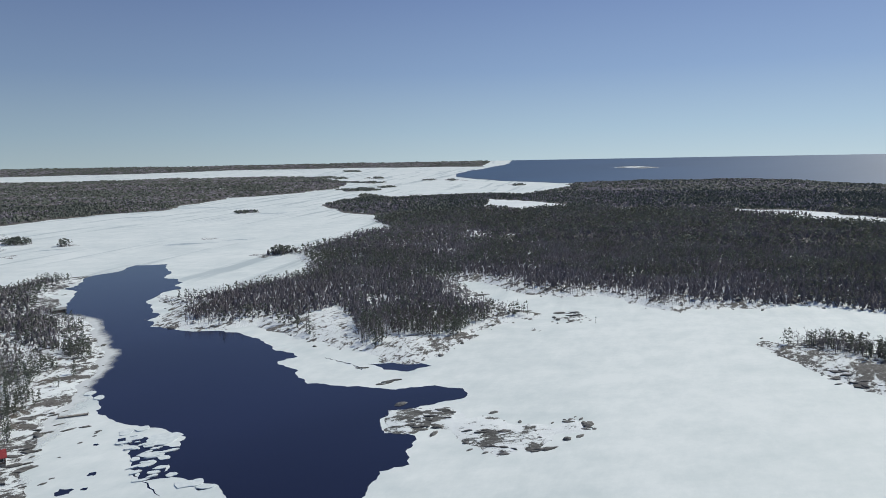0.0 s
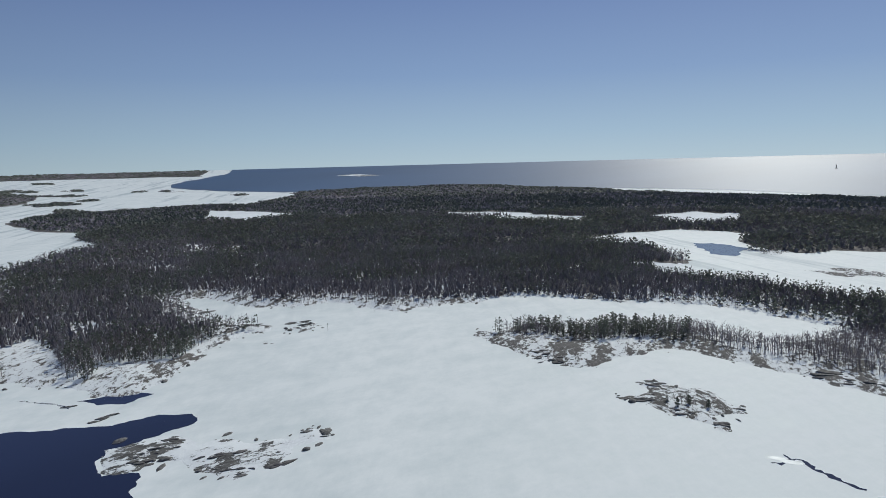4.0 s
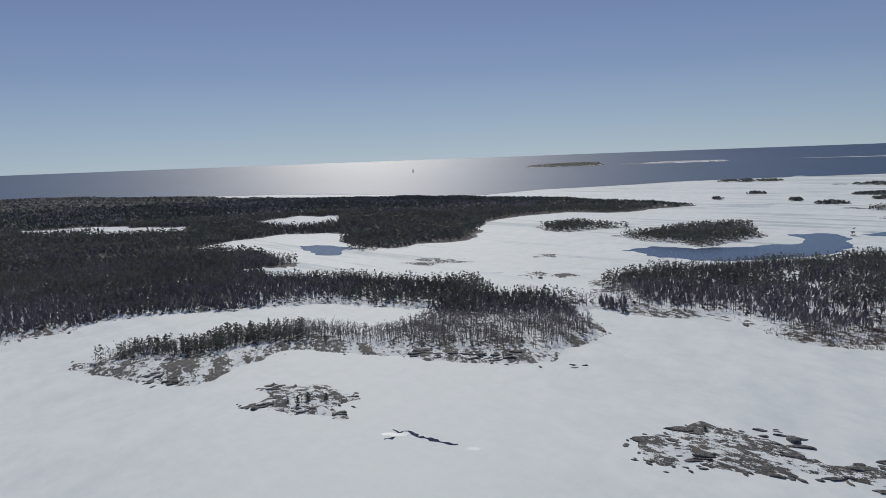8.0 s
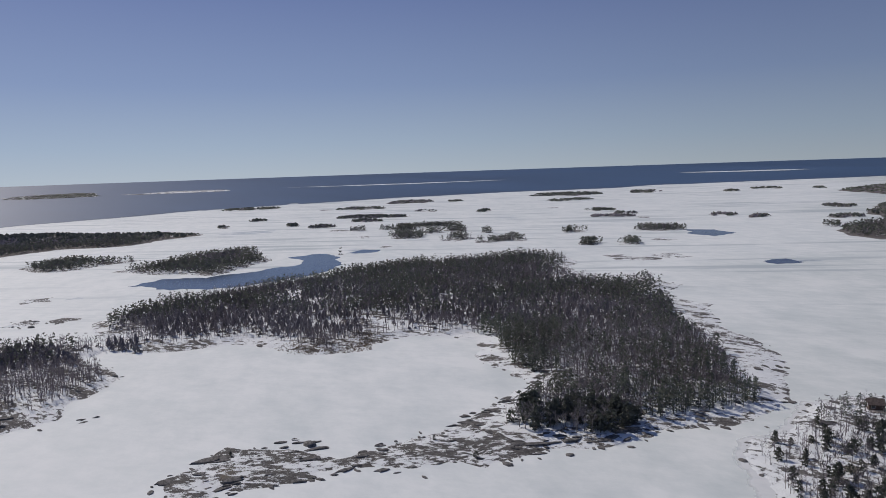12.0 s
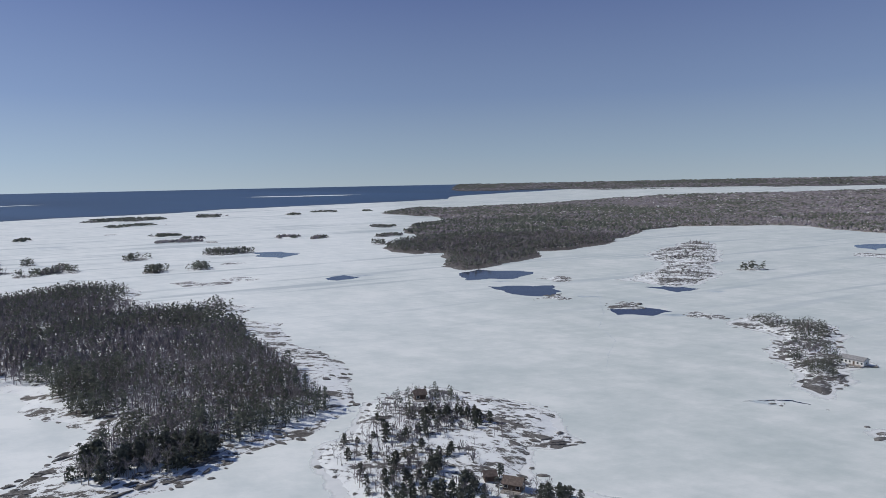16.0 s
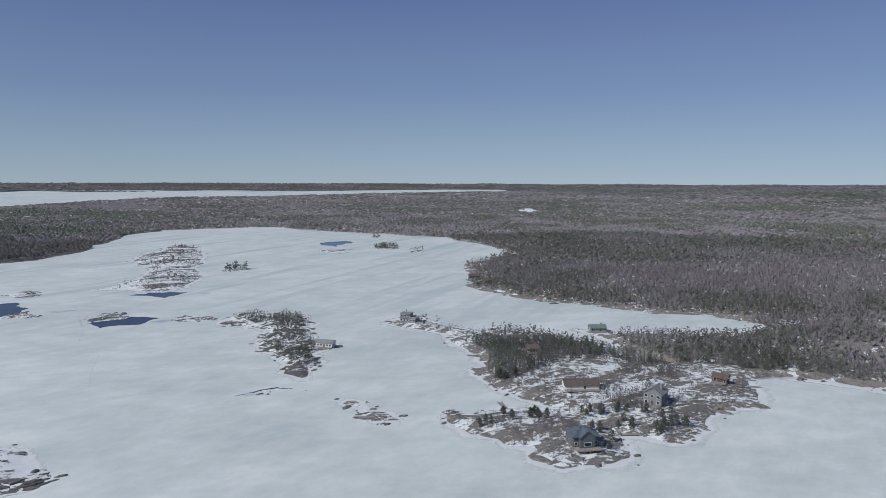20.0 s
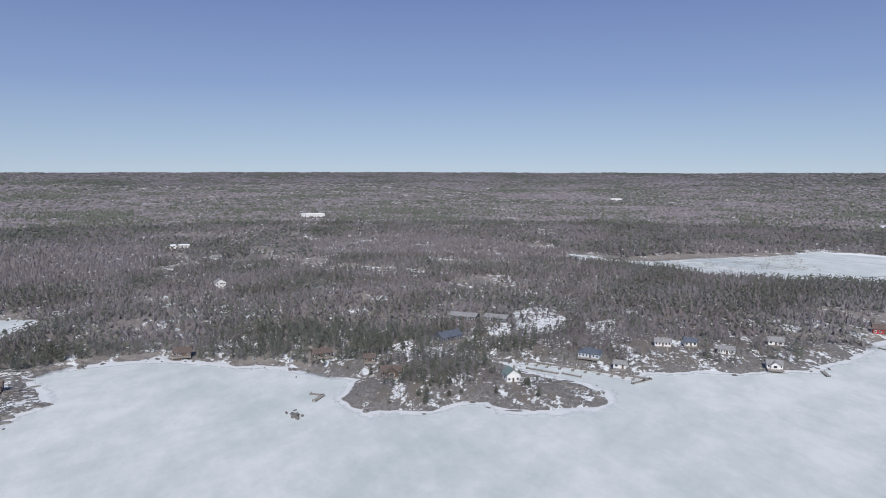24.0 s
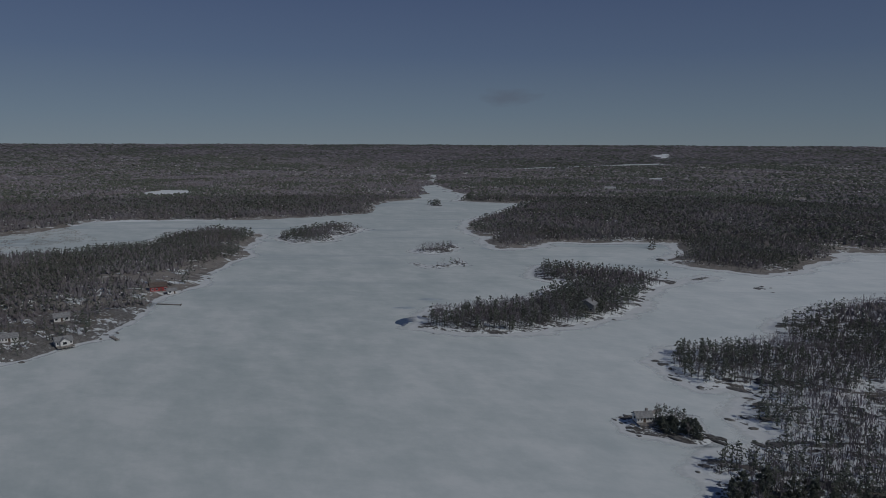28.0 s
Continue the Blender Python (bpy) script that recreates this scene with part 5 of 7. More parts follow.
THIN_GLADES = [CLEARINGS["glade_%d" % k] for k in range(3, 9)]
KEEP_OUT = [c for c in CLEARINGS.values() if c not in THIN_GLADES]
# yards kept free of trees: x, y, radius
PADS_A = [(-9, -269, 8), (-9, -262, 6), (-10, -343, 10), (-10, -336, 8), (-44, -326, 6), (-43, -319, 4), (17, -409, 6), (17, -402, 4), (-82, -368, 6), (-80, -361, 5), (-25, -490, 8), (-25, -483, 6), (148, -411, 8), (146, -404, 6), (-284, -527, 6), (-281, -521, 4), (-261, -202, 6), (-255, -198, 4), (-228, -253, 8), (-223, -248, 6), (-235, -278, 6)]
PADS_B = [(-230, -273, 4), (-224, -306, 8), (-220, -300, 6), (-174, -368, 8), (-171, -362, 6), (-297, -278, 10), (-292, -273, 7), (-343, -306, 12), (-338, -301, 9), (-356, -288, 10), (-351, -284, 8), (-327, -198, 9), (-321, -194, 7), (-321, -176, 5), (-315, -173, 4), (-371, -177, 8), (-365, -174, 5), (-383, -166, 6), (-377, -163, 4), (-384, -145, 7), (-377, -143, 5)]
PADS_C = [(-379, -118, 7), (-372, -116, 5), (-422, -131, 6), (-415, -129, 4), (-507, -94, 8), (-500, -93, 5), (-500, -84, 6), (-493, -83, 4), (-226, 127, 6), (-219, 123, 6), (-388, 177, 7), (-382, 174, 5), (259, -193, 5), (253, -189, 3), (161, -159, 5), (156, -154, 4), (171, -157, 4), (166, -152, 3), (-279, 489, 6), (-276, 483, 5), (-160, 232, 6), (-156, 226, 4), (111, -490, 9)]
PADS = PADS_A + PADS_B + PADS_C
PLANTED = []
SINGLE = {True: [], False: []}


def wood(name, lands, share, margin=5.0, gaps=0.0, tall=9.5, seed=1, dense=1.0, solo=0, close=1.0, avoid=(), brush=1.0, bunch=0.0):
    """The trees of one tract: share is that of pines among bare trees; gaps opens glades."""
    rng = np.random.RandomState(seed)

    def thin(x, y):
        g = fbm(x / 45, y / 45, seed + 3, 3)
        if bunch:
            g = g + bunch * (fbm(x / 11, y / 11, seed + 8, 2) - 0.5)
        keep = np.clip((g - 0.5 * gaps) * 6, 0.04 if gaps < 0.9 else 0.0, 1) * dense
        for glade in THIN_GLADES:
            p = np.array(glade)
            if len(x) and x.max() > p[:, 0].min() and x.min() < p[:, 0].max() and y.max() > p[:, 1].min() and y.min() < p[:, 1].max():
                keep = np.where(inside(x, y, glade), keep * 0.28, keep)
        return keep
    for near_, far_, spacing, pine, bare, grow in ((0, 440, 3.2, "pine_mid", "bare_mid", 1.0), (440, 800, 3.9, "pine_half", "bare_half", 1.0), (800, 1300, 5.6, "pine_far", "bare_far", 1.15), (1300, 1900, 8.0, "clump", "clump", 4.6), (1900, 2900, 14.0, "clump", "clump", 8.5), (2900, 4780, 25.0, "clump", "clump", 15.0)):
        spacing *= close
        spots = spread(lands, spacing, near_, far_, rng, margin, thin, KEEP_OUT + list(avoid))
        if near_ < 800 and len(spots):
            for hx, hy, hr in PADS:
                spots = spots[np.hypot(spots[:, 0] - hx, spots[:, 1] - hy) > hr]
        if not len(spots):
            continue
        patch = 60 if far_ < 1000 else 110 if far_ < 2000 else 240
        kind = fbm(spots[:, 0] / patch, spots[:, 1] / patch, seed + 20, 3) + rng.uniform(-0.3, 0.3, len(spots)) < 0.3 + share * 0.4
        for zone in BARE_ZONES:
            kind &= ~inside(spots[:, 0], spots[:, 1], zone)
        if brush and far_ < 1500:
            for low_, inner, close_, top in ((0.10, 2.0, 1.5, 0.24), (0.38, 14.0, 1.15, 0.7)):
                low = spread(lands, spacing * close_, near_, far_, rng, margin + inner, lambda x, y: thin(x, y) * brush * (0.6 if inner < 5 else 1.0), KEEP_OUT + list(avoid) + (BARE_ZONES if inner > 5 and far_ < 500 else []))
                for hx, hy, hr in PADS:
                    if near_ < 800 and len(low):
                        low = low[np.hypot(low[:, 0] - hx, low[:, 1] - hy) > hr]
                if len(low):
                    v, f = joined(SHAPES["bush" if far_ < 500 else "brush"], low, tall * rng.uniform(low_, top, len(low)), spacing * rng.uniform(0.36, 0.72, len(low)), rng)
                    ob = new("brush_" + name, mesh_from(name, v, f, THICKET, False))
                    tagged(ob, "thick leafless grey brown undergrowth between the trees", "undergrowth", "woods", "stuff")
        for is_pine, shape, material in ((True, pine, NEEDLES), (False, bare, TWIGS)):
            p = spots[kind == is_pine]
            size = tall * (0.6 + 0.4 * rng.rand(len(p))) * (1.05 if is_pine else 0.98)
            if solo:
                r = np.hypot(p[:, 0], p[:, 1])
                pick = np.argsort(r)[:solo if is_pine else solo * 5 // 9]
                pick = pick[r[pick] < 360]
                SINGLE[is_pine].extend(zip(p[pick], size[pick]))
                rest = np.setdiff1d(np.arange(len(p)), pick)
                p, size = p[rest], size[rest]
            if not len(p):
                continue
            width = size * rng.uniform(0.85, 1.3, len(p)) * grow * (1.15 if is_pine else 1.0)
            if shape == "clump":
                width = grow * rng.uniform(0.7, 1.4, len(p))
                size = tall * rng.uniform(0.35, 0.62, len(p)) * (1.0 if is_pine else 0.8)
            v, f = joined(SHAPES[shape], p, size, width, rng)
            ob = new(("pine" if is_pine else "bare") + "_" + name, mesh_from(name, v, f, material, False))
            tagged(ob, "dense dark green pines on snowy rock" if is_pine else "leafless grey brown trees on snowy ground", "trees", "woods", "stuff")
    PLANTED.extend(lands)


wood("wood_near", ["tract_near"], 0.42, 8, 0.3, 10.5, 11)
wood("wood_mid", ["tract_mid"], 0.75, 8, 0.1, 11, 12)
wood("wood_strip", ["tract_east"], 0.45, 5, 0.4, 10.5, 13)
wood("wood_fill", ["tract_fill"], 0.7, 4, 0.1, 10.5, 51)
wood("wood_tongue", ["tract_tongue"], 0.9, 6, 0.2, 9.5, 14)
wood("wood_long_island", ["long_island"], 0.0, 8, 0.42, 10, 15, 1.0, 0, 0.9, [LONG_ISLAND_OPEN], 0.6, 0.4)
wood("wood_west", ["near_west", "near_west_point"], 0.4, 10, 0.4, 7.5, 16)
wood("wood_far_west", ["far_west", "far_west_hills", "far_shore_east"], 0.75, 6, 0.1, 10, 17)
wood("wood_big_island", ["big_island"], 0.5, 12, 0.3, 11, 18, 1.0, 40, 1.0, [BIG_ISLAND_OPEN], 0.8, 0.3)
wood("wood_near_island", ["near_island"], 0.6, 5, 0.74, 6.5, 19, 1.0, 110, 1.0, [NEAR_ISLAND_OPEN], 0.8, 0.7)
wood("wood_islands", ["wooded_a", "wooded_b"], 0.95, 6, 0.1, 9, 20, 1.0, 0, 0.8)
wood("wood_ice_point", ["ice_point"], 0.8, 6, 0.2, 9, 21)
wood("wood_rock_island", ["rock_island"], 0.9, 5, 0.9, 5.0, 22, 0.4, 0, 1.0, (), 0.5, 0.7)
wood("wood_cabin_island", ["cabin_island"], 1.1, 4, 0.5, 5.5, 62, 1.0, 0, 0.75, (), 1.0, 0.6)
wood("wood_north", ["mainland_far_north", "mainland_rim_a"], 0.35, 6, 0.18, 9, 23, 1.0, 0, 1.0, (), 0.6)
wood("wood_mainland", ["mainland_mid"], 0.55, 8, 0.5, 8.5, 24, 1.0, 0, 1.0, (), 0.6)
wood("wood_peninsula", ["peninsula"], 0.55, 6, 0.46, 8, 25, 1.0, 20, 1.0, [PENINSULA_OPEN])
PLANTED.remove("peninsula")
wood("shrubs_peninsula", ["peninsula"], 0.3, 5, 0.56, 5.0, 45, 0.8, 45, 1.0, (), 1.2, 0.5)
wood("wood_village", ["village_point"], 0.5, 14, 0.62, 8, 26, 1.0, 0, 1.0, [VILLAGE_TIP], 0.7, 0.35)
PLANTED.remove("village_point")
wood("shrubs_village", ["village_point"], 0.4, 5, 0.86, 4.2, 46, 0.7, 25, 1.0, (), 1.2, 0.5)
wood("wood_shore", ["village_shore"], 0.75, 7, 0.36, 8.5, 27)
wood("wood_south", ["mainland_south", "mainland_rim_b"], 0.35, 6, 0.16, 9, 28)
wood("wood_south_fill", ["south_fill"], 0.35, 6, 0.2, 9, 52)
wood("wood_bank", ["mainland_south_bank"], 0.5, 6, 0.3, 9, 29)
wood("wood_east_islets", ["islet_wooded_a", "islet_wooded_b", "islet_rock_c"], 0.7, 3, 0.1, 8, 30, 1.0, 0, 0.8)
wood("wood_long_wooded", ["long_wooded"], 0.55, 4, 0.2, 10, 31, 1.0, 0, 0.85)
wood("wood_east", ["forest_east"], 0.5, 5, 0.4, 8.5, 32, 1.0, 35, 0.95, (), 0.9, 0.3)
wood("wood_cottage_islet", ["cottage_islet"], 0.5, 3, 0.55, 7, 33, 1.0, 20, 0.7)
wood("wood_islets", ["islet_%02d" % k for k, i in enumerate(ISLETS) if i[3]], 0.85, 2, 0.5, 10, 34, 1.0, 0, 0.6, (), 0.8, 0.8)
wood("wood_sea_isles", ["sea_isle_a", "sea_isle_c"], 0.95, 3, 0.2, 5, 35, 1.0, 0, 0.7)
wood("wood_shelf", ["rock_shelf", "rock_islet_b"], 0.6, 3, 0.95, 3.0, 36, 0.35, 20, 1.0, (), 0.4)
# the thicket on the low rock islet
for k, (x, y) in enumerate([(196.6, 227.5), (199.5, 226.3), (199.9, 222.2), (202.7, 221.1), (204.0, 218.3), (206.8, 217.2), (206.6, 213.8), (199.4, 219.4), (200.8, 216.5), (197.4, 221.7)]):
    SINGLE[k % 3 == 0].append(((x, y, float(height_at("rock_islet_b", x, y)[0])), 3.2 + 0.4 * (k % 4)))
plant_singles()


def reeds(name, outline, count, seed):
    """A bed of dry brown reeds standing out of the snow."""
    rng = np.random.RandomState(seed)
    p = np.array(outline, float)
    x, y = [rng.uniform(p[:, k].min(), p[:, k].max(), count) for k in (0, 1)]
    ok = inside(x, y, outline) & (fbm(x / 9, y / 9, seed, 2) > 0.46)
    x, y = x[ok], y[ok]
    z = np.array([0.0] * len(x))
    for land_name in ("big_island", "mainland_south", "village_shore"):
        shore = HEIGHTS[land_name][0]
        if (p.max(0) > shore.min(0)).all() and (p.min(0) < shore.max(0)).all():
            z = np.maximum(z, height_at(land_name, x, y))
    tuft_v, tuft_f = [], []
    for k in range(4):
        a, c = k * 1.6, len(tuft_v)
        q = Vector((math.cos(a), math.sin(a), 0))
        tuft_v.extend([tuple(q * 0.3), tuple(q * 0.3 + Vector((-q.y, q.x, 0)) * 0.22), tuple(q * 0.55 + Vector((0, 0, 1.0)))])
        tuft_f.append((c, c + 1, c + 2))
    v, f = joined([(np.array(tuft_v), np.array(tuft_f))], np.stack([x, y, z - 0.1], 1), rng.uniform(0.5, 1.1, len(x)), rng.uniform(0.7, 1.2, len(x)), rng)
    tagged(new(name, mesh_from(name, v, f, REED, False)), "dry brown reeds and shrubs in the snow", "reeds", "reed beds", "stuff")


REED = material_island("dry_reeds", [(0.19, 0.155, 0.125), (0.29, 0.245, 0.195), (0.23, 0.195, 0.16), (0.35, 0.30, 0.24)], 0.9, 0.2)
reeds("reed_bed", REED_BED_A, 1300, 61)
reeds("reed_bed", REED_BED_B, 2600, 62)
reeds("reed_bed", REED_BED_C, 9000, 63)


# ---- buildings ----
WHITE_WALL = material_plain("white_siding", (0.58, 0.585, 0.58), (0.72, 0.72, 0.705), 1.5, 0.6)
GREY_WALL = material_plain("grey_siding", (0.15, 0.16, 0.17), (0.26, 0.27, 0.275), 1.5, 0.7)
SLATE_WALL = material_plain("dark_slate_siding", (0.075, 0.085, 0.10), (0.14, 0.15, 0.17), 1.5, 0.7)
BROWN_WALL = material_plain("brown_siding", (0.075, 0.055, 0.044), (0.15, 0.112, 0.09), 1.8, 0.75)
BLUE_WALL = material_plain("pale_blue_siding", (0.38, 0.45, 0.52), (0.52, 0.58, 0.63), 1.5, 0.6)
RED_WALL = material_plain("red_siding", (0.22, 0.03, 0.035), (0.36, 0.06, 0.06), 1.5, 0.7)
SLATE_ROOF = material_plain("slate_blue_shingles", (0.055, 0.07, 0.095), (0.12, 0.14, 0.17), 1.2, 0.7)
BROWN_ROOF = material_plain("brown_shingles", (0.07, 0.055, 0.048), (0.15, 0.12, 0.105), 1.2, 0.8)
GREY_ROOF = material_plain("weathered_grey_shingles", (0.16, 0.165, 0.17), (0.29, 0.29, 0.29), 1.2, 0.8)
GREEN_ROOF = material_plain("green_metal_roof", (0.10, 0.15, 0.14), (0.19, 0.24, 0.22), 1.2, 0.5)
SNOW_ROOF = material_plain("snow_on_roof", (0.74, 0.77, 0.78), (0.82, 0.85, 0.85), 0.6, 0.8)
STONE_BASE = material_plain("stone_footing", (0.17, 0.16, 0.15), (0.31, 0.29, 0.28), 1.4, 0.85)
PLANK = material_plain("weathered_planks", (0.20, 0.185, 0.165), (0.34, 0.315, 0.285), 2.0, 0.8, 0.3, 0.3, (1, 6, 1))
TRIM_WHITE = material_plain("white_trim", (0.66, 0.67, 0.67), (0.78, 0.78, 0.78), 2.0, 0.5)
GLASS, gn, gl, gb = shader("dark_window_glass", 0.08, 0.6)
gb.inputs["Base Color"].default_value = (0.02, 0.025, 0.032, 1)


def box(bm, x0, x1, y0, y1, z0, z1, bevel=0.0):
    r = bmesh.ops.create_cube(bm, size=1.0)
    for v in r["verts"]:
        v.co = Vector((x0 + (v.co.x + 0.5) * (x1 - x0), y0 + (v.co.y + 0.5) * (y1 - y0), z0 + (v.co.z + 0.5) * (z1 - z0)))
    if bevel:
        edges = {e for v in r["verts"] for e in v.link_edges}
        bmesh.ops.bevel(bm, geom=list(edges), offset=bevel, segments=1, affect="EDGES")


def boxed(name, parent, material, *dims, bevel=0.0, label=""):
    bm = bmesh.new()
    box(bm, *dims, bevel=bevel)
    return part(name, bm, material, parent, label)


def land_top(x, y):
    """Height of the highest land, or the ice, under a place."""
    best = 0.0
    for name, shore in PLAIN.items():
        if shore[:, 0].min() < x < shore[:, 0].max() and shore[:, 1].min() < y < shore[:, 1].max():
            best = max(best, float(height_at(name, x, y, shore_distance(np.array([x]), np.array([y]), shore))[0]))
    return max(best, float(ground_z(math.hypot(x, y))))


def facing(x, y, turn):
    """A pose whose front (-y) looks to the bay's middle, turned by some degrees."""
    return pose(x, y, land_top(x, y), 0, 0, -math.degrees(math.atan2(x, y)) + turn)


def gable_roof(parent, w, d, h, up, material, label, over=0.5, along_x=True):
    """Two sloping slabs with a ridge along x or y."""
    a, b = (w, d) if along_x else (d, w)
    for side in (-1, 1):
        bm = bmesh.new()
        t = 0.22
        run = b / 2 + over
        drop = up * run / (b / 2)
        pts = [(-a / 2 - over, 0, h + up), (a / 2 + over, 0, h + up), (a / 2 + over, side * run, h + up - drop), (-a / 2 - over, side * run, h + up - drop)]
        low = [bm.verts.new(p) for p in pts]
        top = [bm.verts.new((p[0], p[1], p[2] + t)) for p in pts]
        bm.faces.new(low)
        bm.faces.new(top[::-1])
        for k in range(4):
            bm.faces.new((low[k], low[(k + 1) % 4], top[(k + 1) % 4], top[k]))
        if not along_x:
            bmesh.ops.rotate(bm, verts=bm.verts, cent=(0, 0, 0), matrix=Matrix.Rotation(math.pi / 2, 3, "Z"))
        bmesh.ops.recalc_face_normals(bm, faces=bm.faces[:])
        part("roof_slope", bm, material, parent, label)


def hip_roof(parent, w, d, h, up, material, label, over=0.6):
    bm = bmesh.new()
    a, b, r = w / 2 + over, d / 2 + over, max(w / 2 - d / 2, 0.3)
    eave = [bm.verts.new(p) for p in ((-a, -b, h), (a, -b, h), (a, b, h), (-a, b, h))]
    low = [bm.verts.new((v.co.x, v.co.y, h - 0.2)) for v in eave]
    p, q = bm.verts.new((-r, 0, h + up)), bm.verts.new((r, 0, h + up))
    for f in ((eave[0], eave[1], q, p), (eave[2], eave[3], p, q), (eave[1], eave[2], q), (eave[3], eave[0], p)):
        bm.faces.new(f)
    bm.faces.new(low)
    for k in range(4):
        bm.faces.new((eave[k], eave[(k + 1) % 4], low[(k + 1) % 4], low[k]))
    bmesh.ops.recalc_face_normals(bm, faces=bm.faces[:])
    part("roof", bm, material, parent, label)


def window(parent, x, y, z, w, h, side=False):
    """A framed window on a wall that faces -y, or +-x with side."""
    t = 0.08
    if side:
        s = 1 if x > 0 else -1
        fr = boxed("window", parent, TRIM_WHITE, min(x, x + s * t), max(x, x + s * t), y - w / 2, y + w / 2, z, z + h)
        boxed("pane", fr, GLASS, min(x, x + s * (t + 0.02)), max(x, x + s * (t + 0.02)), y - w / 2 + 0.12, y + w / 2 - 0.12, z + 0.12, z + h - 0.12, label="dark window glass")
    else:
        fr = boxed("window", parent, TRIM_WHITE, x - w / 2, x + w / 2, y - t, y, z, z + h)
        boxed("pane", fr, GLASS, x - w / 2 + 0.12, x + w / 2 - 0.12, y - t - 0.02, y, z + 0.12, z + h - 0.12, label="dark window glass")


def house(name, label, x, y, turn, w, d, h, up, wall, roof, roof_label, hip=False, ridge_x=True, storeys=1, deck=True, chimney=True, panes=4, cross=0.0, category="house"):
    """A house with footing, walls, roof, framed windows, door and deck; cross adds a gabled wing to the front."""
    root = tagged(new(name), label, category, "houses round the bay")
    root.matrix_basis = facing(x, y, turn)
    boxed("footing", root, STONE_BASE, -w / 2 + 0.1, w / 2 - 0.1, -d / 2 + 0.1, d / 2 - 0.1, -2.5, 0.5)
    bm = bmesh.new()
    box(bm, -w / 2, w / 2, -d / 2, d / 2, 0.4, h)
    if not hip:
        ends = [((-w / 2, -d / 2), (-w / 2, d / 2)), ((w / 2, -d / 2), (w / 2, d / 2))] if ridge_x else [((-w / 2, -d / 2), (w / 2, -d / 2)), ((-w / 2, d / 2), (w / 2, d / 2))]
        for p, q in ends:
            a, b = bm.verts.new((*p, h)), bm.verts.new((*q, h))
            bm.faces.new((a, b, bm.verts.new(((p[0] + q[0]) / 2, (p[1] + q[1]) / 2, h + up))))
    part("wall", bm, wall, root)
    if hip:
        hip_roof(root, w, d, h, up, roof, roof_label)
    else:
        gable_roof(root, w, d, h, up, roof, roof_label, along_x=ridge_x)
    if cross:
        bm = bmesh.new()
        cw, front = cross, -d / 2 - 1.6
        box(bm, -cw / 2, cw / 2, front, -d / 2 + 0.2, 0.4, h)
        bm.faces.new((bm.verts.new((-cw / 2, front, h)), bm.verts.new((cw / 2, front, h)), bm.verts.new((0, front, h + up * 0.85))))
        part("wing", bm, wall, root)
        for side in (-1, 1):
            bm = bmesh.new()
            pts = [(0, front - 0.4, h + up * 0.85 + 0.05), (0, 0, h + up * 0.85 + 0.05), (side * (cw / 2 + 0.4), 0, h - 0.2), (side * (cw / 2 + 0.4), front - 0.4, h - 0.2)]
            low, top = [bm.verts.new(p) for p in pts], [bm.verts.new((p[0], p[1], p[2] + 0.2)) for p in pts]
            bm.faces.new(low)
            bm.faces.new(top[::-1])
            for k in range(4):
                bm.faces.new((low[k], low[(k + 1) % 4], top[(k + 1) % 4], top[k]))
            bmesh.ops.recalc_face_normals(bm, faces=bm.faces[:])
            part("wing_roof", bm, roof, root, roof_label)
        window(root, 0, front, 1.2, cw * 0.5, 1.5)
    for level in range(storeys):
        z = 1.2 + level * 2.7
        if z + 1.4 > h:
            break
        for k in range(panes):
            px = -w / 2 + w * (k + 0.5) / panes
            if (cross and abs(px) < cross / 2 + 0.6) or (level == 0 and k == panes // 2):
                continue
            window(root, px, -d / 2, z, min(1.5, w / panes * 0.6), 1.35)
        for s in (-1, 1):
            window(root, s * w / 2, 0.0, z, 1.3, 1.3, True)
    px = -w / 2 + w * (panes // 2 + 0.5) / panes
    door = boxed("door", root, BROWN_WALL, px - 0.5, px + 0.5, -d / 2 - 0.07, -d / 2, 0.45, 2.5, label="dark plank door")
    boxed("handle", door, TRIM_WHITE, px + 0.32, px + 0.4, -d / 2 - 0.13, -d / 2 - 0.07, 1.4, 1.5)
    if chimney:
        boxed("chimney", root, STONE_BASE, w * 0.22, w * 0.22 + 0.9, 0.4, 1.2, h, h + up + 0.9, bevel=0.04)
    if deck:
        z = 0.55
        boxed("deck", root, PLANK, -w / 2, w / 2, -d / 2 - 3.0 - (1.6 if cross else 0), -d / 2 - 0.1, z - 0.2, z, label="weathered plank deck")
        far = -d / 2 - 2.9 - (1.6 if cross else 0)
        for k in range(5):
            px = -w / 2 + 0.15 + (w - 0.3) * k / 4
            boxed("deck_post", root, PLANK, px - 0.08, px + 0.08, far - 0.08, far + 0.08, -2.0, 1.5)
        boxed("deck_rail", root, PLANK, -w / 2, w / 2, far - 0.05, far + 0.05, 1.42, 1.52)
    return root


house("lodge_house", "two storey grey house with slate blue hipped roof on rock", -9, -269, 22, 10.5, 8.5, 4.6, 2.9, SLATE_WALL, SLATE_ROOF, "slate blue shingles", hip=True, storeys=2, cross=6.0, panes=5)
house("long_cabin", "long low cabin with a brown roof and white walls", -10, -343, 14, 17, 8, 2.5, 2.2, WHITE_WALL, BROWN_ROOF, "dark brown shingles", panes=6)
house("gable_house", "grey two storey gabled house with a porch among trees", -44, -326, -18, 8.5, 9, 5.8, 2.8, GREY_WALL, GREY_ROOF, "grey shingles", ridge_x=False, storeys=2, panes=3)
house("cabin", "small dark brown cabin among the pines", 17, -409, 10, 7.5, 6, 3.0, 1.8, BROWN_WALL, BROWN_ROOF, "brown shingles", panes=3, category="cabin")
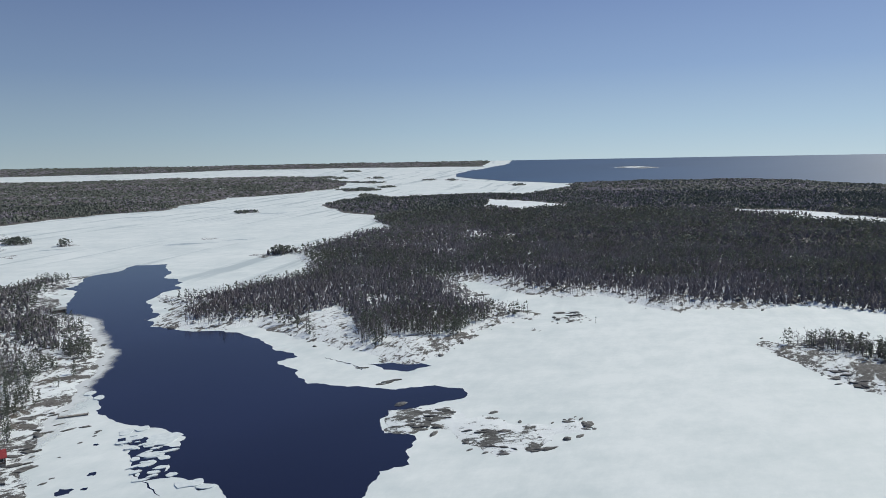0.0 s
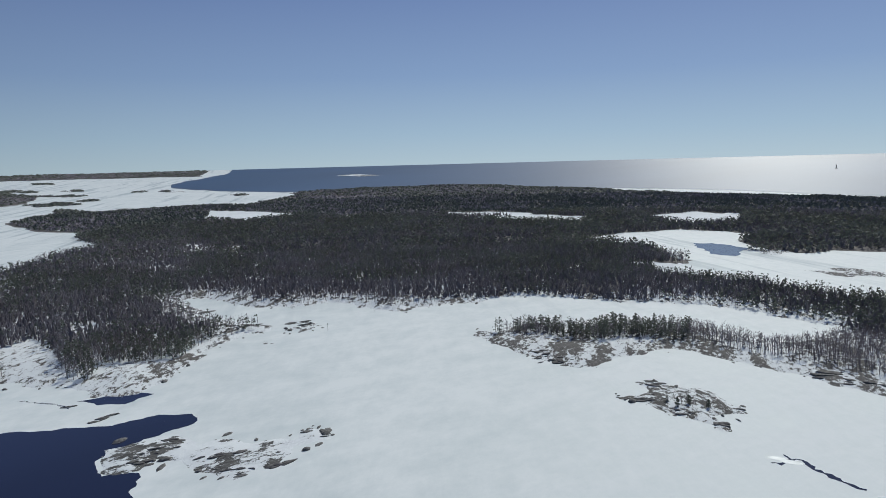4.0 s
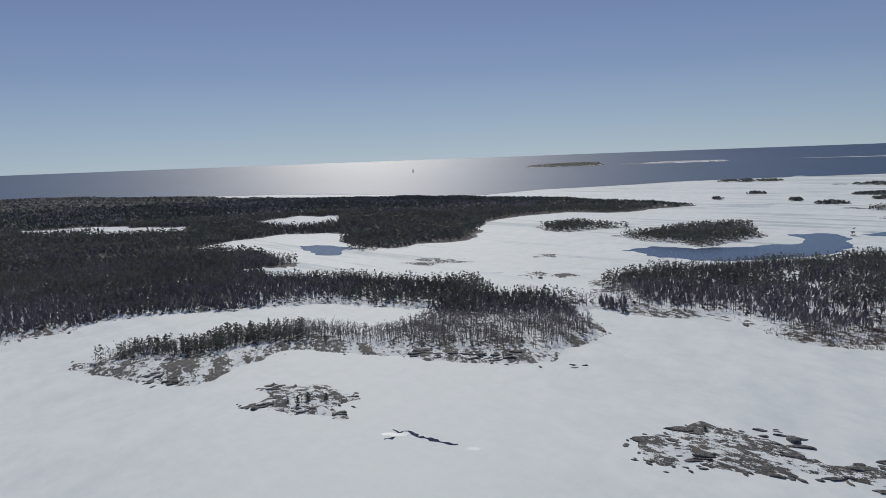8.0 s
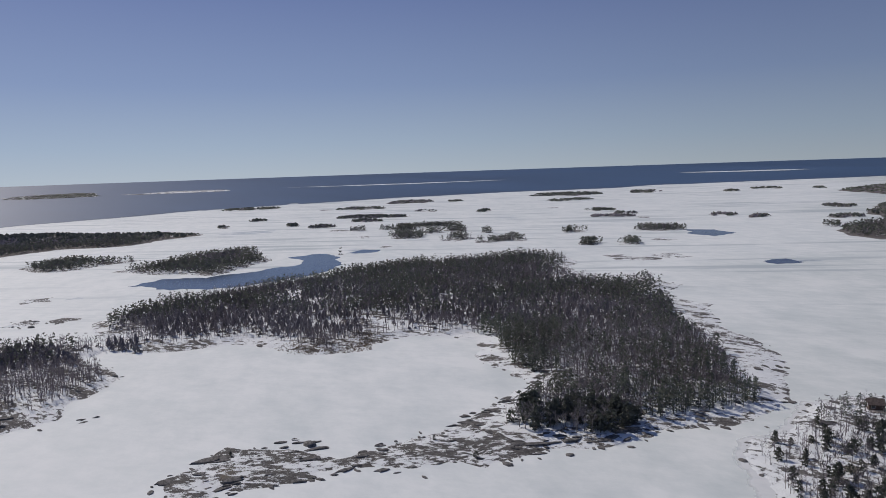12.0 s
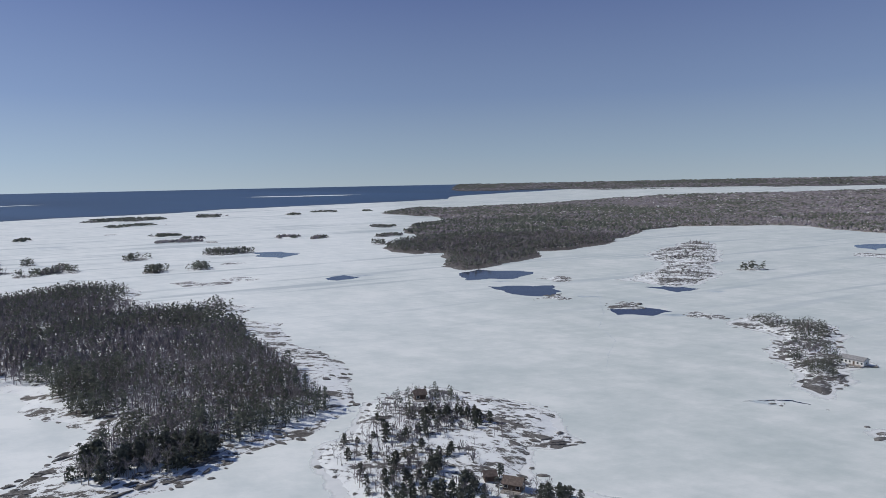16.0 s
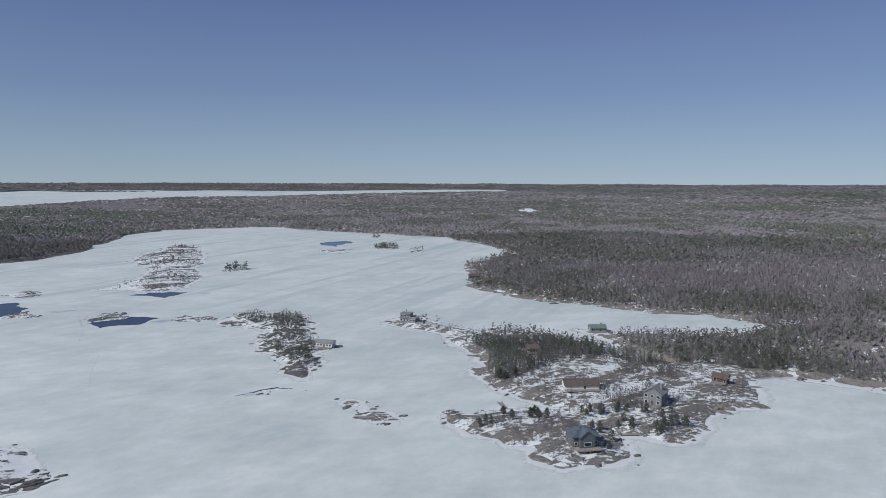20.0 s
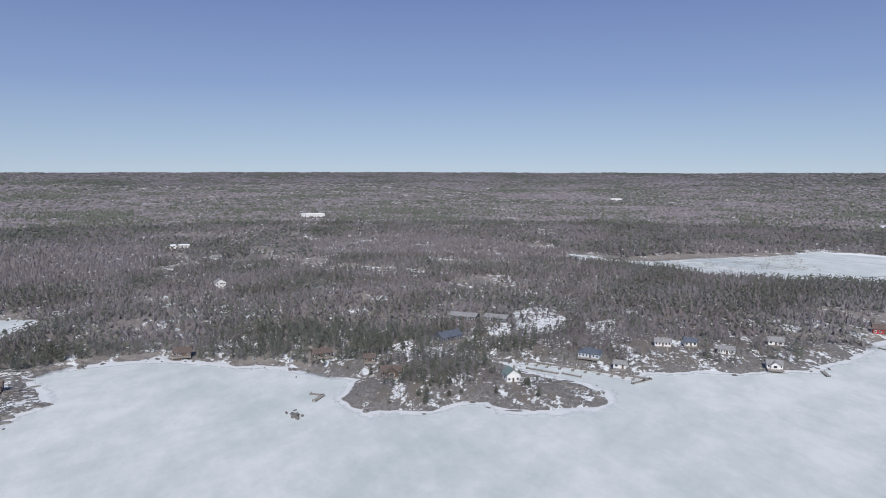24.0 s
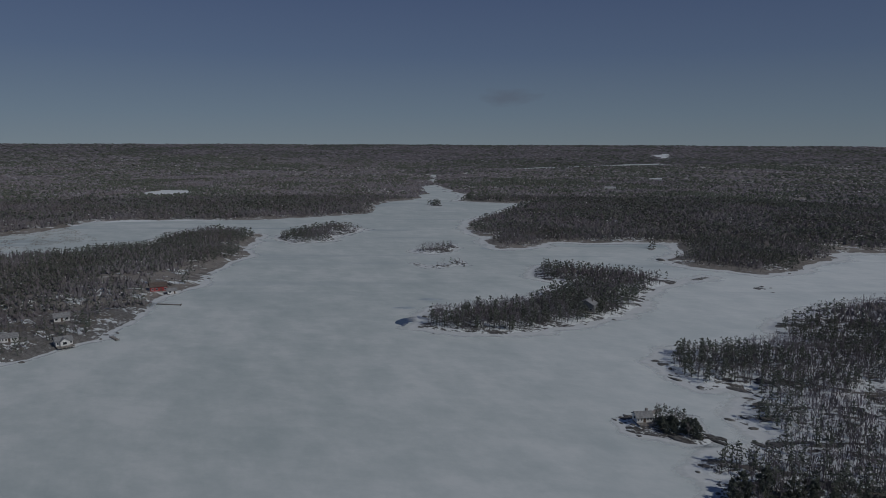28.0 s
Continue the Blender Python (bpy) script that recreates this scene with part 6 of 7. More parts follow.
house("cabin", "brown cabin on the bare shore rock", -82, -368, -12, 7.2, 6, 2.9, 1.7, BROWN_WALL, BROWN_ROOF, "brown shingles", panes=3, category="cabin")
house("shore_house", "house with a green metal roof by the channel", -25, -490, 16, 11, 7, 3.0, 1.9, GREY_WALL, GREEN_ROOF, "pale green metal roof", panes=4)
house("boathouse", "long white boathouse at the island's dock", 148, -411, -26, 12.5, 6, 3.4, 1.3, WHITE_WALL, GREY_ROOF, "snowy grey roof", panes=6, chimney=False, category="boathouse")
for x, y, w in ((94, -738, 12), (72, -690, 11)):
    house("cabin", "dark brown cabin on the far shore", x, y, 8, w, 8, 3.2, 2.0, BROWN_WALL, BROWN_ROOF, "brown shingles", panes=3, category="cabin")
house("white_house", "white two storey house in the woods", -284, -527, 10, 8.5, 8, 5.6, 2.6, WHITE_WALL, GREY_ROOF, "grey shingles", ridge_x=False, storeys=2, panes=3, deck=False)
house("white_house", "white house in a clearing of the woods", -368, -688, -14, 11, 8, 4.4, 2.4, WHITE_WALL, GREY_ROOF, "grey shingles", panes=4, deck=False)
house("school_building", "long white flat building far in the woods", -838, -1164, 4, 46, 22, 7, 1.2, WHITE_WALL, SNOW_ROOF, "snow covered roof", hip=True, storeys=2, panes=9, deck=False, chimney=False, category="building")
house("white_cottage", "white gabled cottage on the bare rock point", -261, -202, 20, 6.4, 7, 4.1, 2.3, WHITE_WALL, GREEN_ROOF, "grey green shingles", ridge_x=False, storeys=2, panes=3, deck=False)
house("brown_house", "brown house with two gables above the rocks", -228, -253, 6, 10.5, 7.5, 2.9, 2.1, BROWN_WALL, BROWN_ROOF, "brown shingles", cross=5.0, panes=5)
house("cabin", "small brown cabin beside the big brown house", -235, -278, 4, 6, 5.2, 2.8, 1.6, BROWN_WALL, BROWN_ROOF, "brown shingles", panes=3, category="cabin", chimney=False)
house("brown_house", "brown house with a wide deck on the shore rocks", -224, -306, 12, 10, 7, 2.9, 1.9, BROWN_WALL, BROWN_ROOF, "brown shingles", panes=5)
house("brown_house", "dark brown house at the edge of the woods", -174, -368, -6, 9.5, 7, 2.9, 1.9, BROWN_WALL, BROWN_ROOF, "brown shingles", panes=4)
house("lodge_hall", "hall with a dark slate roof among pines", -297, -278, 38, 15, 9, 3.0, 2.4, SLATE_WALL, SLATE_ROOF, "dark slate shingles", panes=5, chimney=False, deck=False)
house("long_lodge", "long slate grey lodge with two low wings", -343, -306, -20, 19, 9, 3.3, 1.7, SLATE_WALL, GREY_ROOF, "pale blue grey metal roof", storeys=1, panes=8, deck=False, chimney=False, category="lodge")
house("long_lodge", "lower wing of the long slate grey lodge", -356, -288, -20, 16, 9, 2.9, 1.6, SLATE_WALL, GREY_ROOF, "pale blue grey metal roof", panes=7, deck=False, chimney=False, category="lodge")
house("marina_house", "pale blue house with a dark slate roof by the docks", -327, -198, -14, 11.5, 8, 3.2, 2.3, BLUE_WALL, SLATE_ROOF, "dark slate shingles", hip=True, panes=6)
house("boat_shed", "small white shed by the docks", -321, -176, -10, 6.5, 5, 2.8, 1.4, WHITE_WALL, GREY_ROOF, "grey shingles", panes=2, deck=False, chimney=False, category="shed")
house("white_house", "long white house above the shore", -371, -177, 6, 9, 6, 2.8, 1.7, WHITE_WALL, GREY_ROOF, "grey shingles", panes=5, deck=False)
house("white_house", "white house with a dark slate roof above the shore", -383, -166, 12, 7.0, 6, 2.9, 1.8, WHITE_WALL, SLATE_ROOF, "dark slate shingles", panes=3, storeys=2)
house("white_house", "white house with a row of shore windows", -384, -145, -8, 8.5, 6, 3.0, 1.5, WHITE_WALL, GREY_ROOF, "grey shingles", panes=6, storeys=2, deck=False)
house("porch_house", "white house with a pale blue porch on the shore rock", -379, -118, 10, 7.8, 6, 2.9, 1.7, WHITE_WALL, GREY_ROOF, "pale grey shingles", panes=5, cross=4.0)
house("white_house", "white cottage under the trees", -422, -131, 0, 8, 6, 3.0, 1.8, WHITE_WALL, GREY_ROOF, "grey shingles", panes=3, deck=False)
house("red_house", "dark red house at the end of the shore", -507, -94, 8, 11, 7, 3.6, 2.4, RED_WALL, BROWN_ROOF, "dark red brown shingles", panes=4, deck=False)
house("boat_shed", "white boat shed beside the red house", -500, -84, 8, 6, 5, 2.7, 1.4, WHITE_WALL, GREY_ROOF, "grey shingles", panes=2, deck=False, chimney=False, category="shed")
house("islet_cottage", "white cottage with a grey roof on a rocky islet", -226, 127, 24, 6.0, 4.5, 2.6, 1.4, WHITE_WALL, GREY_ROOF, "weathered grey shingles", panes=5, deck=True)
house("island_house", "dark gabled house among pines on the island", -388, 177, -16, 10, 8, 4.8, 2.6, GREY_WALL, GREY_ROOF, "grey shingles", ridge_x=False, storeys=2, panes=3)
house("cabin", "small dark cabin on the rocky island", 259, -193, 14, 5.5, 5, 2.9, 1.7, BROWN_WALL, BROWN_ROOF, "brown shingles", panes=2, category="cabin", chimney=False)
house("cabin", "brown cabin near the island's landing", 161, -159, -18, 6.5, 5, 2.8, 1.6, BROWN_WALL, BROWN_ROOF, "brown shingles", panes=3, category="cabin")
house("shed", "small brown shed among the pines", 171, -157, 12, 4, 3.5, 2.4, 1.2, BROWN_WALL, BROWN_ROOF, "brown shingles", panes=2, deck=False, chimney=False, category="shed")
house("boat_shed", "dark low boat shed at the open water", -279, 489, 16, 9, 6, 2.6, 0.9, BROWN_WALL, GREY_ROOF, "grey roof", panes=3, deck=False, chimney=False, category="shed")
house("cabin", "cabin with a red roof among the trees", -160, 232, 0, 7, 6, 2.8, 1.8, BROWN_WALL, RED_WALL, "bright red metal roof", panes=3, category="cabin", deck=False)
for x, y, w in ((-1932, -1091, 34), (-1645, 928, 30), (-1376, 670, 24), (-394, -828, 22)):
    house("far_building", "white flat building far off in the woods", x, y, 0, w, w * 0.5, 6, 1.0, WHITE_WALL, SNOW_ROOF, "snow covered roof", hip=True, storeys=1, panes=5, deck=False, chimney=False, category="building")


def lookout():
    root = tagged(new("lookout_house"), "grey two tier house with flat roofs on the rock tip", "house", "houses round the bay")
    root.matrix_basis = facing(111, -492, -20)
    boxed("lower_storey", root, GREY_WALL, -6, 6, -4, 4, -1.5, 3.0)
    boxed("flat_roof", root, GREY_ROOF, -6.5, 6.5, -4.5, 4.5, 3.0, 3.35, bevel=0.05)
    boxed("upper_storey", root, GREY_WALL, -6, 1.5, -3, 3.4, 3.35, 6.0)
    boxed("flat_roof", root, GREY_ROOF, -6.5, 2.0, -3.5, 3.9, 6.0, 6.35, bevel=0.05)
    for k in range(5):
        window(root, -4.8 + 2.4 * k, -4, 0.9, 1.7, 1.4)
    for k in range(3):
        window(root, -4.8 + 2.4 * k, -3, 4.0, 1.7, 1.4)
    boxed("terrace_rail", root, PLANK, 1.6, 6.4, -4.45, -4.35, 3.35, 4.3)


lookout()

# ---- dirt road ----
ROAD = material_plain("gravel_road", (0.20, 0.17, 0.135), (0.33, 0.285, 0.235), 0.8, 0.9)


def road(line, wide):
    verts, faces = [], []
    for k in range(len(line) * 4 - 3):
        i, f = min(k // 4, len(line) - 2), (k - min(k // 4, len(line) - 2) * 4) / 4
        p, q = Vector(line[i]), Vector(line[i + 1])
        c, d = p.lerp(q, f), (q - p).normalized()
        for s in (-1, 0, 1):
            x, y = c.x - d.y * s * wide / 2, c.y + d.x * s * wide / 2
            verts.append((x, y, land_top(x, y) + 0.12))
    for k in range(len(verts) // 3 - 1):
        for s in (0, 1):
            a = k * 3 + s
            faces.append((a, a + 3, a + 4, a + 1))
    tagged(new("road", mesh_from("road", verts, faces, ROAD)), "narrow brown gravel road between the trees", "road", kind="structure")


road(DIRT_ROAD, 5.0)

# ---- docks ----


def dock(x, y, turn, length, width, label, posts=4):
    """A plank dock on posts frozen into the ice; turn: heading of its length."""
    root = tagged(new("dock"), label, "dock", "docks in the ice")
    root.matrix_basis = pose(x, y, 0, 0, 0, -turn)
    boxed("beam", root, PLANK, -width / 2 + 0.1, -width / 2 + 0.3, -length / 2, length / 2, 0.3, 0.5)
    boxed("beam", root, PLANK, width / 2 - 0.3, width / 2 - 0.1, -length / 2, length / 2, 0.3, 0.5)
    n = max(int(length / 2.2), 2)
    for k in range(n):
        a = -length / 2 + length * k / n
        boxed("deck_section", root, PLANK, -width / 2, width / 2, a + 0.03, a + length / n - 0.03, 0.5, 0.62)
    for k in range(posts):
        a = -length / 2 + 0.3 + (length - 0.6) * k / max(posts - 1, 1)
        for s in (-1, 1):
            boxed("post", root, BARK, s * width / 2 - 0.1, s * width / 2 + 0.1, a - 0.1, a + 0.1, -0.4, 1.1)
    return root


def dock_between(a, b, width, label):
    (ax, ay), (bx, by) = a, b
    dock((ax + bx) / 2, (ay + by) / 2, math.degrees(math.atan2(bx - ax, by - ay)), math.hypot(bx - ax, by - ay), width, label, max(int(math.hypot(bx - ax, by - ay) / 6), 2))


MARINA = [(-299, -228), (-303, -212), (-309, -192), (-314, -172), (-317, -157)]
for a, b in zip(MARINA, MARINA[1:]):
    dock_between(a, b, 2.0, "long weathered marina walkway frozen into the ice")
for k in range(12):
    s = (k + 0.5) / 12 * 4
    i, f = int(s), s - int(s)
    x, y = [p * (1 - f) + q * f for p, q in zip(MARINA[i], MARINA[i + 1])]
    dock(x + 3.6, y + 1.2, 72, 5.5, 1.1, "short finger dock of the marina", 2)
dock_between((-318, -157), (-304, -160), 1.4, "end dock of the marina")
dock_between((-290, -214), (-293, -196), 1.6, "floating dock along the bare point")
dock_between((-295, -195), (-296, -184), 1.2, "thin floating dock along the bare point")
dock_between((-188, -256), (-180, -252), 2.0, "small dock standing alone in the ice")
dock_between((-188, -256), (-185, -262), 1.5, "side arm of the lone dock")
dock_between((25, -311), (28, -319), 2.2, "short plank dock at the rock cove")
dock_between((-25, -286), (-34, -288), 1.6, "square dock with an open middle")
dock_between((-24, -293), (-33, -295), 1.6, "far side of the square dock")
dock_between((-25, -286), (-24, -293), 1.6, "side of the square dock")
dock_between((-34, -288), (-33, -295), 1.6, "side of the square dock")
dock_between((150, -404), (137, -413), 2.2, "dock in front of the white boathouse")
dock_between((-392, -98), (-384, -93), 1.8, "small dock at the shore rock")
dock_between((-468, -88), (-462, -72), 1.6, "dock reaching out from the shore")
dock_between((-163, 278), (-152, 282), 1.6, "snowy dock along the ice shelf")
dock_between((-233, 134), (-236, 140), 2.0, "small dock behind the islet cottage")

# ---- marks ----


def marker_post(x, y, height, label):
    root = tagged(new("channel_marker"), label, "marker")
    root.matrix_basis = pose(x, y, float(ground_z(math.hypot(x, y))))
    bm = bmesh.new()
    stem(bm, [((0, 0, -0.3), 0.12), ((0, 0, height), 0.09)], 8)
    part("post", bm, PLANK, root)
    boxed("board", root, WHITE_WALL, -0.4, 0.4, -0.13, -0.09, height - 1.0, height - 0.2, label="small white day board")


marker_post(96, 427, 4.5, "thin channel marker post standing in the ice")
light_root = tagged(new("lighthouse"), "slim dark lighthouse standing in the far water", "lighthouse")
light_root.matrix_basis = pose(2711, 2100, float(ground_z(3429)))
for name, points, material in (("base", [((0, 0, -2), 6.0), ((0, 0, 2), 5.5)], STONE_BASE), ("tower", [((0, 0, 2), 2.6), ((0, 0, 13), 1.8)], GREY_WALL), ("lantern", [((0, 0, 13), 2.1), ((0, 0, 15.5), 2.0), ((0, 0, 17), 0.3)], BROWN_WALL)):
    bm = bmesh.new()
    stem(bm, points, 10)
    part(name, bm, material, light_root)

# ---- broken ice and boulders ----
FLOE_ICE = material_plain("floe_ice", (0.56, 0.61, 0.62), (0.69, 0.73, 0.73), 0.5, 0.7)


def floe(x, y, rx, ry, turn, rng, lift):
    bm = bmesh.new()
    n = 11
    ring = [(rx * math.cos(6.283 * k / n) * rng.uniform(0.75, 1.15), ry * math.sin(6.283 * k / n) * rng.uniform(0.75, 1.15)) for k in range(n)]
    top = [bm.verts.new((a, b, 0.16)) for a, b in ring]
    low = [bm.verts.new((a * 1.03, b * 1.03, -0.2)) for a, b in ring]
    bm.faces.new(top)
    for k in range(n):
        bm.faces.new((low[k], low[(k + 1) % n], top[(k + 1) % n], top[k]))
    me = bpy.data.meshes.new("ice_floe")
    bm.to_mesh(me)
    bm.free()
    me.materials.append(FLOE_ICE)
    ob = new("ice_floe", me)
    ob.matrix_basis = pose(x, y, lift, 0, 0, turn)
    tagged(ob, "loose white ice floe on the dark water", "ice floe", "ice floes at the shelf edge")


FLOES = [(-127, 262, 2.5), (-121, 256, 3.4), (-112, 248, 2.1), (-110, 254, 5.3), (-107, 257, 3.9), (-110, 240, 2.1), (-106, 240, 2.8), (-102, 237, 1.8), (-112, 236, 1.8), (-106, 232, 2.2), (-100, 229, 1.5), (-87, 216, 2.9), (-83, 217, 2.5), (-79, 214, 2.0), (-94, 223, 1.7), (-165, 309, 2.4), (-158, 303, 2.3), (-122, 265, 3.0), (-117, 246, 1.7), (-101, 225, 1.5)]
floe_rng = np.random.RandomState(8)
for k, (x, y, size) in enumerate(FLOES):
    floe(x, y, size, size * floe_rng.uniform(0.9, 1.7), floe_rng.uniform(0, 180), floe_rng, 0.03 + 0.008 * k)
FLOE_WATER = [(-127, 255), (-120, 259), (-111, 249), (-103, 246), (-98, 234), (-97, 224), (-94, 221), (-99, 220), (-103, 219), (-110, 228), (-117, 241)]
sheet("floe_water", FLOE_WATER, 0.05, LEAD_WATER, "dark water between broken floes", 3, 0.15)
pool = np.array(FLOE_WATER, float)
for k in range(60):
    x, y = floe_rng.uniform(pool.min(0), pool.max(0))
    if inside(np.array([x]), np.array([y]), FLOE_WATER)[0]:
        size = floe_rng.uniform(0.5, 1.7)
        floe(x, y, size * floe_rng.uniform(1.2, 3.0), size * 0.8, 27 + floe_rng.normal() * 15, floe_rng, 0.07 + 0.006 * k)


def blot(x, y, half, turn, rng):
    """An uneven round outline, longer across the view."""
    out = math.atan2(x, y)
    along, across = Vector((math.cos(out), -math.sin(out))), Vector((math.sin(out), math.cos(out)))
    ring = []
    for j in range(14):
        a, w = j * math.pi / 7, rng.uniform(0.65, 1.2)
        p = along * math.cos(a + turn * 0.3) * half * w + across * (math.sin(a) * half * (0.75 if turn else 0.95) * w + turn * math.cos(a) * half * 0.7)
        ring.append((x + p.x, y + p.y))
    return ring


for x, y, half, turn in [(-122, 225, 1.6, 0), (-125, 212, 2.8, 0), (-119, 214, 1.2, 0), (-80, 213, 1.7, 0), (-133, 250, 1.1, 0)]:
    sheet("melt_hole", blot(x, y, half, turn, floe_rng), 0.036, LEAD_WATER, "small dark melt hole in the ice shelf", 2, 0.15)


# one shield rock in two tones: backlit shade in this colour, sunlit in the next
BACKLIT_STONE = material_plain("backlit_slab_stone", (0.055, 0.053, 0.051), (0.18, 0.175, 0.168), 0.9, 0.9, 0.2, 0.6, (1, 2.2, 1), 70)
SUNLIT_STONE = material_plain("sunlit_pale_stone", (0.085, 0.081, 0.076), (0.26, 0.25, 0.236), 0.8, 0.9, 0.2, 0.6, (1, 2.0, 1), 50)


def ledge_shape(rng):
    """A flat angular ledge of shield rock, about 2 m across, with a split top and a broken rim."""
    n = 8
    outline = [(math.cos(6.283 * (k + rng.uniform(-0.3, 0.3)) / n) * rng.uniform(0.65, 1.15), math.sin(6.283 * (k + rng.uniform(-0.3, 0.3)) / n) * rng.uniform(0.6, 1.1)) for k in range(n)]
    tilt = rng.uniform(-0.12, 0.12, 2)
    verts, quads = [], []
    for scale, h in ((1.08, -0.7), (1.0, 0.10), (0.9, 0.24), (0.45, 0.30)):
        for px, py in outline:
            verts.append((px * scale * rng.uniform(0.94, 1.06), py * scale * rng.uniform(0.94, 1.06), h * rng.uniform(0.75, 1.25) + px * tilt[0] + py * tilt[1]))
    for r in range(3):
        for k in range(n):
            quads.append((r * n + k, r * n + (k + 1) % n, (r + 1) * n + (k + 1) % n, (r + 1) * n + k))
    top = 3 * n
    quads.extend([(top, top + 1, top + 2, top + 3), (top, top + 3, top + 4, top + 7), (top + 4, top + 5, top + 6, top + 7)])
    return np.array(verts), np.array(quads)


slab_rng = np.random.RandomState(9)
LEDGES = [ledge_shape(slab_rng) for _ in range(12)]


def ledges(name, spots, strike, material, label, kind, rng):
    """Ledges at (x, y, half width) that lie along the grain of the rock, as one outcrop."""
    verts, quads, start = [], [], 0
    for x, y, half in spots:
        v, q = LEDGES[rng.randint(len(LEDGES))]
        a = radians(strike + rng.normal() * 12)
        v = v * np.array([half * rng.uniform(1.0, 1.9), half * rng.uniform(0.5, 0.9), min(half, 1.6) * rng.uniform(0.55, 1.1)])
        base = max(land_top(x, y), 0.0) - 0.05
        verts.append(np.stack([v[:, 0] * math.cos(a) - v[:, 1] * math.sin(a) + x, v[:, 0] * math.sin(a) + v[:, 1] * math.cos(a) + y, v[:, 2] + base], 1))
        quads.append(q + start)
        start += len(v)
    if verts:
        tagged(new(name, mesh_from(name, np.concatenate(verts), np.concatenate(quads), material, False)), label, "rock", "flat rocks in the ice", kind)


SLABS_WEST = [(-201, 317, 7.0, 0), (-159, 262, 3.5, 0), (-152, 265, 3.0, 1), (-140, 260, 3.4, 0), (-146, 268, 3.1, 0), (-140, 252, 1.5, 0), (-159, 271, 2.4, 1), (-134, 222, 1.4, 0), (-135, 218, 1.9, 1), (-143, 215, 3.4, 0), (-167, 282, 3.2, 0), (-180, 308, 5.4, 1), (-191, 325, 4.8, 0), (-203, 355, 6.2, 0), (-237, 388, 6.8, 0), (-188, 352, 2.8, 1)]
SLABS_NORTH = [(-141, 239, 1.1, 0), (-150, 234, 2.5, 0), (-31, 315, 3.2, 0), (-24, 319, 4.9, 1), (-43, 341, 3.5, 1), (-1, 272, 7.0, 0), (-14, 264, 5.7, 0), (8, 256, 2.6, 0), (18, 256, 5.3, 1), (16, 242, 3.3, 0), (22, 237, 3.7, 0), (34, 242, 8.1, 1), (49, 264, 3.1, 0), (55, 258, 3.3, 1), (82, 460, 7.6, 0), (86, 452, 5.6, 0)]
SLABS_EAST = [(190, 234, 7.8, 0), (193, 216, 5.0, 0), (198, 199, 4.6, 0), (205, 250, 6.2, 0), (218, 207, 2.6, 0), (287, 213, 10.3, 0), (296, 194, 8.6, 0), (300, 176, 8.4, 0), (306, 140, 4.4, 0), (184, 316, 7.7, 0), (189, 298, 6.0, 0), (180, -198, 5.4, 0), (184, -201, 6.3, 0), (200, -204, 4.5, 0), (216, -206, 4.3, 0), (238, 80, 5.3, 0), (233, 63, 6.1, 0), (266, 44, 4.4, 0), (264, 35, 3.2, 0)]
for x, y, half, turn in SLABS_WEST + SLABS_NORTH + SLABS_EAST:
    # wide outcrops are broken into several ledges
    lie = -math.degrees(math.atan2(x, y)) + (18 if turn else 4)
    spots = [(x, y, half * 0.6)]
    for k in range(int(half * 0.9) + 1 if half > 3.2 else 0):
        a, q = slab_rng.uniform(0, 6.283), math.sqrt(slab_rng.rand()) * half
        spots.append((x + math.cos(a) * q, y + math.sin(a) * q, slab_rng.uniform(0.7, 0.42 * half)))
    ledges("rock_slab", spots if half <= 3.2 else spots[1:], lie, BACKLIT_STONE, "flat dark shield rock frozen into the snowy ice", "", slab_rng)


def shore_ledges(name, count, reach, far, material, label, strike, seed):
    """Broken ledges along the shore of a land, up to reach metres inland."""
    rng = np.random.RandomState(seed)
    shore = HEIGHTS[name][0]
    lo, hi = shore.min(0), shore.max(0)
    x, y = rng.uniform(lo[0], hi[0], 4000), rng.uniform(lo[1], hi[1], 4000)
    sd = shore_distance(x, y, shore)
    ok = (sd > -2.5) & (sd < reach) & (np.hypot(x, y) < far) & (fbm(x / 12, y / 12, seed, 2) > 0.47)
    for hx, hy, hr in PADS:
        ok &= np.hypot(x - hx, y - hy) > hr * 0.8
    ledges("rock_ledges", [(px, py, rng.gamma(3.0, 0.42) + 0.4) for px, py in list(zip(x[ok], y[ok]))[:count]], strike, material, label, "stuff", rng)


BARE_ROCK = "cracked grey brown shield rock rising out of the snow"
shore_ledges("peninsula", 150, 14, 420, SUNLIT_STONE, BARE_ROCK, -25, 91)
shore_ledges("village_point", 90, 12, 390, SUNLIT_STONE, BARE_ROCK, -60, 92)
shore_ledges("chain_rocks", 14, 6, 420, SUNLIT_STONE, BARE_ROCK, 20, 93)
shore_ledges("cabin_island", 60, 14, 560, BACKLIT_STONE, "dark shield rock at the edge of a snowy island", 20, 94)
shore_ledges("near_island", 60, 16, 400, BACKLIT_STONE, "dark shield rock at the edge of a snowy island", 20, 95)
shore_ledges("rock_shelf", 110, 12, 400, BACKLIT_STONE, "low dark ledge of the long rock shelf", -80, 96)
shore_ledges("big_island", 60, 18, 380, BACKLIT_STONE, "dark shield rock under the island's trees", 30, 97)
shore_ledges("cottage_islet", 24, 6, 400, BACKLIT_STONE, "dark shield rock round the cottage islet", 30, 98)
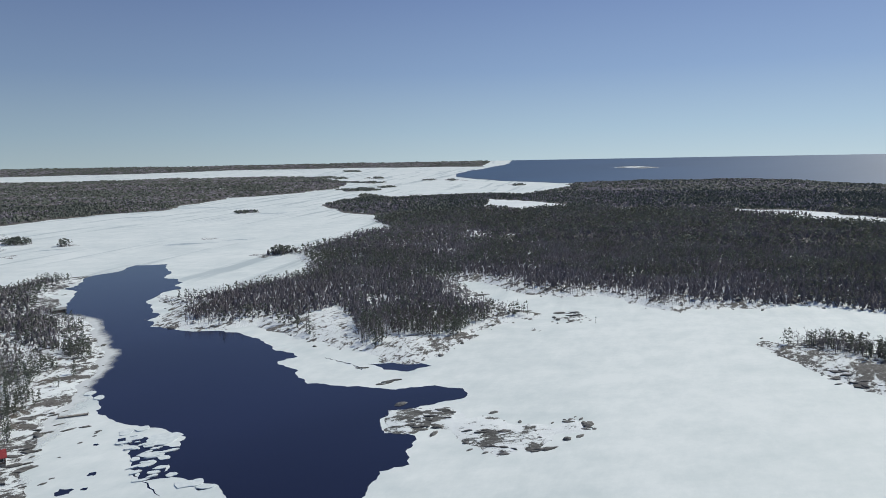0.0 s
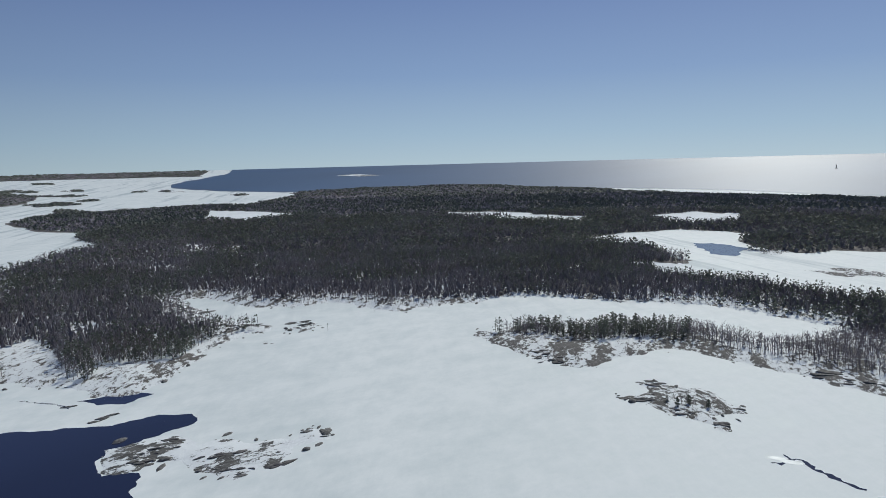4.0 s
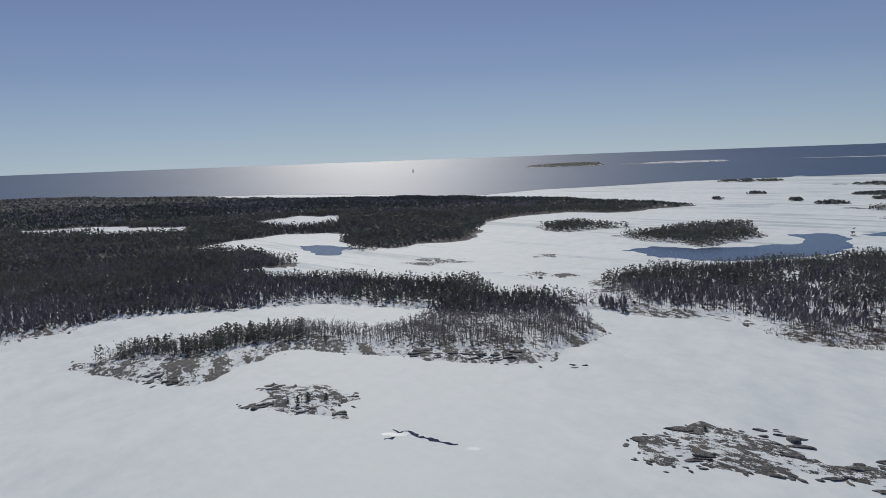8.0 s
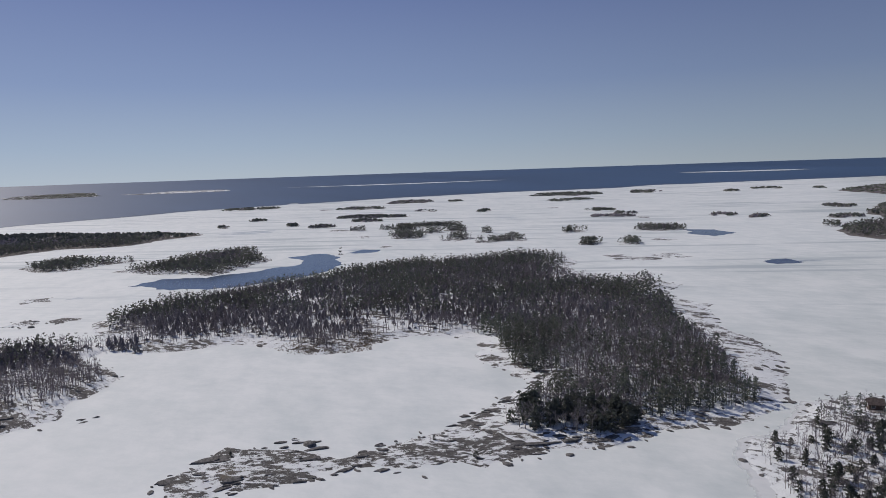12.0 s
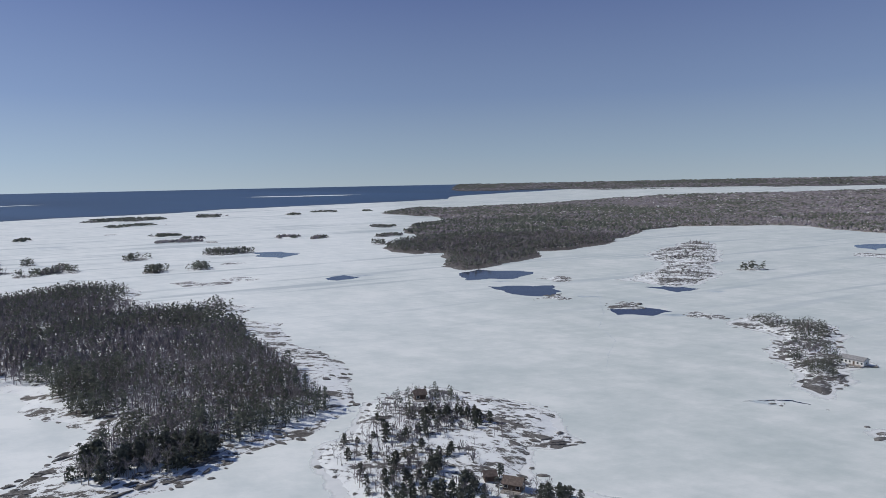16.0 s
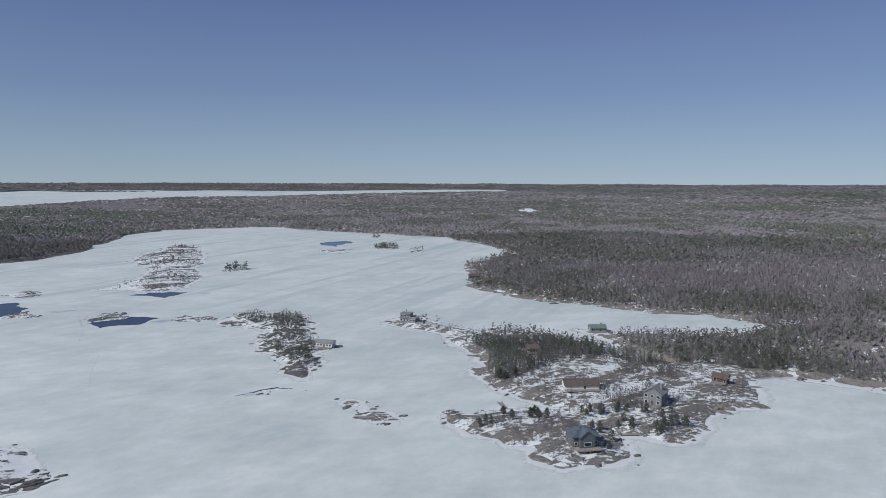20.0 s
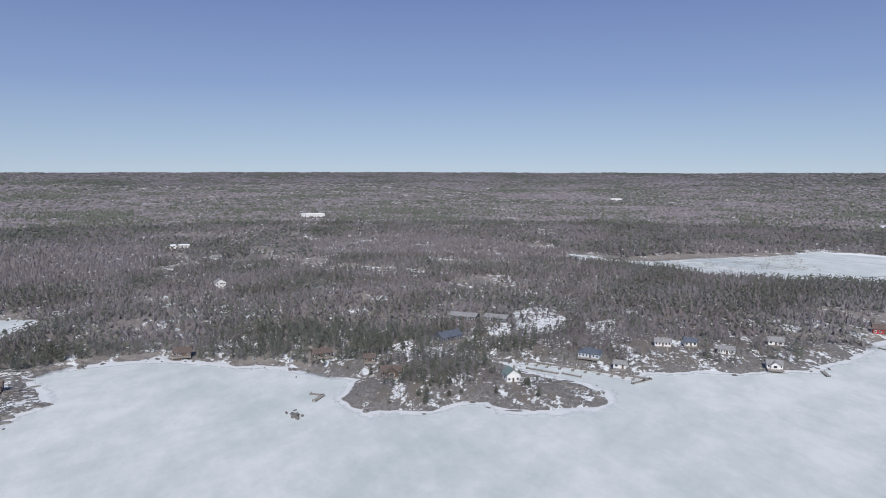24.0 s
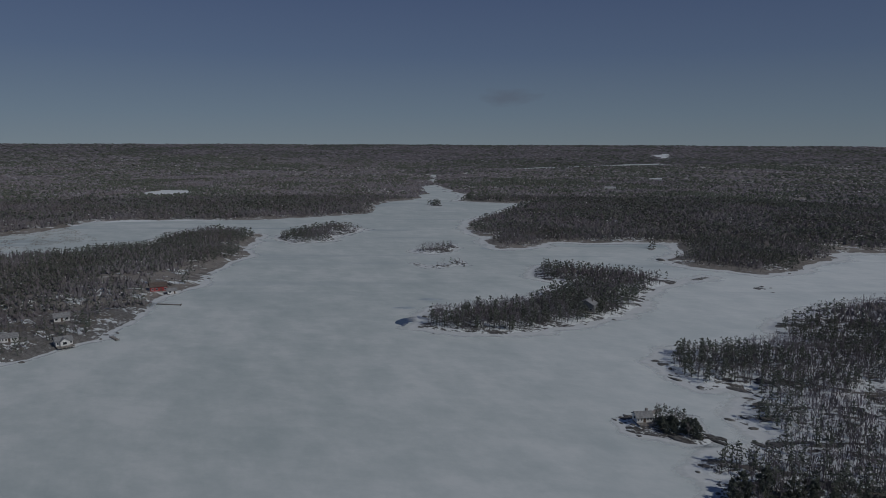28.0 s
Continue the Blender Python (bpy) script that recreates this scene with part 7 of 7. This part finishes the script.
shore_ledges("forest_east", 40, 10, 330, BACKLIT_STONE, "dark shield rock along the wooded shore", 20, 99)
shore_ledges("near_west_point", 60, 14, 420, BACKLIT_STONE, "dark shield rock along the snowy point", 45, 89)


def boulders():
    """Loose rocks along the shores, some frozen into the ice."""
    rng = np.random.RandomState(51)
    verts, faces = [], []
    for name, (shore, high, *_) in HEIGHTS.items():
        r = np.hypot(shore[:, 0], shore[:, 1])
        if r.min() > 620:
            continue
        q = np.roll(shore, -1, 0)
        for (ax, ay), (bx, by) in zip(shore, q):
            if math.hypot(ax, ay) > 650:
                continue
            for _ in range(rng.poisson(math.hypot(bx - ax, by - ay) * (0.16 if high < 1.3 else 0.07))):
                s, off = rng.rand(), rng.normal() * 3.5
                nx, ny = by - ay, ax - bx
                k = max(math.hypot(nx, ny), 1e-6)
                x, y = ax + (bx - ax) * s + nx / k * off, ay + (by - ay) * s + ny / k * off
                size = rng.gamma(2.0, 0.35) + 0.25
                tx, ty, th = size * rng.uniform(0.8, 2.2), size * rng.uniform(0.5, 1.0), size * rng.uniform(0.25, 0.6)
                a = radians(50) + rng.normal() * 0.4
                c, d = math.cos(a), math.sin(a)
                start = len(verts)
                for ring, hh in ((1.0, -0.1), (0.85, 0.6), (0.4, 1.0)):
                    for j in range(6):
                        u = ring * tx * math.cos(j * 1.047) * rng.uniform(0.8, 1.15)
                        v = ring * ty * math.sin(j * 1.047) * rng.uniform(0.8, 1.15)
                        verts.append((x + u * c - v * d, y + u * d + v * c, hh * th))
                for i in range(2):
                    for j in range(6):
                        p, w = start + i * 6, (j + 1) % 6
                        faces.append((p + j, p + w, p + 6 + w, p + 6 + j))
                faces.append((start + 12, start + 13, start + 14, start + 15))
                faces.append((start + 15, start + 16, start + 17, start + 12))
    return mesh_from("boulders", verts, faces, BOULDER, True)


BOULDER = material_plain("boulder_stone", (0.07, 0.068, 0.065), (0.21, 0.205, 0.195), 1.1, 0.9)
tagged(new("boulders", boulders()), "dark loose rocks frozen in along the shores", "rocks", "shore rocks", "stuff")
